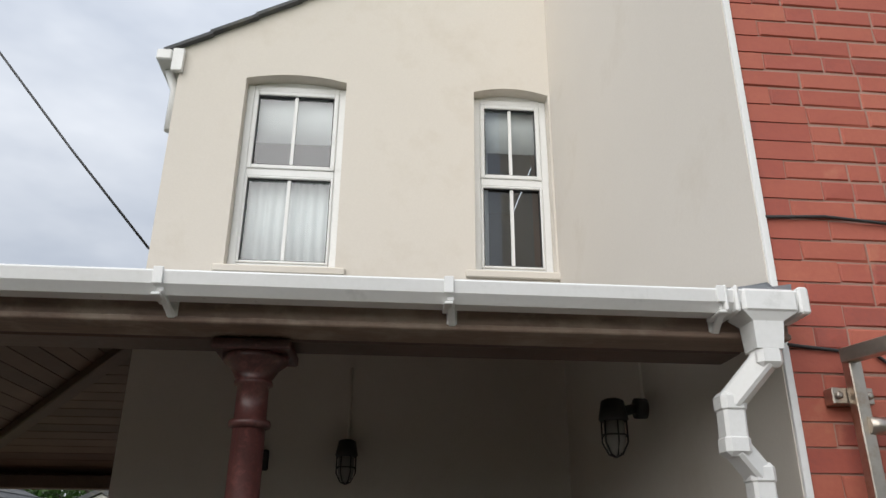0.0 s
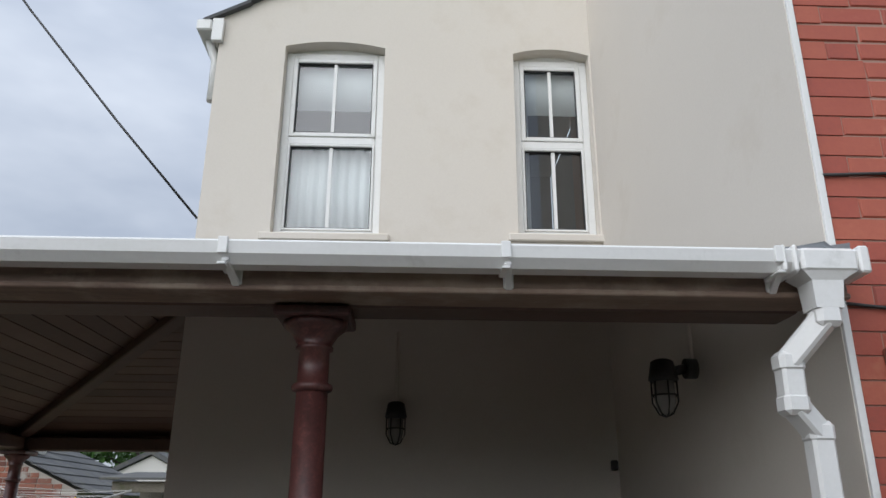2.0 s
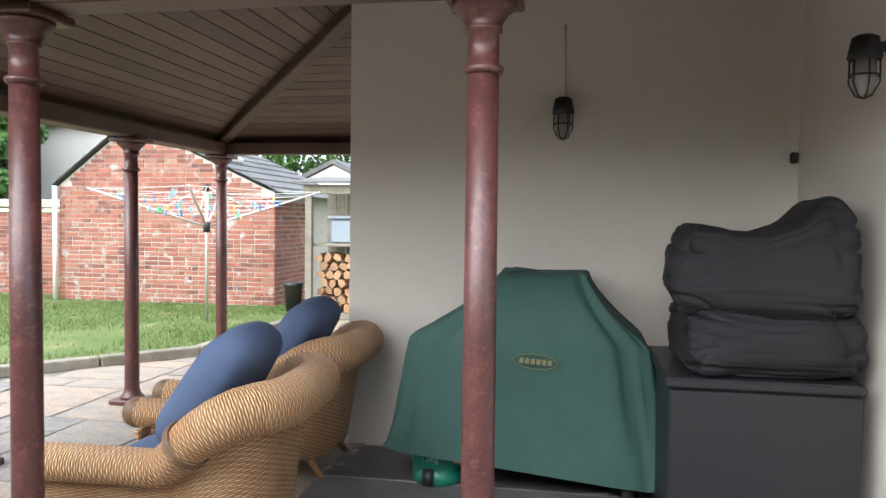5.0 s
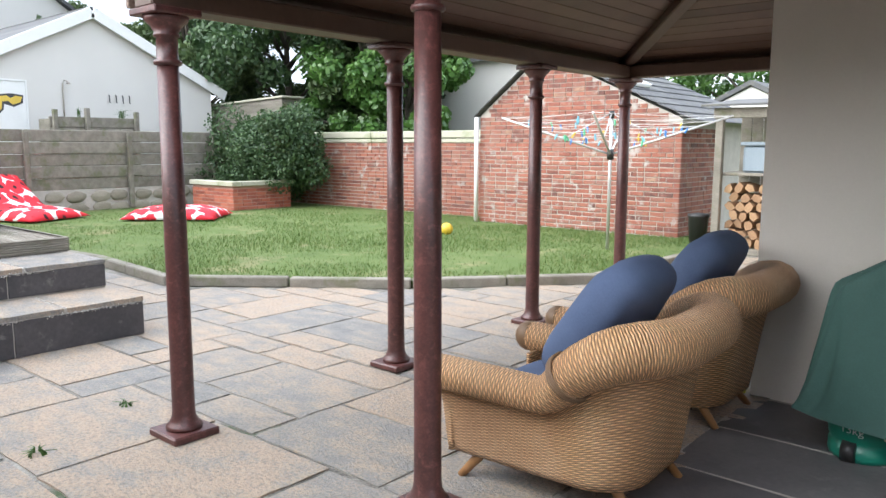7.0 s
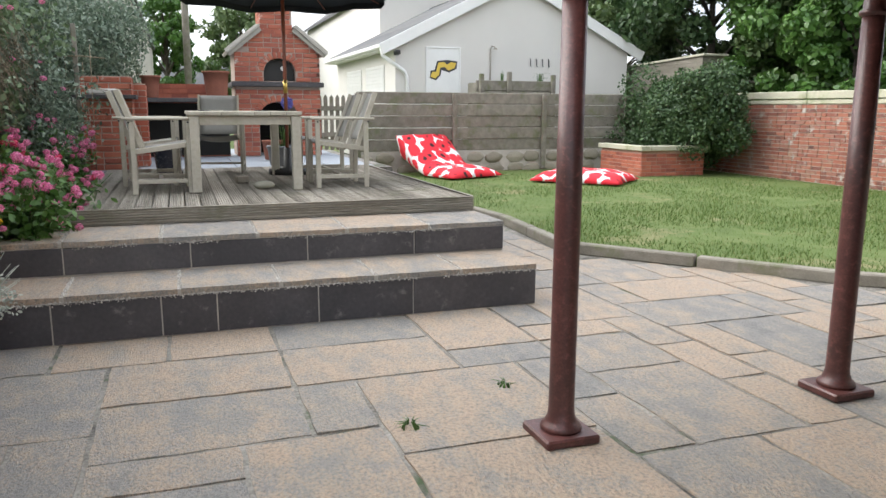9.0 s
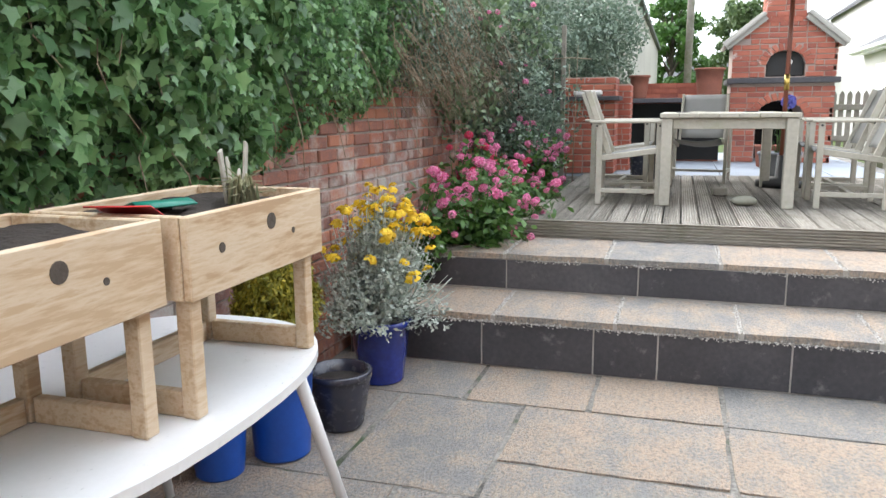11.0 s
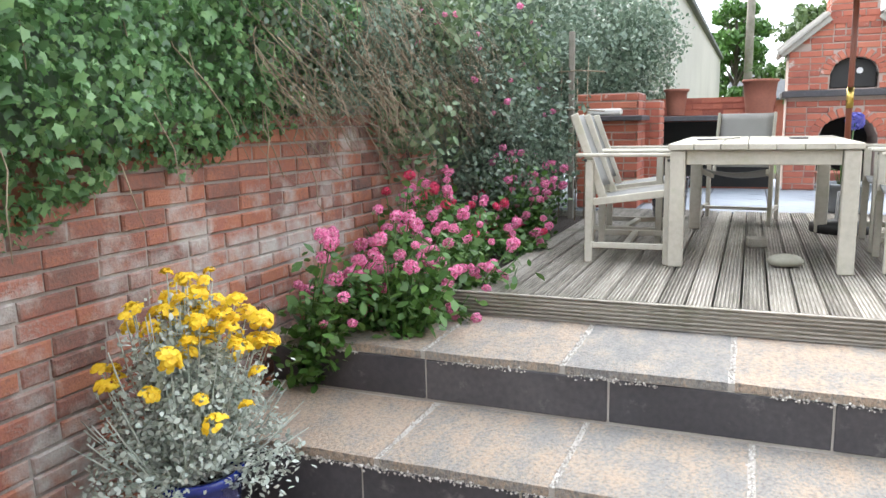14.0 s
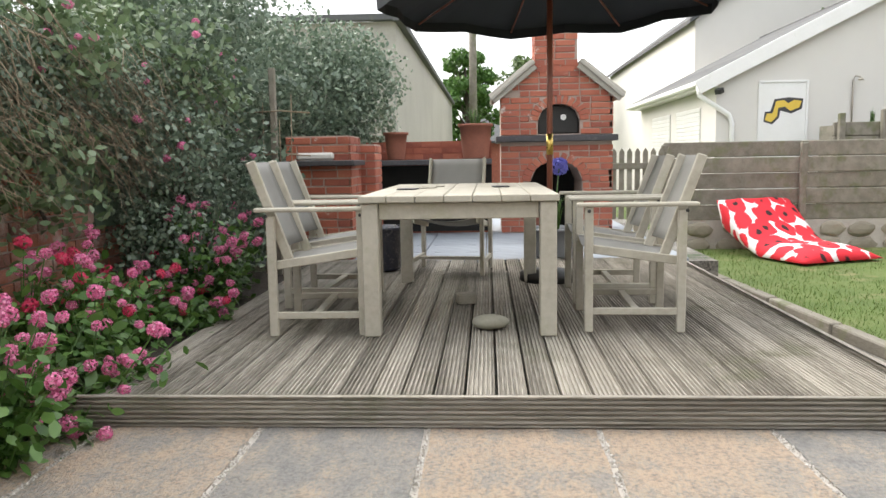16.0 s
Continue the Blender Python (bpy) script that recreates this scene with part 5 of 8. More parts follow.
rng = np.random.default_rng(11)
ivy = thing("ivy", "dense glossy green ivy hanging over the brick wall", "ivy", at=(-5.0, -0.8, 0))
c, nn, sz, near = [], [], [], []
for _ in range(32000):
    x = rng.uniform(-7.2, -2.0) if rng.random() < 0.93 else rng.uniform(-2, 1.0)
    z0 = ivy_bottom(x) + 0.16 * noise.noise((x * 2.2, 0.4, 3.0)) + 0.04
    z = z0 + rng.random() ** 0.85 * (2.45 - z0)
    bulge = 0.28 * math.sin(min(1.0, (z - z0 + 0.05) / 0.8) * 1.5) + 0.17 * noise.noise((x * 2.3, z * 2.3, 0.2)) + 0.07 * noise.noise((x * 6, z * 6, 4.0))
    y = -0.80 + max(0.02, bulge) * rng.uniform(0.35, 1.08)
    c.append((x + 5.0, y + 0.8, z))
    nn.append((0, 1.0, 0.35))
    sz.append((0.026 + 0.055 * rng.random() ** 1.6) * (1.0 if x > -5.0 else 0.62))
order = rng.permutation(len(c))
part_idx = [i for i in order if -4.9 < c[i][0] - 5.0 < -3.6 and c[i][1] > 0.22][:220]
rest = np.setdiff1d(np.arange(len(c)), part_idx)
ob = new("foliage", scatter("foliage", [c[i] for i in rest], [nn[i] for i in rest], [sz[i] for i in rest], IVY, IVY_GREEN, rng, droop=1.2, jitter=0.7))
ob.parent = ivy
tagged(ob, kind="stuff")
one_leaf = scatter("ivy_leaf", [(0, 0, 0)], [(0, 0, 1)], [1.0], IVY, IVY_GREEN, np.random.default_rng(2), droop=0, jitter=0.0)
for i in part_idx:
    ob = new("leaf", one_leaf)
    ob.parent = ivy
    ob.matrix_basis = Matrix.Translation(c[i]) @ pose(0, 0, 0, -62 + rng.normal(0, 22), rng.normal(0, 24), 180 + rng.normal(0, 28)) @ Matrix.Diagonal((sz[i], sz[i], sz[i], 1))
bm = bmesh.new()
for i in range(34):
    x = rng.uniform(-7.6, -3.4)
    z = rng.uniform(1.5, 2.2)
    pts = [Vector((x + 5, 0.1, z))]
    for k in range(5):
        pts.append(pts[-1] + Vector((rng.normal(-0.02, 0.05), rng.uniform(0.0, 0.06), -rng.uniform(0.05, 0.16))))
    tube(bm, pts, 0.004, 4, 0.002)
part("stem_tangle", bm, TWIG, ivy, kind="stuff")

# plain boxes added as shaded inner foliage, so that no daylight shows through the ivy
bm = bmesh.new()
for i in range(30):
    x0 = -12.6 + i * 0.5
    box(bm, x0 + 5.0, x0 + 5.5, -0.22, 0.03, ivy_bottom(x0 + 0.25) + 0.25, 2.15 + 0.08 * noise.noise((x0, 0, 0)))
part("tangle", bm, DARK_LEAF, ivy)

# dry creeper at the wall's step
creeper = thing("dry_creeper", "tangled half-dry creeper over the wall", "creeper", at=(-7.6, -0.75, 1.7))
bm = bmesh.new()
for i in range(620):
    p = Vector((rng.uniform(-2.2, 1.5), rng.uniform(-0.05, 0.30), rng.uniform(-0.05, 0.60)))
    pts = [p]
    for k in range(5):
        p = p + Vector((rng.normal(-0.05, 0.07), rng.uniform(-0.02, 0.07), -rng.uniform(0.02, 0.13)))
        pts.append(p)
    tube(bm, pts, 0.0035, 3, 0.001)
part("twig_tangle", bm, TWIG, creeper, kind="stuff")
c, nn = clumped(rng, 15000, [(-1.9 + 0.3 * i, 0.08, 0.25 + 0.1 * math.sin(i * 2.0)) for i in range(11)], [0.40] * 11, (1, 0.6, 0.9))
ob = new("leaves", scatter("leaves", c, nn, rng.uniform(0.018, 0.042, len(c)), LEAF, DARK_LEAF, rng, droop=0.8))
ob.parent = creeper
tagged(ob, kind="stuff")


def shrub(name, label, at, clumps, radius, count, size, material, shape=LEAF, seed=1, squash=(1, 1, 1), category="shrub", stems=14):
    rg = np.random.default_rng(seed)
    root = thing(name, label, category, at=at)
    bm = bmesh.new()
    for k in range(min(stems, len(clumps))):
        q = Vector(clumps[k])
        tube(bm, [(q.x * 0.15, q.y * 0.15, 0), (q.x * 0.5, q.y * 0.5, q.z * 0.55), tuple(q)], 0.03 * size / 0.1, 6, 0.008)
    part("undergrowth", bm, BARK, root, kind="stuff")
    c, nn = clumped(rg, count, clumps, radius, squash)
    ob = new("leaves", scatter("leaves", c, nn, rg.uniform(0.55, 1.25, count) * size, shape, material, rg, droop=0.5))
    ob.parent = root
    tagged(ob, kind="stuff")
    return root


def cloud(seed, n, spread, z0, z1, r):
    q = random.Random(seed)
    return [(q.uniform(-1, 1) * spread[0], q.uniform(-1, 1) * spread[1], q.uniform(z0, z1)) for _ in range(n)], [q.uniform(0.6, 1.2) * r for _ in range(n)]


cl, rr = cloud(3, 46, (1.3, 0.85), 0.7, 2.7, 0.50)
shrub("holly_bush", "large dark evergreen bush above the flower bed", (-10.9, -1.25, 0.5), cl, rr, 30000, 0.055, DARK_LEAF, seed=3)
cl, rr = cloud(33, 46, (1.0, 0.85), 0.8, 2.45, 0.48)
shrub("holly_bush", "dark evergreen bush behind the brick pier", (-13.3, -0.62, 0.5), cl, rr, 28000, 0.06, DARK_LEAF, seed=34)
FUCHSIA_LEAF = leafy("grey_green_leaf", [(0.07, 0.12, 0.055), (0.14, 0.21, 0.10), (0.27, 0.34, 0.21)], rough=0.45)
cl, rr = cloud(13, 30, (1.1, 0.5), 0.5, 1.9, 0.42)
shrub("fuchsia_bush", "tall sparse bush with red flowers over the wall", (-8.7, -0.95, 0.7), cl, rr, 11000, 0.06, FUCHSIA_LEAF, seed=13)
cl, rr = cloud(23, 30, (1.3, 0.25), 0.3, 1.3, 0.30)
shrub("creeping_ivy", "low dark ivy spreading behind the chairs", (-10.0, -0.6, 0.45), cl, rr, 18000, 0.042, DARK_LEAF, seed=23)
LAUREL = leafy("laurel_leaf", [(0.022, 0.05, 0.020), (0.05, 0.10, 0.034), (0.10, 0.165, 0.06)], rough=0.55, thin=0.2)
cl, rr = cloud(5, 60, (1.3, 0.50), 0.15, 1.65, 0.46)
shrub("laurel_shrub", "rounded glossy green shrub in the brick bed", (-14.75, 10.95, 0.35), cl, rr, 42000, 0.075, LAUREL, seed=5)


def tree(label, at, h, spread, count, size, material, seed, trunk=0.16, base=0.35):
    """A tapered trunk with limbs, and a crown of many leaf clumps with gaps."""
    q = random.Random(seed)
    rg = np.random.default_rng(seed)
    root = thing("tree", label, "tree", at=at)
    bm = bmesh.new()
    tube(bm, [(0, 0, 0), (0.1, 0.05, h * 0.3), (-0.08, 0.1, h * 0.6), (0.05, 0, h * 0.9)], trunk, 8, trunk * 0.3)
    clumps, radii = [], []
    for k in range(56):
        z = q.uniform(base, 1.0) * h
        reach = spread * (1.1 - 0.55 * abs(z / h - 0.6) * 2) * q.uniform(0.35, 1.0)
        a = q.uniform(0, 6.28)
        tip = Vector((reach * math.cos(a), reach * math.sin(a), z))
        if k < 18:
            tube(bm, [(0, 0, z * 0.7), tuple(tip * 0.5 + Vector((0, 0, z * 0.42))), tuple(tip)], trunk * 0.35, 5, 0.012)
        clumps.append(tuple(tip))
        radii.append(q.uniform(0.35, 0.7) * spread * 0.42)
    part("trunk", bm, BARK, root)
    c, nn = clumped(rg, count, clumps, radii, (1, 1, 0.8))
    ob = new("crown", scatter("crown", c, nn, rg.uniform(0.55, 1.25, count) * size, LEAF, material, rg, droop=0.5))
    ob.parent = root
    tagged(ob, kind="stuff")


for i, (x, y, h, s, m) in enumerate(((-22.0, 13.5, 6.8, 2.6, TREE_LEAF), (-19.0, 15.0, 7.2, 2.8, LAUREL), (-15.5, 15.0, 5.8, 2.4, GREEN_LEAF), (-20.5, 18.0, 8.5, 3.2, TREE_LEAF), (-16.5, 18.5, 7.0, 2.6, LAUREL), (-25.5, 16.0, 8.5, 3.0, LAUREL), (-13.6, 14.6, 3.9, 1.7, GREEN_LEAF), (-17.0, 16.4, 5.4, 2.4, TREE_LEAF), (-28.0, 11.5, 6.0, 2.2, TREE_LEAF))):
    tree("leafy garden tree beyond the boundary", (x, y, 0), h, s, 26000, 0.17, m, 40 + i, base=0.16)
tree("bright green tree behind the grey outbuilding", (-45.0, 0.4, 0), 7.0, 1.9, 9000, 0.26, GREEN_LEAF, 61)
tree("small dark tree beyond the oven", (-40.0, 4.0, 0), 6.0, 2.2, 4000, 0.3, TREE_LEAF, 62)
tree("green tree behind the outbuilding", (-8.5, 24.5, 0), 5.6, 3.2, 7000, 0.2, GREEN_LEAF, 63)
tree("green tree behind the outbuilding", (-4.5, 27.5, 0), 6.0, 3.2, 6000, 0.2, GREEN_LEAF, 64)

# red valerian along the deck
def flower_bed(label, at, plants, seed, name="valerian"):
    rg = np.random.default_rng(seed)
    root = thing(name, label, "flowers", at=at)
    bm = bmesh.new()
    c, s, heads = [], [], []
    for px, py, h, lean in plants:
        for k in range(9):
            a = rg.uniform(0, 6.28)
            tip = Vector((px + 0.22 * math.cos(a) * rg.uniform(0.3, 1.3) + lean[0], py + 0.2 * math.sin(a) * rg.uniform(0.3, 1.2) + lean[1], h * rg.uniform(0.6, 1.08)))
            mid = Vector((px, py, 0)).lerp(tip, 0.5) + Vector((0, 0, 0.05))
            tube(bm, [(px, py, 0), tuple(mid), tuple(tip)], 0.005, 4, 0.003)
            for j in range(40):
                f = rg.uniform(0.05, 0.9)
                p = Vector((px, py, 0)).lerp(tip, f)
                c.append((p.x + rg.normal(0, 0.06), p.y + rg.normal(0, 0.06), p.z + rg.normal(0, 0.03)))
                s.append(rg.uniform(0.035, 0.075))
            heads.append(tip)
    part("undergrowth", bm, GREEN_LEAF, root, kind="stuff")
    ob = new("leaves", scatter("leaves", c, np.tile((0, 0.2, 1.0), (len(c), 1)), s, LEAF, GREEN_LEAF, rg, droop=0.3, jitter=0.6))
    ob.parent = root
    tagged(ob, kind="stuff")
    for k in range(3):
        pc, pn = [], []
        for i in range(190):
            d = rg.normal(0, 1, 3)
            d /= np.linalg.norm(d)
            pc.append(d * np.array([0.9, 0.9, 0.75]) * rg.uniform(0.75, 1.0) * 0.034)
            pn.append(d)
        head_me[k] = scatter("blossom", pc, pn, rg.uniform(0.006, 0.011, len(pc)), BLOB, (PINK, PINK, CRIMSON if k == 2 and seed == 22 else PINK)[k], rg, jitter=0.4)
    for i, tip in enumerate(heads):
        if rg.random() < 0.85:
            ob = new("blossom", head_me[int(rg.integers(0, 3))])
            ob.parent = root
            z = rg.uniform(0.7, 1.35)
            ob.matrix_basis = Matrix.Translation(tip) @ pose(0, 0, 0, rg.uniform(0, 40), rg.uniform(0, 40), rg.uniform(0, 360)) @ Matrix.Diagonal((z, z, z, 1))


head_me = {}
q = random.Random(8)
bed1 = [(q.uniform(-0.55, 0.5), q.uniform(-0.5, 0.0), q.uniform(0.35, 0.8), (q.uniform(-0.05, 0.15), q.uniform(0.05, 0.3))) for _ in range(15)]
flower_bed("pink valerian spilling over the steps", (-6.75, -0.12, 0.30), bed1, 21)
bed2 = [(q.uniform(-0.8, 0.7), q.uniform(-0.5, 0.05), q.uniform(0.35, 0.75), (q.uniform(-0.05, 0.1), q.uniform(0.0, 0.25))) for _ in range(15)]
flower_bed("pink and crimson valerian beside the deck", (-8.1, -0.15, 0.45), bed2, 22)
bed3 = [(q.uniform(-0.7, 0.7), q.uniform(-0.4, 0.0), q.uniform(0.4, 0.8), (q.uniform(-0.05, 0.1), q.uniform(0.0, 0.15))) for _ in range(8)]
flower_bed("pink valerian at the wall's foot", (-9.4, -0.2, 0.5), bed3, 23)
bm = bmesh.new()
box(bm, -10.6, -7.05, -0.79, 0.02, -0.02, 0.60)
solid("flower_bed", bm, SOIL, "dark soil bed between wall and deck", "bed", kind="structure")

COBALT = surface("cobalt_glaze", [(0.006, 0.012, 0.10), (0.012, 0.025, 0.20), (0.02, 0.05, 0.30)], rough=0.15, big=3, fine=30, bump=0.05, coat=0.5)
BRIGHT_BLUE = surface("bright_blue_plastic", [(0.01, 0.06, 0.30), (0.015, 0.09, 0.42)], rough=0.35, big=3, fine=40, bump=0.05)
STRIPED = surface("dark_ribbed_glaze", [(0.012, 0.014, 0.03), (0.05, 0.05, 0.06)], rough=0.25, big=4, fine=30, bump=0.1, coat=0.3)
pot("plant_pot", "glossy cobalt blue ceramic pot holding yellow flowers", (-5.40, -0.38, 0), 0.12, 0.155, 0.34, COBALT, 0.012)
pot("plant_pot", "bright blue pot holding a golden conifer", (-4.47, -0.45, 0), 0.115, 0.14, 0.45, BRIGHT_BLUE, 0.010)
pot("plant_pot", "dark ribbed glazed pot with dry soil", (-4.79, -0.335, 0), 0.10, 0.14, 0.27, STRIPED, 0.010, bands=9)
pot("plant_pot", "empty bright blue pot beside the golden conifer", (-4.24, -0.60, 0), 0.095, 0.115, 0.29, BRIGHT_BLUE, 0.008)
pot("plant_pot", "ribbed dark blue pot behind the chairs", (-10.3, 0.72, 0.652), 0.13, 0.16, 0.36, STRIPED, 0.008, bands=8)
pot("plant_pot", "dark zinc tub with blue agapanthus", (-11.1, 2.16, 0.652), 0.19, 0.22, 0.26, LEAD, 0.015)
pot("plant_pot", "red plastic pot on the terrace", (-12.3, 2.15, 0.655), 0.12, 0.15, 0.28, TERRACOTTA, 0.01)

# golden conifer
con = thing("golden_conifer", "broad cone-shaped golden conifer growing in a blue pot", "conifer", at=(-4.47, -0.45, 0.39))
rg = np.random.default_rng(31)
c, nn, s = [], [], []
for i in range(620):
    h = rg.random() ** 1.1
    a = rg.uniform(0, 6.28)
    r0 = (0.185 * (1 - h ** 2.2) ** 0.85 * min(1, 0.75 + h * 2.5)) * (0.88 + 0.22 * noise.noise((math.cos(a) * 2.2, math.sin(a) * 2.2, h * 6)))
    foot = Vector((r0 * 0.72 * math.cos(a), r0 * 0.72 * math.sin(a), 0.06 + h * 0.55))
    tip = foot + Vector((r0 * 0.30 * math.cos(a), r0 * 0.30 * math.sin(a), rg.uniform(0.05, 0.10)))
    for k in range(52):
        p = foot.lerp(tip, rg.random() ** 0.7)
        c.append((p.x + rg.normal(0, 0.011), p.y + rg.normal(0, 0.011), p.z + rg.normal(0, 0.010)))
        nn.append((math.cos(a), math.sin(a), 0.5))
        s.append(rg.uniform(0.014, 0.030))
ob = new("foliage", scatter("foliage", c, nn, s, SPRAY, GOLD_LEAF, rg, droop=-1.0, jitter=0.7))
ob.parent = con
tagged(ob, kind="stuff")
bm = bmesh.new()
tube(bm, [(0, 0, -0.02), (0, 0, 0.6)], 0.02, 6, 0.005)
part("trunk", bm, BARK, con)

# silver-leaved plant with yellow flowers
sil = thing("yellow_daisy_plant", "silver-leaved plant with bright yellow flower clusters", "plant", at=(-5.39, -0.42, 0.30))
rg = np.random.default_rng(33)
bm = bmesh.new()
c, s, tips = [], [], []
for k in range(150):
    a, t = rg.uniform(0, 6.28), rg.uniform(0.05, 1.0)
    reach = 0.39 * t
    hgt = 0.64 * (1.08 - 0.78 * t * t) * rg.uniform(0.75, 1.1)
    tip = Vector((reach * math.cos(a), reach * math.sin(a) + 0.06, hgt))
    tube(bm, [(0.03 * math.cos(a), 0.03 * math.sin(a), 0), (tip.x * 0.7, tip.y * 0.7, hgt * 0.5), tuple(tip)], 0.004, 4, 0.002)
    for j in range(105):
        f = rg.uniform(0.1, 0.95)
        p = Vector((tip.x * 0.97 * f, tip.y * 0.97 * f, hgt * f * 0.97))
        c.append((p.x + rg.normal(0, 0.035), p.y + rg.normal(0, 0.035), p.z + rg.normal(0, 0.02) - 0.16 * t * t * f))
        s.append(rg.uniform(0.014, 0.03))
    tips.append(tip)
part("undergrowth", bm, GREY_LEAF, sil, kind="stuff")
ob = new("leaves", scatter("leaves", c, np.tile((0, 0.2, 1.0), (len(c), 1)), s, LEAF, GREY_LEAF, rg, jitter=0.9))
ob.parent = sil
tagged(ob, kind="stuff")
pc, pn = [], []
for i in range(60):
    d = rg.normal(0, 1, 3)
    d[2] = abs(d[2])
    d /= np.linalg.norm(d)
    pc.append(d * np.array([0.036, 0.036, 0.030]))
    pn.append((d[0], d[1], 1.2))
daisy = scatter("blossom", pc, pn, rg.uniform(0.014, 0.024, len(pc)), BLOB, GOLD, rg, jitter=0.3)
for tip in tips:
    if tip.z > 0.27 and tip.x < 0.24 and rg.random() < 0.62:
        ob = new("blossom", daisy)
        ob.parent = sil
        z = rg.uniform(0.55, 1.15)
        ob.matrix_basis = Matrix.Translation(tip) @ pose(0, 0, 0, rg.uniform(-30, 30), rg.uniform(-30, 30), rg.uniform(0, 360)) @ Matrix.Diagonal((z, z, z, 1))

# red flowers up in the bush
bm = bmesh.new()
fb = thing("fuchsia_flowers", "small crimson flowers scattered over the tall bush", "flowers", at=(-8.9, -0.9, 1.2))
for i in range(26):
    ob = new("blossom", head_me[2])
    ob.parent = fb
    ob.matrix_basis = Matrix.Translation((rg.uniform(-1.6, 1.1), rg.uniform(0.25, 0.62), rg.uniform(0.3, 1.5))) @ Matrix.Scale(rg.uniform(0.6, 1.1), 4)

# agapanthus and grassy pots
def tuft(name, label, at, n, h, material, seed, category="plant", spread=0.25):
    rg = np.random.default_rng(seed)
    root = thing(name, label, category, at=at)
    bm = bmesh.new()
    for i in range(n):
        a, r = rg.uniform(0, 6.28), rg.uniform(0.2, 1.0) * spread
        hh = h * rg.uniform(0.5, 1.0)
        tube(bm, [(0.04 * math.cos(a), 0.04 * math.sin(a), 0), (r * 0.4 * math.cos(a), r * 0.4 * math.sin(a), hh * 0.8), (r * math.cos(a), r * math.sin(a), hh * rg.uniform(0.6, 1.0))], 0.006, 4, 0.001)
    part("foliage", bm, material, root, kind="stuff")
    return root


LILAC = leafy("lilac_flower", [(0.10, 0.10, 0.42), (0.20, 0.20, 0.58)], rough=0.7)
ag = tuft("agapanthus", "strappy green plant with a violet-blue flower head", (-11.1, 2.16, 0.86), 26, 0.4, GREEN_LEAF, 41)
pc, pn = [], []
for i in range(120):
    d = np.random.default_rng(i).normal(0, 1, 3)
    d /= np.linalg.norm(d)
    pc.append(d * 0.075)
    pn.append(d)
ob = new("blossom", scatter("blossom", pc, pn, [0.035] * 120, BLOB, LILAC, rg, jitter=0.4))
ob.parent, ob.location = ag, (0.02, 0.05, 0.6)
bm = bmesh.new()
tube(bm, [(0, 0, 0), (0.02, 0.05, 0.58)], 0.007, 6)
part("flower_stem", bm, GREEN_LEAF, ag)
tuft("pot_plant", "straggling green plant in the terracotta pot", (-13.1, 1.434, 1.88), 40, 0.30, GREEN_LEAF, 42)
tuft("trough_plant", "spiky green plant in the timber trough", (-17.8, 8.2, 1.98), 20, 0.38, GREEN_LEAF, 43, spread=0.15)
tuft("trough_plant", "spiky green plant in the timber trough", (-17.8, 9.2, 1.98), 26, 0.35, GREEN_LEAF, 44, spread=0.25)
tuft("weed", "small green weed growing in the paving joint", (-3.97, 1.75, -0.005), 14, 0.05, GREEN_LEAF, 45, spread=0.09)
tuft("weed", "small green weed growing beside the iron post", (-4.3, 2.35, -0.005), 12, 0.05, GREEN_LEAF, 46, spread=0.08)
tuft("weed", "small green weed growing in the paving joint", (-5.0, 5.3, -0.005), 14, 0.05, GREEN_LEAF, 47, spread=0.09)

# ---- dining set on the deck ----
MESH_GREY = surface("grey_sling_fabric", [(0.21, 0.205, 0.19), (0.28, 0.275, 0.255)], rough=0.8, big=3, fine=160, bump=0.25, depth=0.001)
table = thing("dining_table", "silvered teak square dining table on the deck", "table", at=(-8.83, 1.425, DZ))
TW, TL, TH = 1.0, 1.76, 0.715
for i in range(7):
    bm = bmesh.new()
    w = TW / 7
    box(bm, -TL / 2, TL / 2, -TW / 2 + i * w + 0.002, -TW / 2 + (i + 1) * w - 0.002, TH - 0.035, TH, 0.004)
    part("top_board", bm, TEAK, table)
for sx in (-1, 1):
    bm = bmesh.new()
    box(bm, sx * (TL / 2 - 0.05) - 0.012, sx * (TL / 2 - 0.05) + 0.012, -TW / 2 + 0.1, TW / 2 - 0.1, TH - 0.12, TH - 0.037, 0.004)
    part("apron", bm, TEAK, table)
    bm = bmesh.new()
    box(bm, -TL / 2 + 0.1, TL / 2 - 0.1, sx * (TW / 2 - 0.05) - 0.012, sx * (TW / 2 - 0.05) + 0.012, TH - 0.12, TH - 0.037, 0.004)
    part("apron", bm, TEAK, table)
    for sy in (-1, 1):
        bm = bmesh.new()
        x, y = sx * (TL / 2 - 0.055), sy * (TW / 2 - 0.055)
        box(bm, x - 0.042, x + 0.042, y - 0.042, y + 0.042, 0, TH - 0.037, 0.006)
        part("leg", bm, TEAK, table)


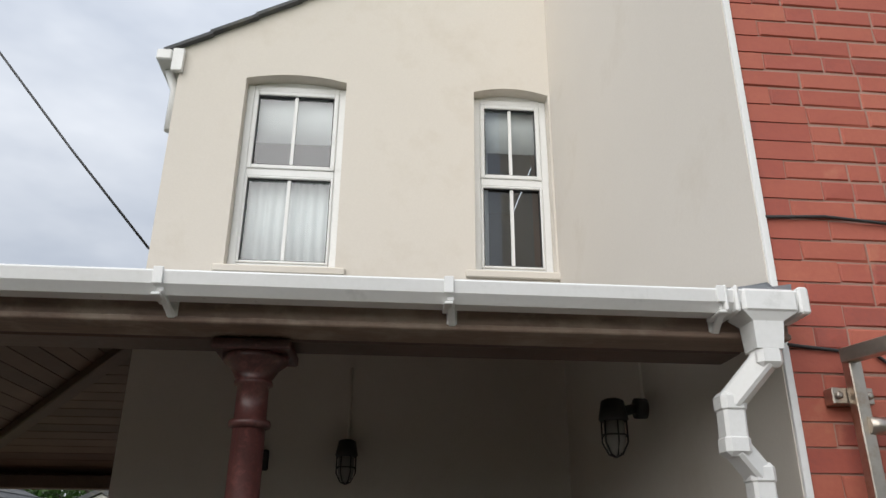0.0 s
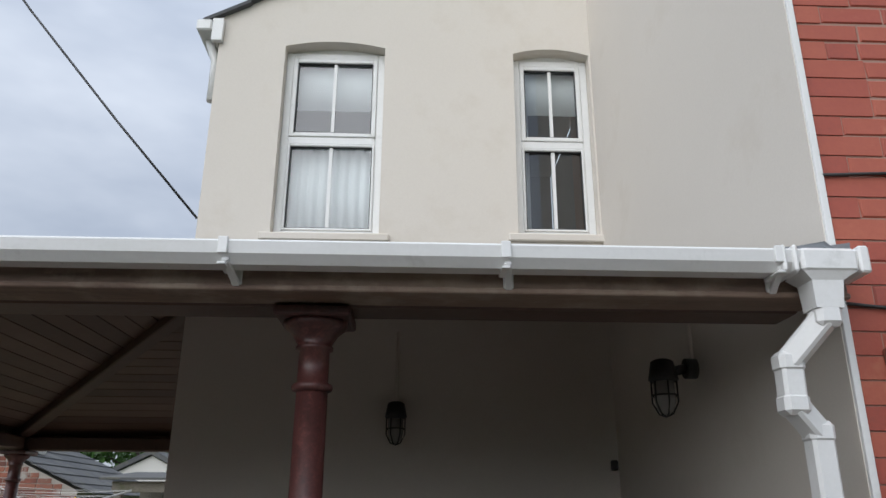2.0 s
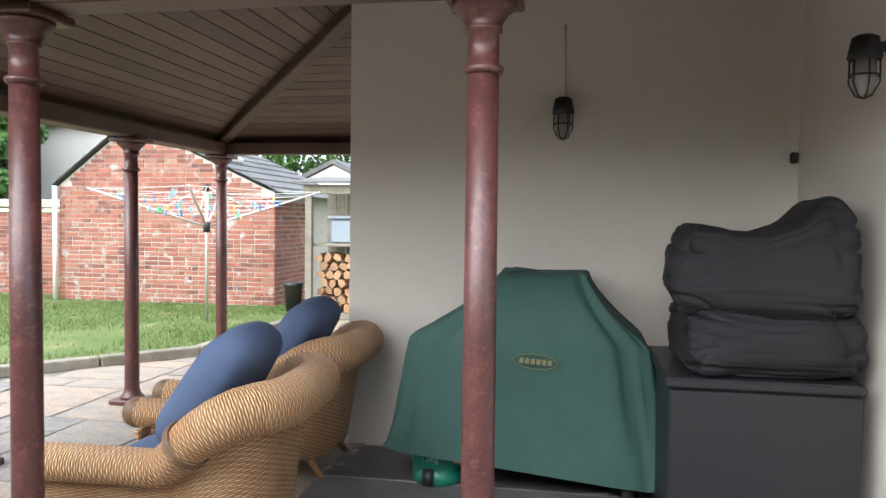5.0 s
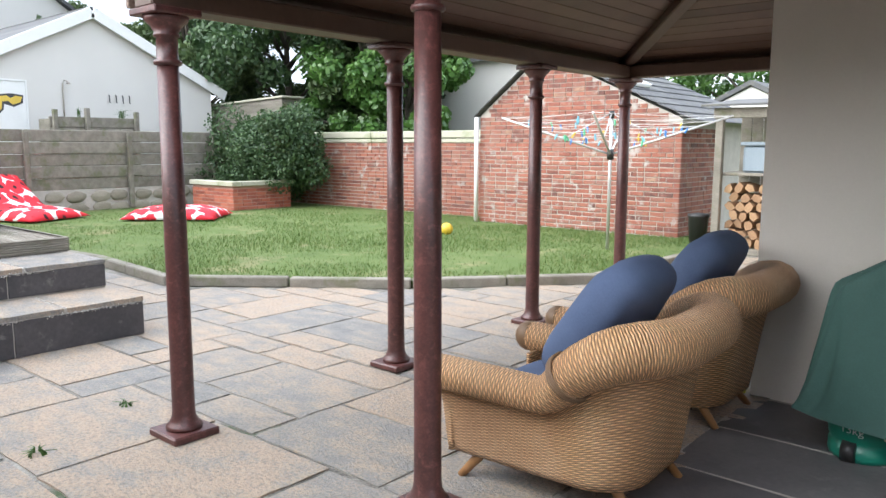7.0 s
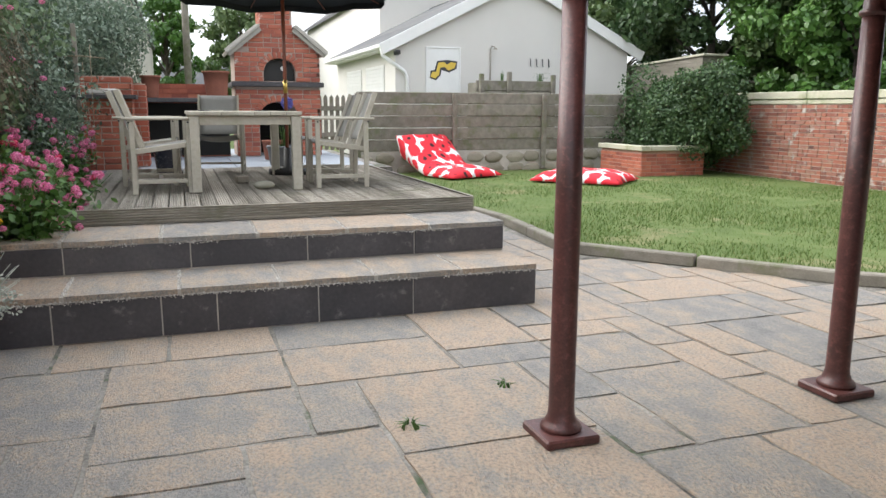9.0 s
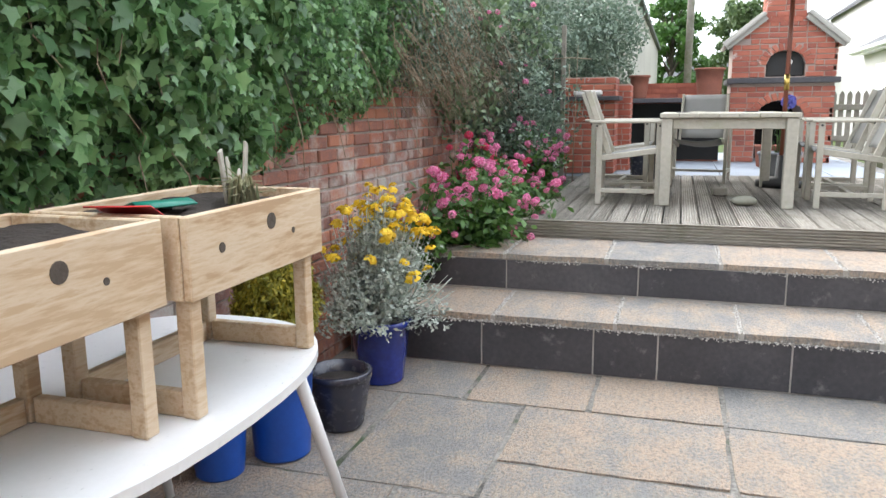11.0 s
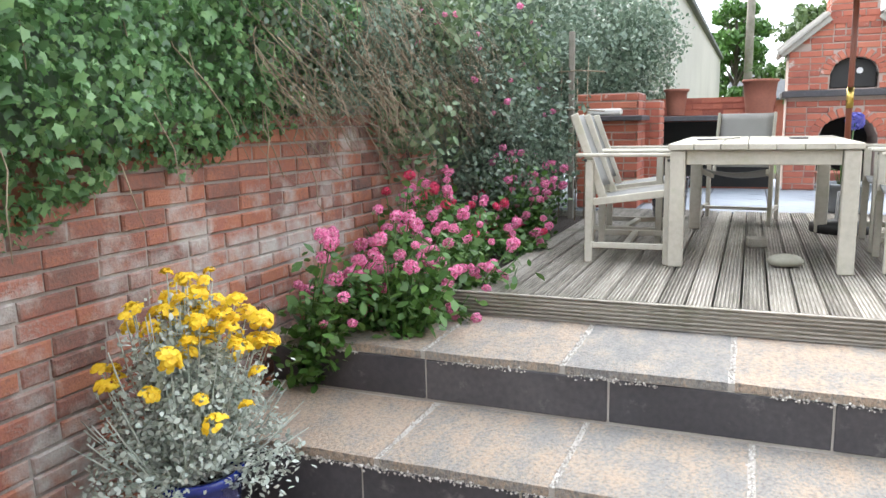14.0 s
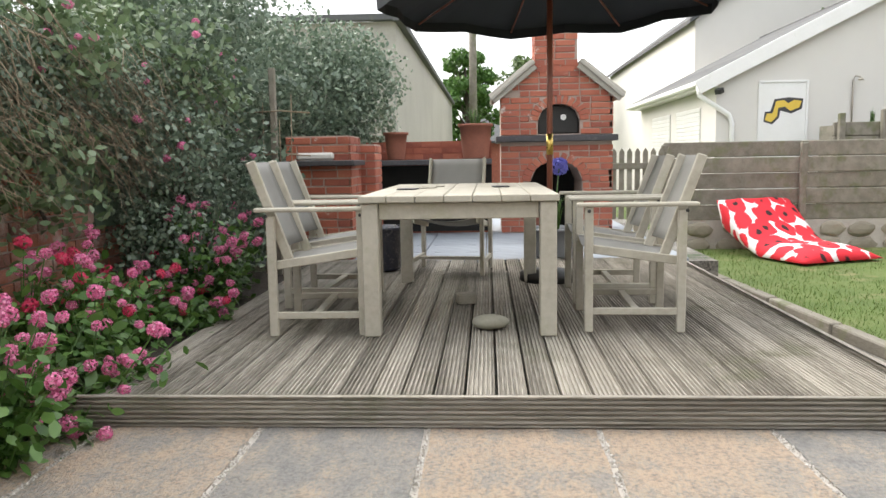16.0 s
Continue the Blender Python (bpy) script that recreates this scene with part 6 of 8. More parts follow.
def armchair(at, turn):
    """Teak director's chair facing +x: legs, arms, sling seat and back."""
    root = thing("deck_chair", "silvered teak armchair with grey sling seat and back", "chair", "chairs round the table", at, turn)
    W = 0.28
    for s in (-1, 1):
        y = s * W
        for x, h in ((0.24, 0.64), (-0.22, 0.62)):
            bm = bmesh.new()
            box(bm, x - 0.022, x + 0.022, y - 0.016, y + 0.016, 0, h, 0.004)
            part("leg", bm, TEAK, root)
        bm = bmesh.new()
        box(bm, -0.30, 0.30, y - 0.028, y + 0.028, 0.64, 0.662, 0.006)
        part("arm", bm, TEAK, root)
        bm = bmesh.new()
        beam(bm, (-0.24, y - s * 0.03, 0.36), (0.26, y - s * 0.03, 0.43), 0.022, 0.045, 0.004)
        part("seat_rail", bm, TEAK, root)
        bm = bmesh.new()
        box(bm, -0.24, 0.26, y - 0.012, y + 0.012, 0.09, 0.125, 0.003)
        part("stretcher", bm, TEAK, root)
        bm = bmesh.new()
        beam(bm, (-0.14, y - s * 0.055, 0.38), (-0.325, y - s * 0.055, 0.895), 0.022, 0.05, 0.005)
        part("back_post", bm, TEAK, root)
        for x in (0.24, -0.24):
            bm = bmesh.new()
            lathe(bm, [(0.009, 0), (0.009, 0.006)], 8, Matrix.Translation((x, y + s * 0.016, 0.64 - 0.02)) @ pose(0, 0, 0, -90 * s))
            part("bolt", bm, BLACK_IRON, root)
    bm = bmesh.new()
    box(bm, -0.02, 0.02, -W + 0.012, W - 0.012, 0.095, 0.12, 0.003)
    part("cross_stretcher", bm, TEAK, root)
    bm = bmesh.new()
    g = []
    for i in range(9):
        s = i / 8
        g.append([bm.verts.new((-0.22 + 0.47 * s, -W + 0.05 + (2 * W - 0.1) * k / 6, 0.375 + 0.075 * s - 0.03 * math.sin(math.pi * k / 6))) for k in range(7)])
    for i in range(8):
        for k in range(6):
            bm.faces.new((g[i][k], g[i + 1][k], g[i + 1][k + 1], g[i][k + 1])).smooth = True
    ob = part("seat", bm, MESH_GREY, root, "grey woven sling seat")
    ob.modifiers.new("thick", "SOLIDIFY").thickness = 0.005
    bm = bmesh.new()
    g = []
    for i in range(9):
        s = i / 8
        g.append([bm.verts.new((-0.165 - 0.18 * s - 0.025 * math.sin(math.pi * k / 6), -W + 0.065 + (2 * W - 0.13) * k / 6, 0.44 + 0.45 * s)) for k in range(7)])
    for i in range(8):
        for k in range(6):
            bm.faces.new((g[i][k], g[i + 1][k], g[i + 1][k + 1], g[i][k + 1])).smooth = True
    ob = part("backrest", bm, MESH_GREY, root, "grey woven sling back")
    ob.modifiers.new("thick", "SOLIDIFY").thickness = 0.005
    return root


ch0 = armchair((-8.28, 0.68, DZ), 92)
for x, y, a in ((-9.0, 0.58, 87), (-8.34, 2.33, -92), (-9.1, 2.35, -91), (-10.2, 1.28, -8)):
    copy_thing(ch0, pose(x, y, DZ, 0, 0, a))
# table umbrella
CANVAS = surface("dark_navy_canvas", [(0.012, 0.016, 0.022), (0.025, 0.03, 0.038)], rough=0.85, big=2, fine=120, bump=0.2)
RED_WOOD = surface("red_varnished_pole", [(0.16, 0.045, 0.025), (0.25, 0.08, 0.045)], rough=0.4, big=4, fine=40, bump=0.1, stretch=(4, 4, 0.5))
BRASS = surface("brass", [(0.55, 0.38, 0.10), (0.68, 0.50, 0.16)], rough=0.3, metal=1.0, bump=0.03)
umb = thing("parasol", "dark navy garden parasol on a red wooden pole, open", "parasol", at=(-9.75, 2.02, DZ))
bm = bmesh.new()
tube(bm, [(0, 0, 0.0), (0, 0, 2.47)], 0.021, 14)
part("pole", bm, RED_WOOD, umb)
bm = bmesh.new()
tube(bm, [(0, 0, 0.91), (0, 0, 1.06)], 0.025, 14)
part("joint_sleeve", bm, BRASS, umb, "brass joint sleeve")
bm = bmesh.new()
lathe(bm, [(0.22, 0), (0.22, 0.06), (0.05, 0.09), (0.04, 0.3)], 20)
part("base", bm, BLACK_IRON, umb)
bm = bmesh.new()
N, R, HC, HA = 8, 1.22, 1.985, 2.46
ap = bm.verts.new((0, 0, HA))
rings = []
for f in (0.35, 0.7, 1.0):
    ring = []
    for i in range(N * 4):
        a = 2 * math.pi * i / (N * 4) + 0.2
        sag = abs((i % 4) - 2) / 2
        r = R * f * (0.925 + 0.075 * sag)
        ring.append(bm.verts.new((r * math.cos(a), r * math.sin(a), HA - (HA - HC) * f ** 1.15 + 0.03 * (1 - sag) * f)))
    rings.append(ring)
hem = [bm.verts.new((v.co.x * 0.995, v.co.y * 0.995, v.co.z - 0.075)) for v in rings[-1]]
rings.append(hem)
for i in range(N * 4):
    k = (i + 1) % (N * 4)
    bm.faces.new((ap, rings[0][i], rings[0][k])).smooth = True
    for a, b in zip(rings, rings[1:]):
        bm.faces.new((a[i], b[i], b[k], a[k]))
ob = part("canopy", bm, CANVAS, umb, "dark navy canvas canopy")
ob.modifiers.new("thick", "SOLIDIFY").thickness = 0.004
for i in range(N):
    a = 2 * math.pi * (i * 4) / (N * 4) + 0.2
    bm = bmesh.new()
    tube(bm, [(0.03 * math.cos(a), 0.03 * math.sin(a), HA - 0.03), (R * 0.97 * math.cos(a), R * 0.97 * math.sin(a), HC - 0.02)], 0.008, 6)
    part("rib", bm, RED_WOOD, umb)


def pebble(name, label, at, dims, material, seed):
    bm = bmesh.new()
    bmesh.ops.create_icosphere(bm, subdivisions=3, radius=1.0)
    for v in bm.verts:
        d = 1 + 0.1 * noise.noise(v.co * 1.2 + Vector((seed, 0, 0)))
        v.co = Vector((v.co.x * dims[0] * d, v.co.y * dims[1] * d, max(-0.9, v.co.z) * dims[2] * d + dims[2] * 0.85))
        
    for f in bm.faces:
        f.smooth = True
    ob = solid(name, bm, material, label, "stone")
    ob.location = at


PEBBLE = surface("grey_green_pebble", [(0.22, 0.21, 0.16), (0.31, 0.30, 0.24)], rough=0.7, big=8, fine=60, bump=0.2)
pebble("pebble", "smooth grey-green pebble lying on the deck", (-8.15, 1.58, DZ), (0.07, 0.10, 0.042), PEBBLE, 3)
bm = bmesh.new()
box(bm, -0.05, 0.05, -0.06, 0.06, 0, 0.065, 0.008)
ob = solid("loose_block", bm, SLEEPER, "small dark square block lying on the deck", "block")
ob.matrix_basis = pose(-8.85, 1.43, DZ, 0, 0, 12)
for x, y, a in ((-8.9, 1.2, 10), (-9.1, 1.22, 40), (-8.7, 1.1, -15), (-8.9, 1.65, 5)):
    bm = bmesh.new()
    box(bm, -0.06, 0.06, -0.05, 0.05, 0, 0.008, 0.002)
    ob = solid("coaster", bm, TEAK if a > 8 else SLATE, "small flat coaster lying on the table", "coaster", group="coasters on the table")
    ob.matrix_basis = pose(x, y, DZ + TH + 0.001, 0, 0, a)
bm = bmesh.new()
box(bm, -0.13, 0.13, -0.17, 0.17, 0, 0.07, 0.02)
ob = solid("folded_cloth", bm, WHITE_WALL, "folded pale cloth lying on the slate shelf", "cloth")
ob.matrix_basis = pose(-11.1, 0.02, 0.64 + 0.912)

# ---- floor cushions on the lawn ----
def poppy():
    """White cloth with large red poppies that have dark centres."""
    mat = bpy.data.materials.new("poppy_print_cloth")
    mat.use_nodes = True
    n, l = mat.node_tree.nodes, mat.node_tree.links
    co, vo, r1, mx, r2, mx2, nz = n.new("ShaderNodeTexCoord"), n.new("ShaderNodeTexVoronoi"), n.new("ShaderNodeMapRange"), n.new("ShaderNodeMix"), n.new("ShaderNodeMapRange"), n.new("ShaderNodeMix"), n.new("ShaderNodeTexNoise")
    vo.inputs["Scale"].default_value = 3.7
    vo.inputs["Randomness"].default_value = 0.55
    wob = n.new("ShaderNodeVectorMath")
    wob.operation = "MULTIPLY_ADD"
    nz.inputs["Scale"].default_value = 9.0
    l.new(co.outputs["Object"], nz.inputs["Vector"])
    wob.inputs[1].default_value = (0.07, 0.07, 0.07)
    l.new(nz.outputs["Color"], wob.inputs[0])
    flat = n.new("ShaderNodeMapping")
    flat.inputs["Scale"].default_value = (1, 1, 0.02)
    l.new(co.outputs["Object"], flat.inputs["Vector"])
    l.new(flat.outputs["Vector"], wob.inputs[2])
    l.new(wob.outputs[0], vo.inputs["Vector"])
    r1.inputs["From Min"].default_value, r1.inputs["From Max"].default_value = 0.54, 0.57
    r2.inputs["From Min"].default_value, r2.inputs["From Max"].default_value = 0.15, 0.20
    l.new(vo.outputs["Distance"], r1.inputs["Value"])
    l.new(vo.outputs["Distance"], r2.inputs["Value"])
    mx.data_type = mx2.data_type = "RGBA"
    mx.inputs["A"].default_value, mx.inputs["B"].default_value = (0.66, 0.02, 0.035, 1), (0.78, 0.76, 0.77, 1)
    mx2.inputs["A"].default_value = (0.03, 0.008, 0.01, 1)
    l.new(r1.outputs[0], mx.inputs["Factor"])
    l.new(r2.outputs[0], mx2.inputs["Factor"])
    l.new(mx.outputs["Result"], mx2.inputs["B"])
    l.new(mx2.outputs["Result"], n["Principled BSDF"].inputs["Base Color"])
    n["Principled BSDF"].inputs["Roughness"].default_value = 0.85
    return mat


POPPY = poppy()


def cushion(at, turn, w, d, h, prop, label):
    """A large soft square cushion; prop: how far one end leans up."""
    bm = bmesh.new()
    n, m = 26, 26
    top, low = [], []
    for i in range(n + 1):
        a, b = [], []
        for k in range(m + 1):
            u, v = 2 * i / n - 1, 2 * k / m - 1
            e = max(0.0, (1 - abs(u) ** 3.5) * (1 - abs(v) ** 3.5)) ** 0.55
            pin = 1 - 0.05 * (1 - abs(u)) * (1 if abs(v) > 0.9 else 0) - 0.05 * (1 - abs(v)) * (1 if abs(u) > 0.9 else 0)
            wr = 0.03 * noise.noise((u * 2.5, v * 2.5, w)) * e
            rise = prop * max(0.0, -u) ** 1.3
            a.append(bm.verts.new((u * w / 2 * pin, v * d / 2 * pin, 0.04 + h * e + wr + rise)))
            b.append(bm.verts.new((u * w / 2 * pin, v * d / 2 * pin, 0.04 - 0.035 * e + rise * 0.55)) if 0 < i < n and 0 < k < m else a[-1])
        top.append(a)
        low.append(b)
    for i in range(n):
        for k in range(m):
            bm.faces.new((top[i][k], top[i + 1][k], top[i + 1][k + 1], top[i][k + 1])).smooth = True
            q = (low[i][k], low[i][k + 1], low[i + 1][k + 1], low[i + 1][k])
            if len(set(q)) == 4:
                bm.faces.new(q).smooth = True
    ob = solid("floor_cushion", bm, POPPY, label, "cushion", group="poppy print cushions")
    ob.matrix_basis = pose(*at, 0, 0, turn)


cushion((-15.2, 5.95, 0.07), 22, 1.75, 1.35, 0.20, 0.75, "red poppy print floor cushion slumped against the fence")
cushion((-13.3, 7.95, 0.07), 42, 1.7, 1.4, 0.20, 0.0, "red poppy print floor cushion lying on the lawn")
YBALL = surface("yellow_ball_plastic", [(0.62, 0.40, 0.03), (0.72, 0.5, 0.05)], rough=0.4, bump=0.03)
bm = bmesh.new()
bmesh.ops.create_icosphere(bm, subdivisions=3, radius=0.1)
for v in bm.verts:
    v.co *= 1 - 0.03 * abs(math.sin(4 * math.atan2(v.co.y, v.co.x)))
for f in bm.faces:
    f.smooth = True
ob = solid("toy_ball", bm, YBALL, "small yellow ball lying on the lawn", "ball")
ob.location = (-7.9, 9.4, 0.15)

# ---- rotary airer ----
airer = thing("rotary_airer", "grey rotary clothes airer with coloured pegs, open", "clothes airer", at=(-5.15, 9.5, 0.05))
bm = bmesh.new()
tube(bm, [(0, 0, 0), (0, 0, 1.86)], 0.022, 12)
part("pole", bm, ALU, airer)
bm = bmesh.new()
tube(bm, [(0, 0, 1.22), (0, 0, 1.36)], 0.045, 12)
tube(bm, [(0, 0, 1.76), (0, 0, 1.86)], 0.035, 12)
part("hub", bm, BLACK_IRON, airer, "black plastic hub")
arms = []
PEG = [surface("peg_" + nm, [c, c], rough=0.4, bump=0) for nm, c in (("blue", (0.05, 0.22, 0.6)), ("green", (0.08, 0.42, 0.22)), ("yellow", (0.7, 0.5, 0.05)), ("sky", (0.2, 0.5, 0.65)))]
for i in range(4):
    a = i * math.pi / 2 + 0.35
    d = Vector((math.cos(a), math.sin(a), 0))
    tip = d * 1.5 + Vector((0, 0, 1.78))
    bm = bmesh.new()
    tube(bm, [tuple(d * 0.03 + Vector((0, 0, 1.3))), tuple(tip)], 0.014, 8)
    part("arm", bm, ALU, airer)
    bm = bmesh.new()
    tube(bm, [(d.x * 0.02, d.y * 0.02, 1.82), tuple(d * 0.62 + Vector((0, 0, 1.50)))], 0.008, 6)
    part("strut", bm, ALU, airer)
    arms.append((d, tip))
for k in range(6):
    f = 0.35 + 0.65 * k / 5
    bm = bmesh.new()
    pts = [d * 1.5 * f + Vector((0, 0, 1.3 + 0.48 * f)) for d, _ in arms]
    for i in range(4):
        p, q = pts[i], pts[(i + 1) % 4]
        tube(bm, [tuple(p), tuple(p.lerp(q, 0.5) - Vector((0, 0, 0.02))), tuple(q)], 0.003, 4)
    part("line", bm, UPVC, airer)
rq = random.Random(6)
for k in range(48):
    i, f = rq.randrange(4), rq.uniform(0.35, 0.95)
    p = (arms[i][0].lerp(arms[(i + 1) % 4][0], rq.uniform(0.1, 0.9))) * 1.5 * f + Vector((0, 0, 1.26 + 0.48 * f))
    bm = bmesh.new()
    box(bm, -0.008, 0.008, -0.012, 0.012, -0.04, 0.04, 0.003)
    ob = part("peg", bm, PEG[rq.randrange(4)], airer)
    ob.location = p
    ob.rotation_euler = (rq.uniform(-0.5, 0.5), rq.uniform(-0.5, 0.5), rq.uniform(0, 3))

# ---- log store ----
store = thing("log_store", "timber lean-to log store with weathered posts", "log store", at=(-4.12, 10.62, 0))
for x in (0.0, 2.2):
    bm = bmesh.new()
    box(bm, x - 0.05, x + 0.05, -0.05, 0.05, 0, 1.82, 0.008)
    part("post", bm, SLEEPER, store)
bm = bmesh.new()
box(bm, -0.08, 2.3, -0.06, 0.02, 1.822, 1.96, 0.008)
part("lintel", bm, SLEEPER, store)
bm = bmesh.new()
beam(bm, (1.1, -0.2, 1.99), (1.1, 1.1, 2.12), 2.6, 0.03, 0.004)
part("roof", bm, ROOF_SLATE, store)
for i in range(15):
    bm = bmesh.new()
    box(bm, -0.05 + i * 0.155, -0.05 + i * 0.155 + 0.147, 0.95, 0.975, 0.0, 2.0, 0.003)
    part("back_board", bm, SLEEPER, store)
bm = bmesh.new()
box(bm, -0.05, 2.25, 0.05, 0.9, 0.0, 0.08, 0.006)
part("base", bm, SLEEPER, store)
bm = bmesh.new()
box(bm, -0.05, 2.25, 0.05, 0.9, 1.06, 1.10, 0.006)
part("shelf", bm, SLEEPER, store)
BARKLOG = surface("split_log", [(0.16, 0.09, 0.05), (0.36, 0.22, 0.12), (0.52, 0.36, 0.21)], rough=0.85, big=4, fine=30, bump=0.5, piece=0.6)
rq = random.Random(9)
logs = []
for v in range(3):
    bm = bmesh.new()
    n = 5 + v
    r = [rq.uniform(0.05, 0.085) for _ in range(n)]
    a = [bm.verts.new((r[i] * math.cos(6.283 * i / n), 0, r[i] * math.sin(6.283 * i / n))) for i in range(n)]
    b = [bm.verts.new((r[i] * 1.05 * math.cos(6.283 * i / n), 0.35, r[i] * 1.05 * math.sin(6.283 * i / n))) for i in range(n)]
    bm.faces.new(a)
    bm.faces.new(b[::-1])
    for i in range(n):
        bm.faces.new((a[i], a[(i + 1) % n], b[(i + 1) % n], b[i]))
    logs.append(finish(bm, "log", BARKLOG))
for row in range(7):
    for k in range(15):
        ob = tagged(new("log", logs[rq.randrange(3)]), "split firewood log stacked in the store", "log", "stacked firewood")
        ob.matrix_basis = pose(-4.0 + k * 0.142 + (0.07 if row % 2 else 0) + rq.uniform(-0.015, 0.015), 10.72 + rq.uniform(-0.03, 0.05), 0.155 + row * 0.122 + rq.uniform(-0.012, 0.012), rq.uniform(-6, 6), rq.uniform(0, 360), rq.uniform(-7, 7))
TUB = surface("grey_blue_plastic", [(0.20, 0.25, 0.29), (0.26, 0.31, 0.35)], rough=0.5, bump=0.05)
bm = bmesh.new()
box(bm, -0.3, 0.3, -0.2, 0.2, 0, 0.36, 0.03)
box(bm, -0.33, 0.33, -0.23, 0.23, 0.36, 0.41, 0.012)
ob = solid("storage_tub", bm, TUB, "grey-blue plastic storage tub on the log shelf", "tub")
ob.location = (-3.55, 10.95, 1.101)
bm = bmesh.new()
lathe(bm, [(0.11, 0), (0.14, 0.40), (0.15, 0.41), (0.15, 0.45), (0.02, 0.47)], 18)
ob = solid("dark_bin", bm, BLACK_IRON, "small dark bin against the outbuilding", "bin")
ob.location = (-4.45, 10.85, 0.05)

# ---- wicker armchairs ----
def wicker():
    """Woven cane: fine over-and-under relief, with the shade between strands put into the colour."""
    mat = surface("woven_cane", [(0.40, 0.20, 0.09), (0.58, 0.335, 0.165), (0.70, 0.47, 0.28)], rough=0.55, big=5, fine=60, bump=0.0, vary=0.8)
    n, l = mat.node_tree.nodes, mat.node_tree.links
    uv, sep = n.new("ShaderNodeUVMap"), n.new("ShaderNodeSeparateXYZ")
    l.new(uv.outputs["UV"], sep.inputs[0])

    def calc(op, a, b=None):
        m = n.new("ShaderNodeMath")
        m.operation = op
        for k, q in enumerate((a, b)):
            if isinstance(q, (int, float)):
                m.inputs[k].default_value = q
            elif q is not None:
                l.new(q, m.inputs[k])
        return m.outputs[0]
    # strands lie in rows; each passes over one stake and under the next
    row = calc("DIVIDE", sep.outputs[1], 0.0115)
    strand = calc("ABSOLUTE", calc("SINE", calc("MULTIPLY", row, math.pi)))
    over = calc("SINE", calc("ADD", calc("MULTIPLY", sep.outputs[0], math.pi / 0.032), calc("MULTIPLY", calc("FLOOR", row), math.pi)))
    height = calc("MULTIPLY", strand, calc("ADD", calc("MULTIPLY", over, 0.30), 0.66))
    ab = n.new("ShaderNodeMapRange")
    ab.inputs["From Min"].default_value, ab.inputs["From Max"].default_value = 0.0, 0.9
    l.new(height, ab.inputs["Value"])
    bp = n.new("ShaderNodeBump")
    bp.inputs["Strength"].default_value, bp.inputs["Distance"].default_value = 1.0, 0.012
    l.new(ab.outputs[0], bp.inputs["Height"])
    l.new(bp.outputs["Normal"], n["Principled BSDF"].inputs["Normal"])
    ramp = [x for x in n if x.bl_idname == "ShaderNodeValToRGB"][0]
    # shade in the gaps: low weave darkens the cane colour, high weave lightens it
    gap_shade = n.new("ShaderNodeMix")
    gap_shade.data_type, gap_shade.blend_type = "RGBA", "MULTIPLY"
    gap_shade.inputs["Factor"].default_value = 0.85
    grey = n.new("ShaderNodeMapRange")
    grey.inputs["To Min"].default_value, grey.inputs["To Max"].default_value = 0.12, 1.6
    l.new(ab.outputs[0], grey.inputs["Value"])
    l.new(ramp.outputs["Color"], gap_shade.inputs["A"])
    l.new(grey.outputs[0], gap_shade.inputs["B"])
    l.new(gap_shade.outputs["Result"], n["Principled BSDF"].inputs["Base Color"])
    return mat


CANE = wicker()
NAVY = surface("faded_navy_cotton", [(0.045, 0.07, 0.135), (0.07, 0.10, 0.18), (0.09, 0.125, 0.21)], rough=0.9, big=2.5, fine=140, bump=0.2, depth=0.001)
LEGWOOD = surface("honey_wood", [(0.30, 0.14, 0.05), (0.42, 0.22, 0.09)], rough=0.4, big=4, fine=30, bump=0.1, stretch=(3, 3, 0.6))


def sheet(name, rows, material, parent, label="", thick=0.0, swap=False):
    """A skin over rows of points, with a UV in metres along both ways."""
    bm = bmesh.new()
    uv = bm.loops.layers.uv.new("UVMap")
    g = [[bm.verts.new(p) for p in r] for r in rows]
    un, vn = [0.0], [0.0]
    mid = len(rows[0]) // 2
    for a, b in zip(rows, rows[1:]):
        un.append(un[-1] + (Vector(b[mid]) - Vector(a[mid])).length)
    for a, b in zip(rows[len(rows) // 2], rows[len(rows) // 2][1:]):
        vn.append(vn[-1] + (Vector(b) - Vector(a)).length)
    for i in range(len(g) - 1):
        for k in range(len(g[0]) - 1):
            f = bm.faces.new((g[i][k], g[i + 1][k], g[i + 1][k + 1], g[i][k + 1]))
            f.smooth = True
            for lp, (ii, kk) in zip(f.loops, ((i, k), (i + 1, k), (i + 1, k + 1), (i, k + 1))):
                lp[uv].uv = (vn[kk], un[ii]) if swap else (un[ii], vn[kk])
    ob = part(name, bm, material, parent, label)
    if thick:
        ob.modifiers.new("thick", "SOLIDIFY").thickness = thick
    return ob


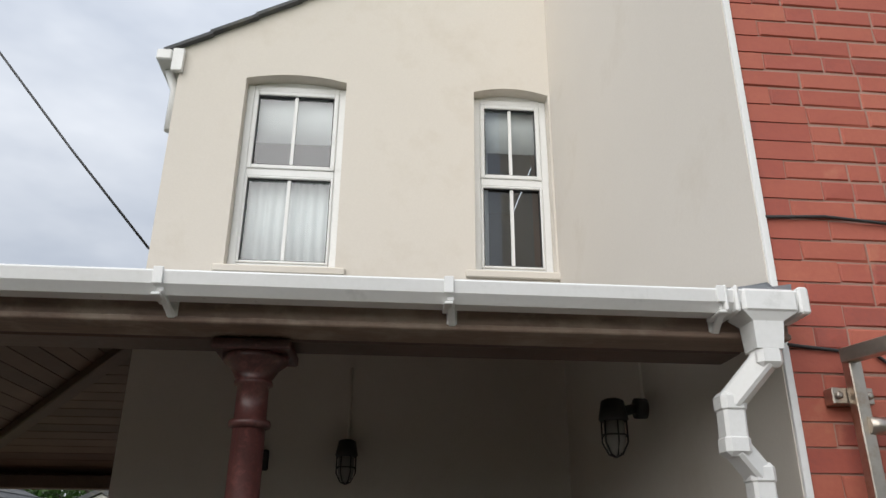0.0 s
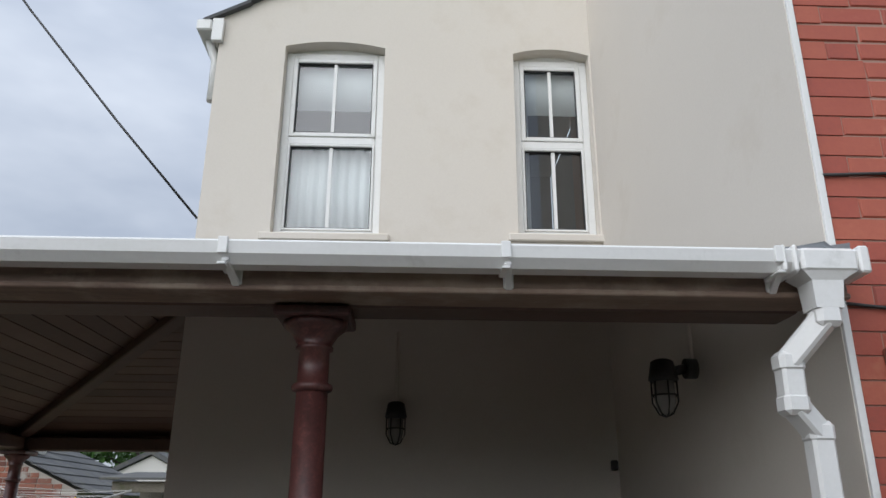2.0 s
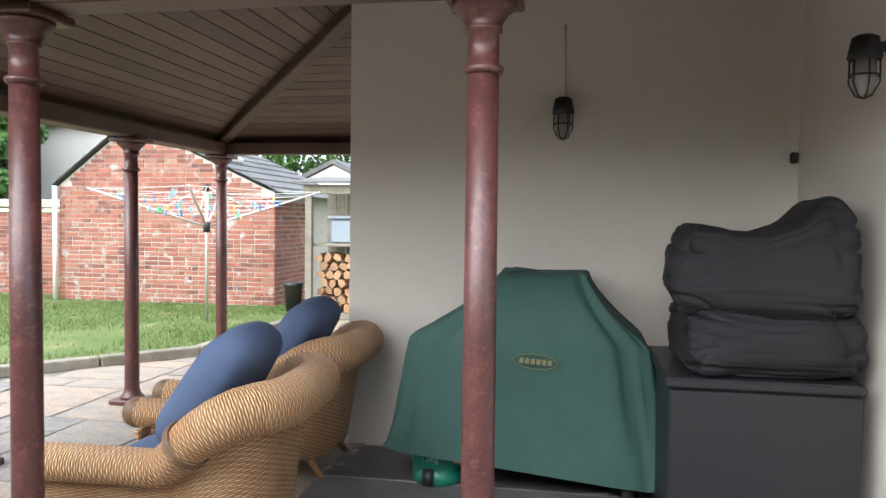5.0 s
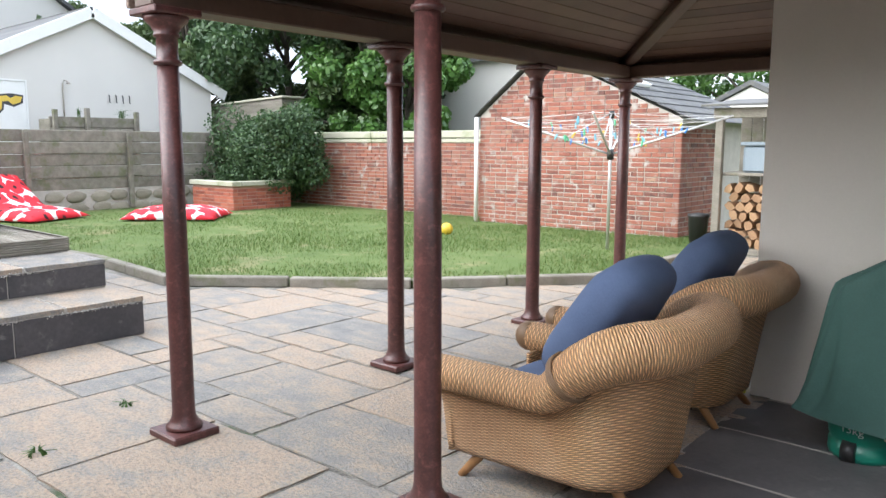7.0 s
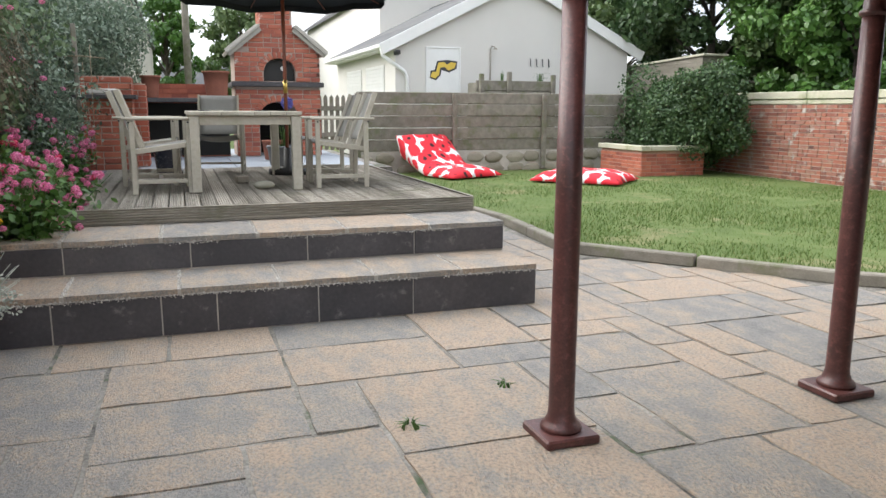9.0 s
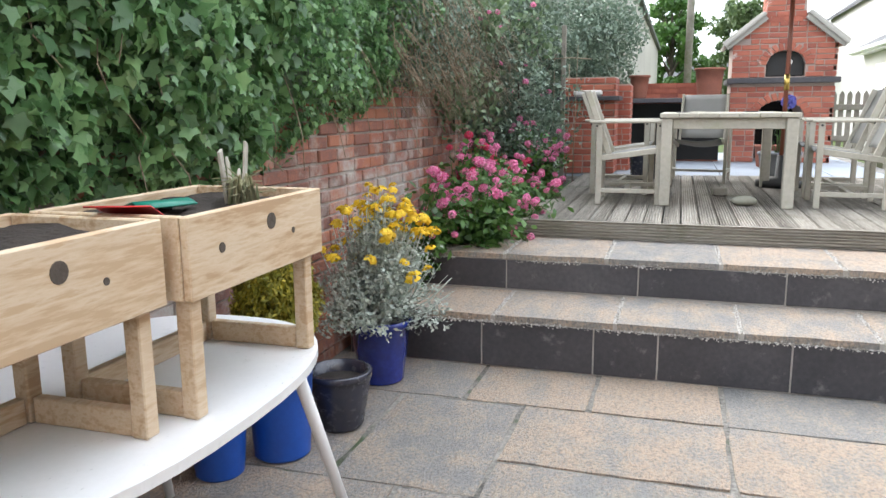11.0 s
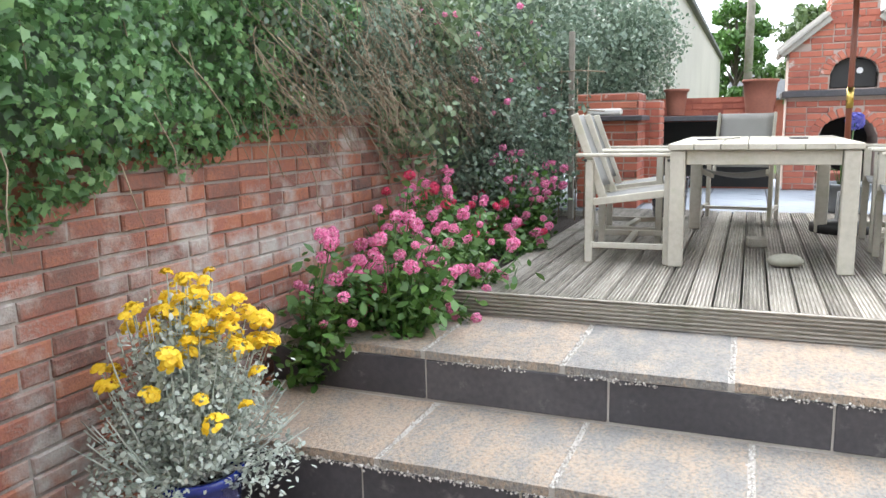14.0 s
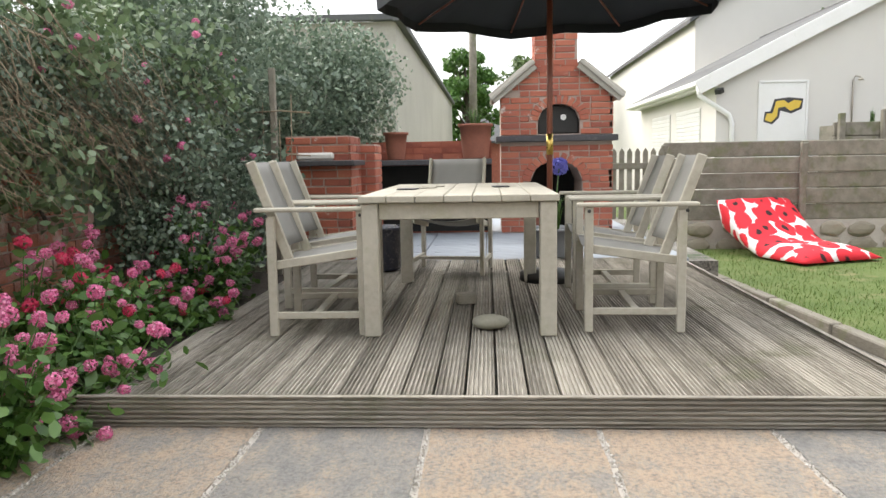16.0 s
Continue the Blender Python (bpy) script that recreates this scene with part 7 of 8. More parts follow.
def wicker_chair(at, turn):
    """Tub armchair facing +x: one woven wall that sweeps from the low arms up to the back, with a thick rolled rim."""
    root = thing("wicker_armchair", "honey cane wicker tub armchair with splayed wooden legs", "armchair", "wicker armchairs", at, turn)
    rim, foot = [], []
    n = 48
    ease = lambda u: max(0.0, min(1.0, u)) ** 2 * (3 - 2 * max(0.0, min(1.0, u)))
    line = []
    for i in range(n + 1):
        t = -1 + 2 * i / n
        sg, a = (1 if t >= 0 else -1), abs(t)
        if a > 0.46:
            bx, by, d = 0.46 - (1 - a) / 0.54 * 0.68, 0.37, Vector((0, sg, 0))
        elif a > 0.16:
            w = (0.46 - a) / 0.30 * math.pi / 2
            bx, by, d = -0.22 - 0.22 * math.sin(w), 0.15 + 0.22 * math.cos(w), Vector((-math.sin(w), sg * math.cos(w), 0))
        else:
            bx, by, d = -0.44, 0.15 * a / 0.16, Vector((-1, 0, 0))
        back = ease((-0.06 - bx) / 0.34)
        rim.append(Vector((bx, sg * by, 0.475 + 0.245 * back)) + d * (0.02 + 0.09 * back))
        foot.append(Vector((bx * 0.93 - 0.02, sg * by * 0.98, 0.12)))
        line.append(back)
    rows = []
    for p, q in zip(rim, foot):
        rows.append([tuple(q.lerp(p, s / 12) + Vector((0, 0, 0)) + (p - q).cross(Vector((0, 0, 1))) * 0.0 - Vector((p.x - q.x, p.y - q.y, 0)) * 0.2 * math.sin(math.pi * s / 12) * (s / 12)) for s in range(13)])
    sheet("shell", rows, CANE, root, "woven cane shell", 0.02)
    rows = []
    for i, p in enumerate(rim):
        t = (rim[min(i + 1, n)] - rim[max(i - 1, 0)]).normalized()
        u = t.cross(Vector((0, 0, 1))).normalized()
        w = u.cross(t)
        r = 0.076 + 0.03 * line[i]
        rows.append([tuple(p + r * (math.cos(2 * math.pi * k / 14) * u + math.sin(2 * math.pi * k / 14) * w)) for k in range(15)])
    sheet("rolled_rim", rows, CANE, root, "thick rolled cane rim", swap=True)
    for i in (0, n):
        p = rim[i]
        bm = bmesh.new()
        bmesh.ops.create_uvsphere(bm, u_segments=14, v_segments=8, radius=0.078)
        for f in bm.faces:
            f.smooth = True
        ob = part("arm_end", bm, CANE, root)
        ob.location = p
    for i in (13, 35):
        p = rim[i]
        t = (rim[i + 1] - rim[i - 1]).normalized()
        bm = bmesh.new()
        for d in (-0.012, 0.0, 0.012):
            u = t.cross(Vector((0, 0, 1))).normalized()
            w = u.cross(t)
            tube(bm, [tuple(p + t * d + 0.098 * (math.cos(2 * math.pi * k / 16) * u + math.sin(2 * math.pi * k / 16) * w)) for k in range(17)], 0.006, 6)
        part("binding", bm, CANE, root)
    for s in (-1, 1):
        rows = [[tuple(Vector((0.40, s * 0.375, 0.12 + 0.30 * k / 6)).lerp(Vector((0.40, s * 0.26, 0.12 + 0.30 * k / 6)), j / 3)) for k in range(7)] for j in range(4)]
        sheet("arm_front", rows, CANE, root, "", 0.02)
    rows = [[(0.40, -0.28 + 0.56 * j / 8, 0.17 + 0.17 * k / 4) for k in range(5)] for j in range(9)]
    sheet("front_apron", rows, CANE, root, "", 0.02)
    rows = [[(-0.38 + 0.78 * k / 8, -0.30 + 0.60 * j / 8, 0.33) for k in range(9)] for j in range(9)]
    sheet("seat_deck", rows, CANE, root, "", 0.02)
    for x, y in ((-0.30, -0.22), (-0.30, 0.22), (0.26, -0.30), (0.26, 0.30)):
        bm = bmesh.new()
        tube(bm, [(x * 0.9, y * 0.95, 0.22), (x * 1.02, y * 1.0, 0.12), (x * 1.38, y * 1.12, 0.0)], 0.03, 10, 0.018)
        part("leg", bm, LEGWOOD, root, "tapered wooden leg")

    def pad(name, at_, size, tilt, label):
        bm = bmesh.new()
        bmesh.ops.create_uvsphere(bm, u_segments=28, v_segments=18, radius=1.0)
        for v in bm.verts:
            x, y, z = v.co
            f = 0.52
            v.co = Vector((math.copysign(abs(x) ** f, x) * size[0], math.copysign(abs(y) ** f, y) * size[1], math.copysign(abs(z) ** 0.8, z) * size[2] * (1 + 0.15 * noise.noise((x * 2, y * 2, z)))))
        for fc in bm.faces:
            fc.smooth = True
        ob = part(name, bm, NAVY, root, label)
        ob.matrix_basis = Matrix.Translation(at_) @ pose(0, 0, 0, 0, tilt, 0)
    pad("seat_cushion", (-0.02, 0, 0.40), (0.30, 0.27, 0.07), 0, "faded navy seat cushion")
    pad("back_cushion", (-0.17, 0, 0.73), (0.31, 0.28, 0.12), 54, "faded navy back cushion")
    return root


wc = wicker_chair((-1.98, 3.24, 0), 182)
copy_thing(wc, pose(-2.08, 4.42, 0, 0, 0, 180))

# ---- covered barbecue ----
GREEN_COVER = surface("dark_green_canvas", [(0.022, 0.062, 0.052), (0.034, 0.088, 0.074), (0.05, 0.115, 0.098)], rough=0.75, big=2.2, fine=120, bump=0.25, depth=0.003)


def draped(name, label, category, at, turn, levels, material, seed, wrinkle=0.02, group=""):
    """Cloth over a body: levels of (z, x0, x1, y0, y1), skinned with folds that run downward."""
    bm = bmesh.new()
    loops, N = [], 64
    for li, (z, x0, x1, y0, y1) in enumerate(levels):
        loop = []
        for i in range(N):
            a = 2 * math.pi * i / N
            c, s = math.cos(a), math.sin(a)
            e = 0.28
            px = math.copysign(abs(c) ** e, c)
            py = math.copysign(abs(s) ** e, s)
            fold = wrinkle * noise.noise((c * 3 + seed, s * 3, z * 1.5)) + wrinkle * 0.6 * noise.noise((c * 8, s * 8 + seed, z * 4))
            loop.append(bm.verts.new(((x0 + x1) / 2 + px * ((x1 - x0) / 2 + fold), (y0 + y1) / 2 + py * ((y1 - y0) / 2 + fold), z + 0.5 * fold - (0.07 * px if z < 0.25 else 0))))
        loops.append(loop)
    for a, b in zip(loops, loops[1:]):
        for i in range(N):
            bm.faces.new((a[i], a[(i + 1) % N], b[(i + 1) % N], b[i])).smooth = True
    bm.faces.new(loops[-1])
    root = thing(name, label, category, group, at, turn)
    ob = part("cover", bm, material, root)
    sm = ob.modifiers.new("smooth", "SUBSURF")
    sm.levels = sm.render_levels = 1
    return root


bbq = draped("covered_barbecue", "gas barbecue under a dark green canvas cover", "barbecue", (-0.50, 4.40, 0), 0, [(0.15, -0.79, 0.74, -0.34, 0.33), (0.32, -0.74, 0.71, -0.33, 0.33), (0.6, -0.70, 0.67, -0.31, 0.32), (0.81, -0.67, 0.63, -0.30, 0.31), (0.835, -0.655, 0.615, -0.295, 0.31), (0.93, -0.50, 0.50, -0.27, 0.31), (1.03, -0.34, 0.395, -0.24, 0.30), (1.13, -0.225, 0.315, -0.19, 0.29), (1.185, -0.195, 0.30, -0.14, 0.28), (1.19, -0.17, 0.28, -0.11, 0.26)], GREEN_COVER, 2.0, 0.05)
OLIVE = surface("tan_print", [(0.17, 0.165, 0.07), (0.23, 0.21, 0.10)], rough=0.7, bump=0)
bm = bmesh.new()
for i in range(28):
    a, b = 2 * math.pi * i / 28, 2 * math.pi * (i + 1) / 28
    tube(bm, [(0.145 * math.cos(a), 0, 0.048 * math.sin(a)), (0.145 * math.cos(b), 0, 0.048 * math.sin(b))], 0.003, 4)
for i in range(6):
    beam(bm, (-0.10 + i * 0.037, 0, 0), (-0.075 + i * 0.037, 0, 0), 0.004, 0.035)
logo = part("logo", bm, OLIVE, bbq, "tan oval badge")
logo.matrix_basis = pose(0.03, -0.338, 0.74, -4, 4, 0) @ Matrix.Scale(0.8, 4)
bm = bmesh.new()
for x in (-0.55, 0.52):
    for y in (-0.22, 0.22):
        tube(bm, [(x - 0.03, y, 0.05), (x + 0.03, y, 0.05)], 0.05, 14)
part("wheels", bm, BLACK_IRON, bbq)
bm = bmesh.new()
box(bm, -0.30, -0.24, -0.30, -0.26, 0, 0.16, 0.004)
box(bm, -0.40, 0.30, -0.30, -0.26, 0.16, 0.21, 0.004)
part("wood_frame", bm, PINE, bbq, "pale wooden trolley frame")
GAS = surface("green_gas_bottle", [(0.01, 0.16, 0.11), (0.015, 0.22, 0.15)], rough=0.35, big=4, fine=40, bump=0.05)
REDP = surface("red_plastic", [(0.55, 0.03, 0.03), (0.65, 0.05, 0.05)], rough=0.4, bump=0.03)
gas = thing("gas_bottle", "green gas bottle standing under the barbecue cover", "gas bottle", at=(-1.02, 4.32, 0))
bm = bmesh.new()
lathe(bm, [(0.145, 0.0), (0.15, 0.02), (0.15, 0.07), (0.135, 0.075), (0.15, 0.10), (0.155, 0.13), (0.155, 0.40), (0.10, 0.5), (0.03, 0.52)], 28)
part("body", bm, GAS, gas)
bm = bmesh.new()
lathe(bm, [(0.012, 0), (0.03, 0.01), (0.03, 0.05), (0.018, 0.06), (0.03, 0.075), (0.01, 0.09)], 14, Matrix.Translation((0.15, -0.09, 0.15)) @ pose(0, 0, 0, 60, 0, 60))
part("red_cap", bm, REDP, gas, "red plastic regulator")
txt = bpy.data.curves.new("writing", "FONT")
txt.body, txt.size, txt.extrude, txt.align_x = "13kg", 0.055, 0.001, "CENTER"
tob = new("writing", txt)
tm = bpy.data.meshes.new_from_object(tob)
bpy.data.objects.remove(tob)
for v in tm.vertices:
    ang = v.co.x / 0.157 - 0.15
    v.co = Vector((0.157 * math.sin(ang), -0.157 * math.cos(ang), 0.14 + v.co.y))
tm.materials.append(UPVC)
ob = new("writing", tm)
ob.parent = gas
tagged(ob, label="white printed weight")

# ---- black storage box with beanbags ----
CHARCOAL = surface("charcoal_nylon", [(0.006, 0.006, 0.008), (0.012, 0.012, 0.015)], rough=0.8, big=3, fine=90, bump=0.3, depth=0.003)
RATTAN = surface("black_rattan", [(0.008, 0.009, 0.011), (0.02, 0.021, 0.024)], rough=0.45, big=60, fine=160, bump=1.0, depth=0.004)
sbox = thing("storage_box", "black woven rattan storage box", "storage box", at=(0.57, 3.98, 0))
bm = bmesh.new()
box(bm, -0.42, 0.38, -0.40, 0.44, 0, 0.74, 0.01)
part("body", bm, RATTAN, sbox)
bm = bmesh.new()
box(bm, -0.44, 0.39, -0.42, 0.46, 0.742, 0.79, 0.012)
part("lid", bm, RATTAN, sbox)


def beanbag(label, at, turn, dims, seed, peak=0.0):
    """A heavy nylon bag: boxy corners, sagging middle, sharp creases and one raised corner."""
    bm = bmesh.new()
    bmesh.ops.create_uvsphere(bm, u_segments=120, v_segments=80, radius=1.0)
    for v in bm.verts:
        x, y, z = v.co
        e = 0.30
        px, py = math.copysign(abs(x) ** e, x), math.copysign(abs(y) ** e, y)
        pz = math.copysign(abs(z) ** 0.6, z)
        ridge = 1 - abs(noise.noise((px * 1.3 + seed, py * 1.3, pz * 2.6 + 0.6 * px))) * 6
        fine = 1 - abs(noise.noise((px * 3.1, py * 3.1 + seed, pz * 5.5 - px))) * 7
        d = 1 + 0.09 * noise.noise((x * 1.6 + seed, y * 1.6, z * 1.6)) - 0.05 * max(0, ridge) - 0.022 * max(0, fine)
        lift = peak * math.exp(-((px - 0.72) / 0.32) ** 2) * max(0, pz) - 0.05 * math.exp(-((px + 0.1) / 0.5) ** 2) * max(0, pz)
        v.co = Vector((px * dims[0] * d * (1 - 0.06 * max(0, pz)), py * dims[1] * d, (pz * d + 0.95) * dims[2] + lift))
    for f in bm.faces:
        f.smooth = True
    ob = solid("beanbag", bm, CHARCOAL, label, "beanbag", group="stacked beanbags")
    ob.matrix_basis = pose(*at, 0, 0, turn)


beanbag("charcoal nylon beanbag squashed on the storage box", (0.585, 3.92, 0.79), 2, (0.385, 0.36, 0.175), 1.0)
beanbag("charcoal nylon beanbag slumped on top of another", (0.565, 3.90, 1.05), -3, (0.40, 0.36, 0.225), 5.0, 0.12)


# ---- bulkhead lamps ----
def bulkhead(at, turn):
    root = thing("cage_lamp", "black caged bulkhead lamp on a wall conduit", "wall lamp", "veranda wall lamps", at, turn)
    bm = bmesh.new()
    tube(bm, [(0, 0.0, 0.0), (0, -0.05, 0.0)], 0.045, 14)
    tube(bm, [(0, -0.05, 0.0), (0, -0.13, -0.02)], 0.022, 10)
    part("bracket", bm, BLACK_IRON, root)
    bm = bmesh.new()
    lathe(bm, [(0.03, 0.06), (0.05, 0.05), (0.06, 0.0), (0.066, -0.03), (0.058, -0.04)], 18, Matrix.Translation((0, -0.15, -0.02)))
    part("housing", bm, BLACK_IRON, root)
    bm = bmesh.new()
    lathe(bm, [(0.045, -0.04), (0.046, -0.12), (0.035, -0.165), (0.01, -0.185)], 18, Matrix.Translation((0, -0.15, -0.02)))
    part("glass", bm, DARK_ROOM, root, "dusty glass bowl")
    for i in range(6):
        a = math.pi * i / 3
        bm = bmesh.new()
        tube(bm, [(0.055 * math.cos(a), -0.15 + 0.055 * math.sin(a), -0.05), (0.056 * math.cos(a), -0.15 + 0.056 * math.sin(a), -0.15), (0.03 * math.cos(a), -0.15 + 0.03 * math.sin(a), -0.20), (0, -0.15, -0.212)], 0.004, 5)
        part("cage_bar", bm, BLACK_IRON, root)
    bm = bmesh.new()
    tube(bm, [(0.056 * math.cos(0.393 * i), -0.15 + 0.056 * math.sin(0.393 * i), -0.12) for i in range(17)], 0.004, 5)
    part("cage_ring", bm, BLACK_IRON, root)
    bm = bmesh.new()
    tube(bm, [(0, -0.012, 0.04), (0, -0.012, 0.5)], 0.009, 8)
    part("conduit", bm, CREAM, root)
    return root


lm = bulkhead((-0.36, HY, 2.17), 0)
copy_thing(lm, pose(HX1, 3.42, 2.19, 0, 0, -90))
bm = bmesh.new()
box(bm, -0.035, 0.035, -0.04, 0, -0.06, 0.06, 0.008)
ob = solid("junction_box", bm, BLACK_IRON, "small dark box fixed to the rendered wall", "junction box")
ob.matrix_basis = pose(-0.86, HY, 2.10)
bm = bmesh.new()
box(bm, -0.02, 0.02, -0.035, 0, -0.03, 0.03, 0.006)
ob = solid("wall_sensor", bm, BLACK_IRON, "small sensor in the corner of the wall", "sensor")
ob.matrix_basis = pose(0.97, HY, 1.86)
bm = bmesh.new()
lathe(bm, [(0.045, 0.0), (0.045, 0.012), (0.03, 0.016)], 20)
ob = solid("spotlight", bm, UPVC, "small white round light set in the soffit", "downlight")
ob.matrix_basis = pose(-2.35, 3.3, 2.44, 170, 12)

# ---- red wall fittings ----
rail = thing("steel_rail", "brushed steel rail frame bolted to the brick wall", "rail", at=(1.25, RY, 0))
bm = bmesh.new()
beam(bm, (0, -0.07, 0.2), (0, -0.07, 2.16), 0.04, 0.04, 0.003)
part("upright", bm, STEEL, rail)
bm = bmesh.new()
beam(bm, (-0.02, -0.07, 2.15), (0.16, -0.7, 2.15), 0.04, 0.045, 0.003)
part("top_bar", bm, STEEL, rail)
bm = bmesh.new()
box(bm, -0.065, 0.065, -0.048, 0.0, 2.01, 2.06, 0.003)
part("wall_plate", bm, STEEL, rail)
for x in (-0.048, 0.048):
    bm = bmesh.new()
    lathe(bm, [(0.012, 0), (0.012, 0.006), (0.006, 0.01)], 8, Matrix.Translation((x, -0.05, 2.035)) @ pose(0, 0, 0, 90))
    part("bolt", bm, STEEL, rail)
bm = bmesh.new()
tube(bm, [(0.0, -0.085, 1.94), (0.065, -0.085, 1.94)], 0.026, 16)
part("clamp", bm, STEEL, rail)


def cable(name, label, pts, r, material=None):
    bm = bmesh.new()
    tube(bm, pts, r, 6)
    solid(name, bm, material or BLACK_IRON, label, "cable")


cable("wall_cable", "thin black cable clipped across the brick wall", [(1.09, RY - 0.008, 2.64), (1.3, RY - 0.008, 2.65), (1.55, RY - 0.008, 2.63), (2.0, RY - 0.008, 2.63), (3.5, RY - 0.008, 2.66)], 0.006)
cable("wall_cable", "thin black cable clipped beside the downpipe", [(1.09, RY - 0.008, 2.20), (1.25, RY - 0.008, 2.185), (1.36, RY - 0.008, 2.19), (1.47, RY - 0.008, 2.1), (1.55, RY - 0.008, 1.9), (1.58, RY - 0.008, 0.8)], 0.006)
cable("phone_cable", "black overhead cable running to the house corner", [(HX0 - 0.02, HY + 0.05, 3.45), (-2.4, HY + 0.1, 4.2), (-3.2, HY + 0.15, 5.15), (-5.6, HY + 0.3, 8.2)], 0.009)

# ---- white table with pine planters ----
wt = thing("white_table", "white oval plastic garden table", "table", at=(-3.28, -0.30, 0))
bm = bmesh.new()
N = 48
for z0, z1, r in ((0.70, 0.725, 1.0),):
    a = [bm.verts.new((0.735 * r * math.copysign(abs(math.cos(6.2832 * i / N)) ** 0.8, math.cos(6.2832 * i / N)), 0.47 * math.copysign(abs(math.sin(6.2832 * i / N)) ** 0.8, math.sin(6.2832 * i / N)), z0)) for i in range(N)]
    b = [bm.verts.new((v.co.x, v.co.y, z1)) for v in a]
    bm.faces.new(a[::-1])
    bm.faces.new(b)
    for i in range(N):
        bm.faces.new((a[i], a[(i + 1) % N], b[(i + 1) % N], b[i]))
part("tabletop", bm, UPVC, wt)
for sx in (-1, 1):
    for sy in (-1, 1):
        bm = bmesh.new()
        tube(bm, [(sx * 0.52, sy * 0.28, 0.70), (sx * 0.74, sy * 0.37, 0.0)], 0.022, 10, 0.017)
        part("leg", bm, UPVC, wt)


def pine_planter(at, turn, L, D, label):
    root = thing("pine_planter", label, "planter", "pine planters on the table", at, turn)
    Z0, Z1 = 0.28, 0.465
    for y in (0.0, -D + 0.022):
        bm = bmesh.new()
        box(bm, -L / 2, L / 2, y - 0.022, y, Z0, Z1, 0.003)
        sd = part("side_board", bm, PINE, root)
        for x in ((-L / 2 + 0.28, 0.021, 0.13), (-L / 2 + 0.17, 0.008, 0.09), (L / 2 - 0.12, 0.012, 0.1)):
            if y == 0.0:
                bm = bmesh.new()
                lathe(bm, [(x[1], 0), (x[1], 0.0015)], 14, Matrix.Translation((x[0], 0.0, Z0 + x[2])) @ pose(0, 0, 0, -90))
                part("knot", bm, BARK, sd, "dark knot")
    for x in (-L / 2, L / 2 - 0.022):
        bm = bmesh.new()
        box(bm, x, x + 0.022, -D + 0.024, -0.024, Z0, Z1, 0.003)
        part("end_board", bm, PINE, root)
    for x in (-L / 2 + 0.045, L / 2 - 0.045):
        for y in (-0.045, -D + 0.045):
            bm = bmesh.new()
            box(bm, x - 0.02, x + 0.02, y - 0.02, y + 0.02, 0, Z0 + 0.05, 0.003)
            part("leg", bm, PINE, root)
        bm = bmesh.new()
        box(bm, x - 0.014, x + 0.014, -D + 0.068, -0.068, 0.0, 0.06, 0.003)
        part("foot_rail", bm, PINE, root)
    bm = bmesh.new()
    box(bm, -L / 2 + 0.068, L / 2 - 0.068, -D + 0.03, -D + 0.058, 0.0, 0.06, 0.003)
    part("foot_rail", bm, PINE, root)
    bm = bmesh.new()
    g = [[bm.verts.new((-L / 2 + 0.024 + (L - 0.048) * i / 14, -D + 0.026 + (D - 0.052) * k / 8, Z1 - 0.022 + 0.02 * noise.noise((i * 0.8, k * 0.8, L)))) for k in range(9)] for i in range(15)]
    for i in range(14):
        for k in range(8):
            bm.faces.new((g[i][k], g[i + 1][k], g[i + 1][k + 1], g[i][k + 1])).smooth = True
    part("soil", bm, SOIL, root, "dark potting soil")
    return root


pine_planter((-3.50, 0.10, 0.726), 0, 0.62, 0.42, "new pine raised planter filled with dark soil")
pine_planter((-2.86, 0.06, 0.726), 0, 0.60, 0.40, "new pine raised planter standing nearer the table's end")
for x, y, h, a, b in ((-3.62, -0.08, 0.17, 4, -8), (-3.66, -0.06, 0.19, -3, 14), (-3.60, -0.05, 0.16, 8, 30), (-3.58, -0.04, 0.14, -4, 44)):
    bm = bmesh.new()
    pts = [(-0.016, 0), (0.016, 0), (0.016, h), (-0.016, h + 0.006)]
    box(bm, -0.024, 0.024, -0.004, 0.004, 0, h, 0.002)
    ob = solid("plant_label", bm, TEAK, "bleached wooden plant label stuck in soil", "plant label", group="wooden plant labels")
    ob.matrix_basis = pose(x, y, 1.14, a, -b, 25)
STRAW = leafy("dry_grass", [(0.24, 0.22, 0.10), (0.36, 0.34, 0.2), (0.16, 0.2, 0.09)], rough=0.8)
tuft("dry_seedling", "dry straw-coloured seedling tuft in the planter", (-3.60, -0.02, 1.14), 60, 0.13, STRAW, 51, spread=0.10)
bm = bmesh.new()
rows = [[(x, y, 0.02 + 0.03 * math.sin(x * 14)) for y in (-0.06, 0.0, 0.06)] for x in (-0.12, -0.06, 0.0, 0.06, 0.12)]
g = [[bm.verts.new(p) for p in r] for r in rows]
for i in range(4):
    for k in range(2):
        bm.faces.new((g[i][k], g[i + 1][k], g[i + 1][k + 1], g[i][k + 1])).smooth = True
ob = solid("seed_packet", bm, REDP, "crumpled red seed packet lying on the soil", "seed packet")
ob.matrix_basis = pose(-3.27, -0.10, 1.165, 0, 0, 20)
ob.modifiers.new("thick", "SOLIDIFY").thickness = 0.004

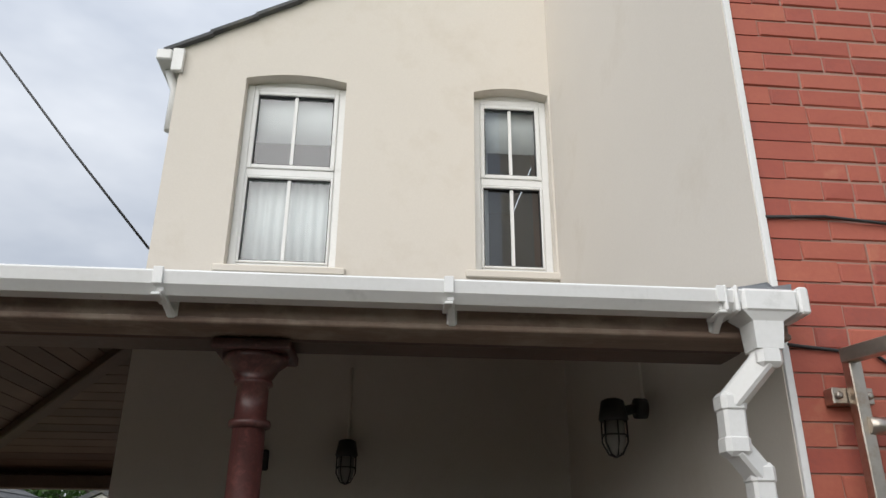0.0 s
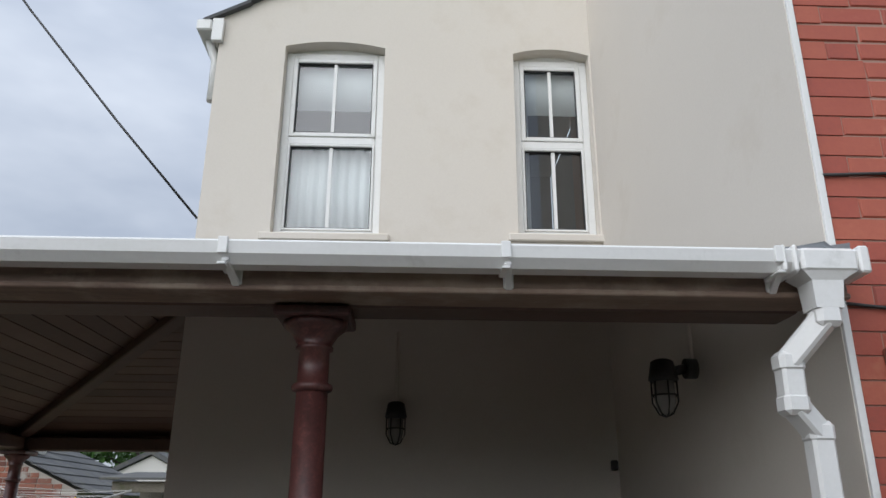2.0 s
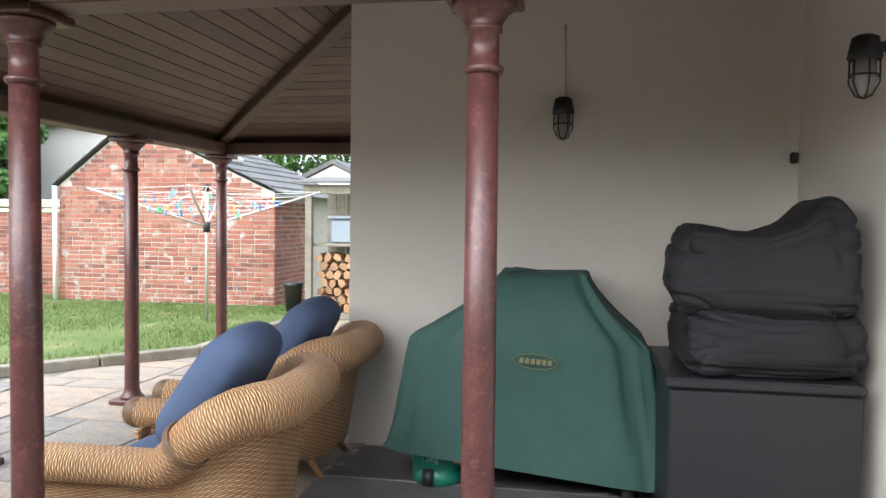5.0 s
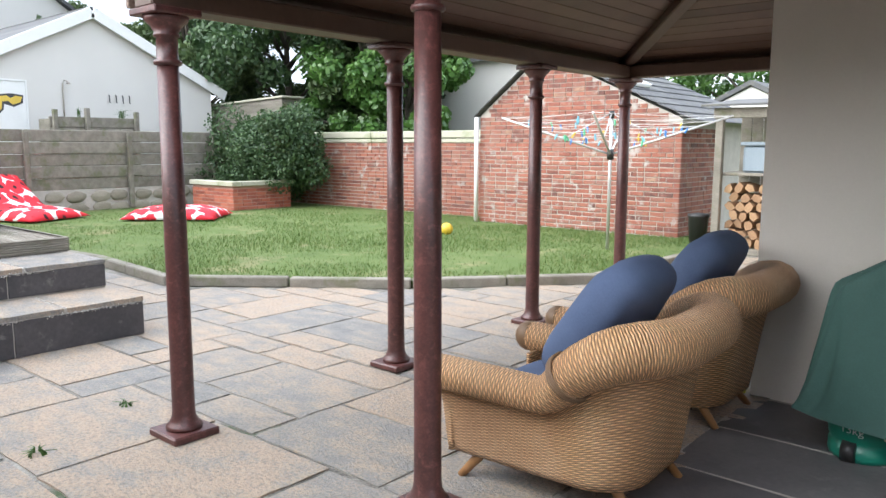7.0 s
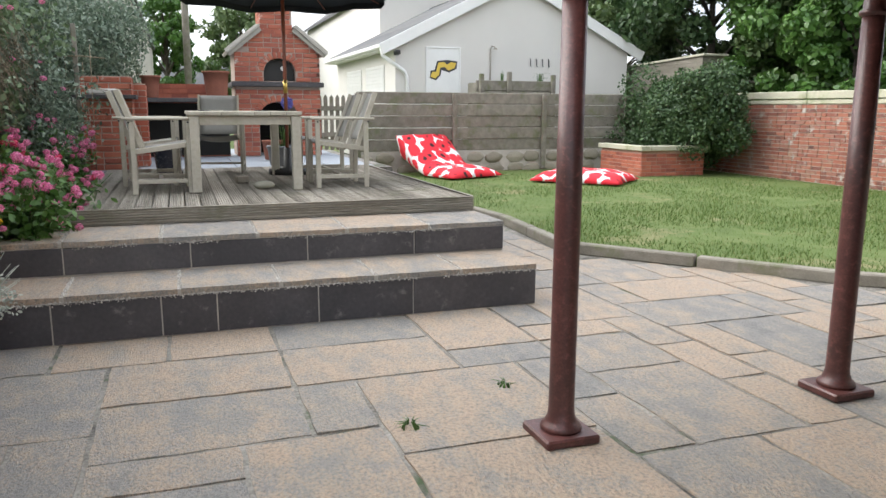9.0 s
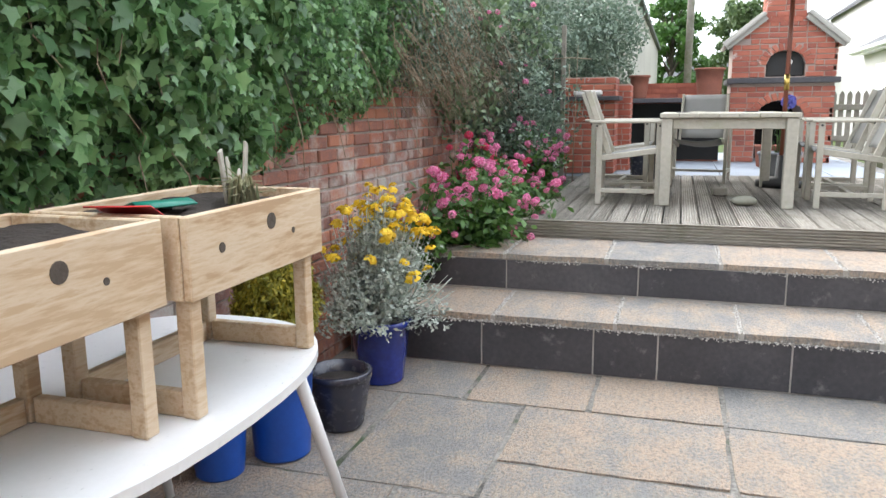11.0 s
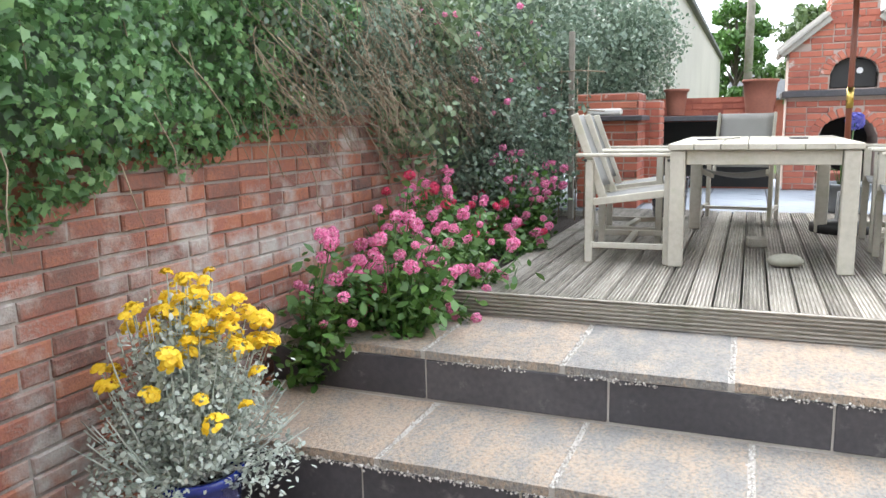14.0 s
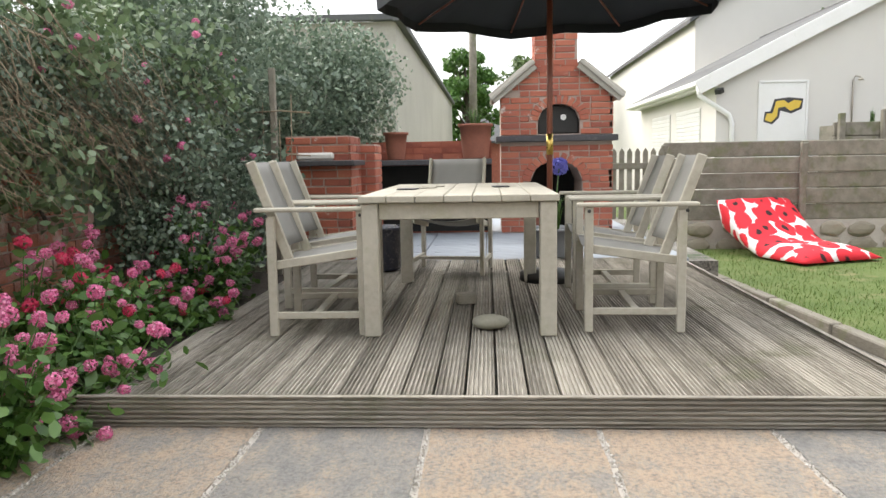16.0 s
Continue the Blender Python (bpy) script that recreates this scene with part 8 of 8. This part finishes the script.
bm = bmesh.new()
g = [[bm.verts.new((x, y, 0.015 + 0.025 * math.sin(x * 19 + 1) + 0.3 * abs(y) * abs(x))) for y in (-0.07, 0.0, 0.07)] for x in (-0.08, -0.03, 0.03, 0.08)]
for i in range(3):
    for k in range(2):
        bm.faces.new((g[i][k], g[i + 1][k], g[i + 1][k + 1], g[i][k + 1])).smooth = True
ob = solid("seed_packet", bm, GAS, "crumpled green seed packet lying on the soil", "seed packet")
ob.matrix_basis = pose(-3.40, -0.14, 1.16, 0, 0, 60)
ob.modifiers.new("thick", "SOLIDIFY").thickness = 0.004

# stake and canes in the bed behind the chairs
for n_, (x, y, h, w) in enumerate(((-10.45, -0.19, 1.72, 0.05), (-10.42, -0.06, 1.5, 0.012), (-10.5, -0.32, 1.45, 0.012), (-10.3, -0.12, 1.3, 0.012))):
    bm = bmesh.new()
    if n_ == 0:
        box(bm, -w / 2, w / 2, -w / 2, w / 2, 0, h, 0.006)
        ob = solid("garden_stake", bm, SLEEPER, "weathered grey timber stake in the flower bed", "stake")
    else:
        tube(bm, [(0, 0, 0), (0.01, 0.01, h / 2), (0.0, 0.03, h)], w / 2, 7, w / 3)
        ob = solid("bamboo_cane", bm, TWIG, "thin dry bamboo cane stuck in the bed", "cane", group="canes in the bed")
    ob.matrix_basis = pose(x, y, 0.59, 0, 0, n_ * 23)
for z in (1.95, 1.6):
    bm = bmesh.new()
    tube(bm, [(0, 0, 0), (0.01, 0.28, 0.01), (0, 0.52, -0.01)], 0.006, 6)
    ob = solid("bamboo_cane", bm, TWIG, "thin dry cane tied across the stake", "cane", group="canes in the bed")
    ob.matrix_basis = pose(-10.415, -0.40, z)

# flippers by the house corner
YFIN, FINB = surface("yellow_rubber", [(0.62, 0.52, 0.03), (0.72, 0.62, 0.06)], rough=0.45, bump=0.03), BLACK_IRON
for dx, a in ((0.0, -6), (0.09, 8)):
    root = thing("swim_fin", "yellow and black swim fin leaning on the wall corner", "swim fin", "swim fins", (-1.80 - dx * 0.6, 4.92 - dx * 0.5, 0.0), a + 40)
    bm = bmesh.new()
    for y0, y1, z0, z1 in ((-0.09, 0.09, 0.0, 0.20), (-0.075, 0.075, 0.201, 0.30)):
        box(bm, -0.008, 0.008, y0, y1, z0, z1, 0.004)
    part("blade", bm, YFIN, root)
    bm = bmesh.new()
    lathe(bm, [(0.05, 0.28), (0.055, 0.36), (0.045, 0.46), (0.03, 0.48)], 14)
    part("foot_pocket", bm, FINB, root)

# ---- bricks ----
def brick_mesh(L, H, D, material, seed):
    """A brick with worn arrises, its face towards -y."""
    r = random.Random(seed)
    bm = bmesh.new()
    box(bm, -L / 2, L / 2, 0, D, -H / 2, H / 2)
    bmesh.ops.bevel(bm, geom=[e for e in bm.edges if all(v.co.y < 1e-6 for v in e.verts)], offset=0.006, segments=1, affect="EDGES")
    for v in bm.verts:
        v.co += Vector((r.uniform(-1, 1) * 0.002, r.uniform(-1, 1) * 0.0015, r.uniform(-1, 1) * 0.002))
    return finish(bm, "brick", material)


BRICKS = {}


def brickwork(parent, m, width, z0, z1, material, seed, parts=300, window=None, keep=None, course=0.075, length=0.225, join=0.013, proud=0.010, rest=True, headers=True, rough=1.0):
    """Courses of bricks on a face: m puts x along the face, z up, the outward side towards -y."""
    r = random.Random(seed)
    sizes = {"s": length, "h": (length - join) / 2}
    for k, L in sizes.items():
        for v in range(3):
            key = (material.name, k, v, length)
            if key not in BRICKS:
                BRICKS[key] = brick_mesh(L, course - join, 0.05, material, v + (10 if k == "h" else 0))
    placed, blocks, n = 0, [], int((z1 - z0) / course)
    for i in range(n):
        z = z0 + (i + 0.5) * course
        x = -(r.random() * 0.02) - (sizes["h"] + join if i % 2 else 0)
        while x < width:
            k = "h" if headers and r.random() < 0.22 else "s"
            L = sizes[k]
            cx = x + L / 2
            x += L + join
            if cx - L / 2 < -0.002 or cx + L / 2 > width + 0.002:
                a, b = max(0.0, cx - L / 2), min(width, cx + L / 2)
                if b - a < 0.03:
                    continue
                if keep is None or keep((a + b) / 2, z, (b - a) / 2):
                    blocks.append((a, b, -proud, 0.04, z - (course - join) / 2, z + (course - join) / 2))
                continue
            if keep is not None and not keep(cx, z, L / 2):
                a, step = None, L / 6
                for q in range(7):
                    good = q < 6 and keep(cx - L / 2 + (q + 0.5) * step, z, step / 2)
                    if good and a is None:
                        a = cx - L / 2 + q * step
                    if not good and a is not None:
                        b = cx - L / 2 + q * step
                        if b - a > 0.03:
                            blocks.append((a, b, -proud, 0.04, z - (course - join) / 2, z + (course - join) / 2))
                        a = None
                continue
            if placed < parts and (window is None or window(cx, z)):
                ob = new("brick", BRICKS[(material.name, k, r.randrange(3), length)])
                ob.parent = parent
                ob.matrix_basis = m @ Matrix.Translation((cx, -proud + rough * r.uniform(-0.004, 0.004), z + rough * r.uniform(-0.002, 0.002))) @ pose(0, 0, 0, rough * r.uniform(-1, 1), rough * r.uniform(-0.7, 0.7), rough * r.uniform(-0.9, 0.9))
                placed += 1
            else:
                d = rough * r.uniform(-0.0025, 0.0025)
                blocks.append((cx - L / 2, cx + L / 2, -proud + d, 0.04, z - (course - join) / 2, z + (course - join) / 2))
    if blocks and rest:
        me = pieces_mesh("bricks", blocks, material)
        me.transform(m)
        ob = new("bricks", me)
        ob.parent = parent
        tagged(ob, kind="stuff")


FRONT = lambda x, y, z=0.0: Matrix.Translation((x, y, z))
FACE_PX = lambda x, y, z=0.0: Matrix.Translation((x, y, z)) @ pose(0, 0, 0, 0, 0, 90)
FACE_PY = lambda x, y, z=0.0: Matrix.Translation((x, y, z)) @ pose(0, 0, 0, 0, 0, 180)
brickwork(red_wall, FRONT(1.096, RY + 0.045), 2.6, 0.0, 6.5, RED_BRICK, 1, 300, lambda x, z: 1.2 < z < 4.4 and x < 1.5, course=0.0755, join=0.006, proud=0.042, headers=True, rough=0.2)
GARDEN_MORTAR = surface("grimy_mortar", [(0.20, 0.165, 0.14), (0.36, 0.31, 0.27)], rough=0.95, big=5, fine=90, bump=0.8, depth=0.01, stains=(0.46, 0.43, 0.39), stain_scale=2.6, stain_edge=(0.50, 0.66))
ivy_wall.data.materials[0] = GARDEN_MORTAR
GARDEN_BRICK = surface("grimy_garden_brick", [(0.10, 0.07, 0.06), (0.19, 0.10, 0.078), (0.25, 0.11, 0.08), (0.37, 0.15, 0.085), (0.30, 0.12, 0.085), (0.32, 0.24, 0.20)], rough=0.92, big=10, fine=90, bump=1.0, depth=0.012, piece=0.7, vary=2.2, stains=(0.45, 0.42, 0.38), stain_scale=2.6, stain_edge=(0.50, 0.66))
brickwork(ivy_wall, FACE_PY(-2.4, -0.79), 6.6, 0.0, 1.6, GARDEN_BRICK, 2, 300, lambda x, z: 2.0 < x < 5.3 and z > 0.22 and z < 1.62, join=0.010, rough=1.4)
brickwork(outb_wall, FRONT(GX0, GY + 0.02), GX1 - GX0, 0.0, 3.0, OLD_BRICK, 3, 300, lambda x, z: z < 1.9, keep=lambda x, z, h: z + 0.04 < min(gable_top(GX0 + x - h), gable_top(GX0 + x + h)))
brickwork(outb_wall, FACE_PX(GX1, GY + 0.02), 1.4, 0.0, 1.75, OLD_BRICK, 14, 0)
brickwork(far_wall, FRONT(-15.6, 11.93), 6.85, 0.0, 1.5, OLD_BRICK, 4, 0)
brickwork(pb_core, FRONT(-1.55, 0.012), 1.53, 0.0, 0.57, OVEN_BRICK, 5, 60)
brickwork(pb_core, FACE_PX(-0.012, 0.012), 1.48, 0.0, 0.57, OVEN_BRICK, 6, 60)


def off_arch(ax, az, aw, ah):
    def ok(x, z, h):
        y = x - OW
        if az - 0.03 < z < az + ah and abs(y - ax) < aw / 2 + h:
            return False
        rise = aw / 2.6 + 0.115
        return not (z >= az + ah and ((abs(y - ax)) / (aw / 2 + h * 0.7 + 0.085)) ** 2 + ((z - az - ah) / rise) ** 2 < 1)
    return ok


brickwork(ov_low, FACE_PX(-0.025, -OW), 2 * OW, 0.0, 1.09, OVEN_BRICK, 7, 120, keep=off_arch(0.0, 0.0, 0.62, 0.62))
brickwork(ov_up, FACE_PX(-0.025, -OW, 1.17), 2 * OW, 0.0, 0.45, OVEN_BRICK, 8, 80, keep=lambda x, z, h: off_arch(0.03, 0.01, 0.50, 0.16)(x, z, h))
brickwork(ov_gab, FACE_PX(-0.025, -OW, 1.62), 2 * OW, 0.0, 0.42, OVEN_BRICK, 9, 80, keep=lambda x, z, h: abs(x - OW) + h < OW - z * 1.12)
brickwork(ov_ch, FACE_PX(-0.02, -0.245, 1.9), 0.49, 0.0, 0.72, OVEN_BRICK, 10, 60)
brickwork(ct_back, FACE_PX(-0.3, -1.4), 2.02, 0.0, 1.126, OVEN_BRICK, 11, 100)
brickwork(pier_core, FACE_PX(-0.02, -0.42), 0.58, 0.0, 1.126, OVEN_BRICK, 12, 60)
brickwork(pier_core, FACE_PX(-0.56, 0.0), 0.30, 0.0, 1.05, OVEN_BRICK, 13, 40)
brickwork(pier_core, FACE_PY(-0.02, 0.16), 0.53, 0.0, 1.126, OVEN_BRICK, 15, 40)
brickwork(pier_core, FACE_PY(-0.56, 0.30), 0.44, 0.0, 1.05, OVEN_BRICK, 16, 40)
brickwork(ov_low, FACE_PY(-0.025, OW), 0.87, 0.0, 1.09, OVEN_BRICK, 17, 60)
brickwork(ov_up, FACE_PY(-0.025, OW, 1.17), 0.87, 0.0, 0.45, OVEN_BRICK, 18, 40)
brickwork(ov_ch, FRONT(-0.6, -0.245, 1.9), 0.58, 0.0, 0.72, OVEN_BRICK, 19, 40)
# arch rings of the oven
for own, ax, az, aw, ah in ((ov_low, 0.0, 0.62, 0.62, 0), (ov_up, 0.03, 1.34, 0.50, 0)):
    for i in range(13):
        t = math.pi * (i + 0.5) / 13
        y, z = ax + (aw / 2 + 0.05) * math.cos(t), az + (aw / 2.6 + 0.05) * math.sin(t)
        bm = bmesh.new()
        box(bm, -0.03, 0.012, -0.052, 0.052, -0.027 * aw / 0.5, 0.027 * aw / 0.5, 0.005)
        ob = part("arch_brick", bm, OVEN_BRICK, own)
        ob.matrix_basis = Matrix.Translation((-0.02, y, z)) @ pose(0, 0, 0, math.degrees(math.atan2(math.sin(t) / 1.3, math.cos(t))), 0, 0)

# ---- paving ----
UNIT = 0.305
SLABS = {(w, d): [slab_mesh(w * UNIT - 0.012, d * UNIT - 0.012, 0.05, STONE, w * 31 + d * 7 + v, 0.012) for v in range(3)] for w, d in ((2, 3), (3, 2), (2, 2), (1, 2), (2, 1), (1, 1), (3, 3))}
rp = random.Random(12)
patio_ring = [(2.5, -0.75), (2.5, 2.3), (-1.72, 2.3), (-1.72, 10.6), (-4.05, 10.6)] + [(x + 0.03, y - 0.1) for x, y in PATIO_EDGE[::-1][1:]] + [(-14.3, 3.25), (-5.74, 3.25), (-5.74, -0.75)]
NX, NY, X0, Y0 = 56, 38, -14.4, -0.80
taken = np.zeros((NX, NY), bool)
for i in range(NX):
    for k in range(NY):
        x, y = X0 + (i + 0.5) * UNIT, Y0 + (k + 0.5) * UNIT
        if not inside(x, y, patio_ring):
            taken[i, k] = True
far_blocks = []
for i in range(NX):
    for k in range(NY):
        if taken[i, k]:
            continue
        opts = [(2, 3), (3, 2), (2, 2), (3, 3), (2, 3), (3, 2), (2, 1), (1, 2)]
        rp.shuffle(opts)
        for w, d in opts + [(1, 1)]:
            if i + w <= NX and k + d <= NY and not taken[i:i + w, k:k + d].any():
                taken[i:i + w, k:k + d] = True
                x, y = X0 + (i + w / 2) * UNIT, Y0 + (k + d / 2) * UNIT
                lay(SLABS[(w, d)][rp.randrange(3)], "slab", patio, pose(x, y, -0.045 + rp.uniform(-0.003, 0.003), rp.uniform(-0.3, 0.3), rp.uniform(-0.3, 0.3), rp.uniform(-0.3, 0.3) + rp.choice((0, 180))))
                break
FLOOR_SLATE = surface("dusty_dark_slate", [(0.075, 0.072, 0.076), (0.12, 0.113, 0.117), (0.175, 0.165, 0.166)], rough=0.5, big=3, fine=40, bump=0.5, depth=0.005, piece=0.45, vary=1.8, stains=(0.21, 0.20, 0.19), stain_scale=7.0, stain_edge=(0.60, 0.76))
tile = slab_mesh(0.882, 0.582, 0.03, FLOOR_SLATE, 71, 0.003)
for i in range(3):
    for k in range(5):
        y = 2.42 + 0.3 + k * 0.6
        if y < 4.8:
            w = lay(tile, "tile", slate_floor, pose(-1.7 + 0.45 + i * 0.9, min(y, 4.54), -0.024))
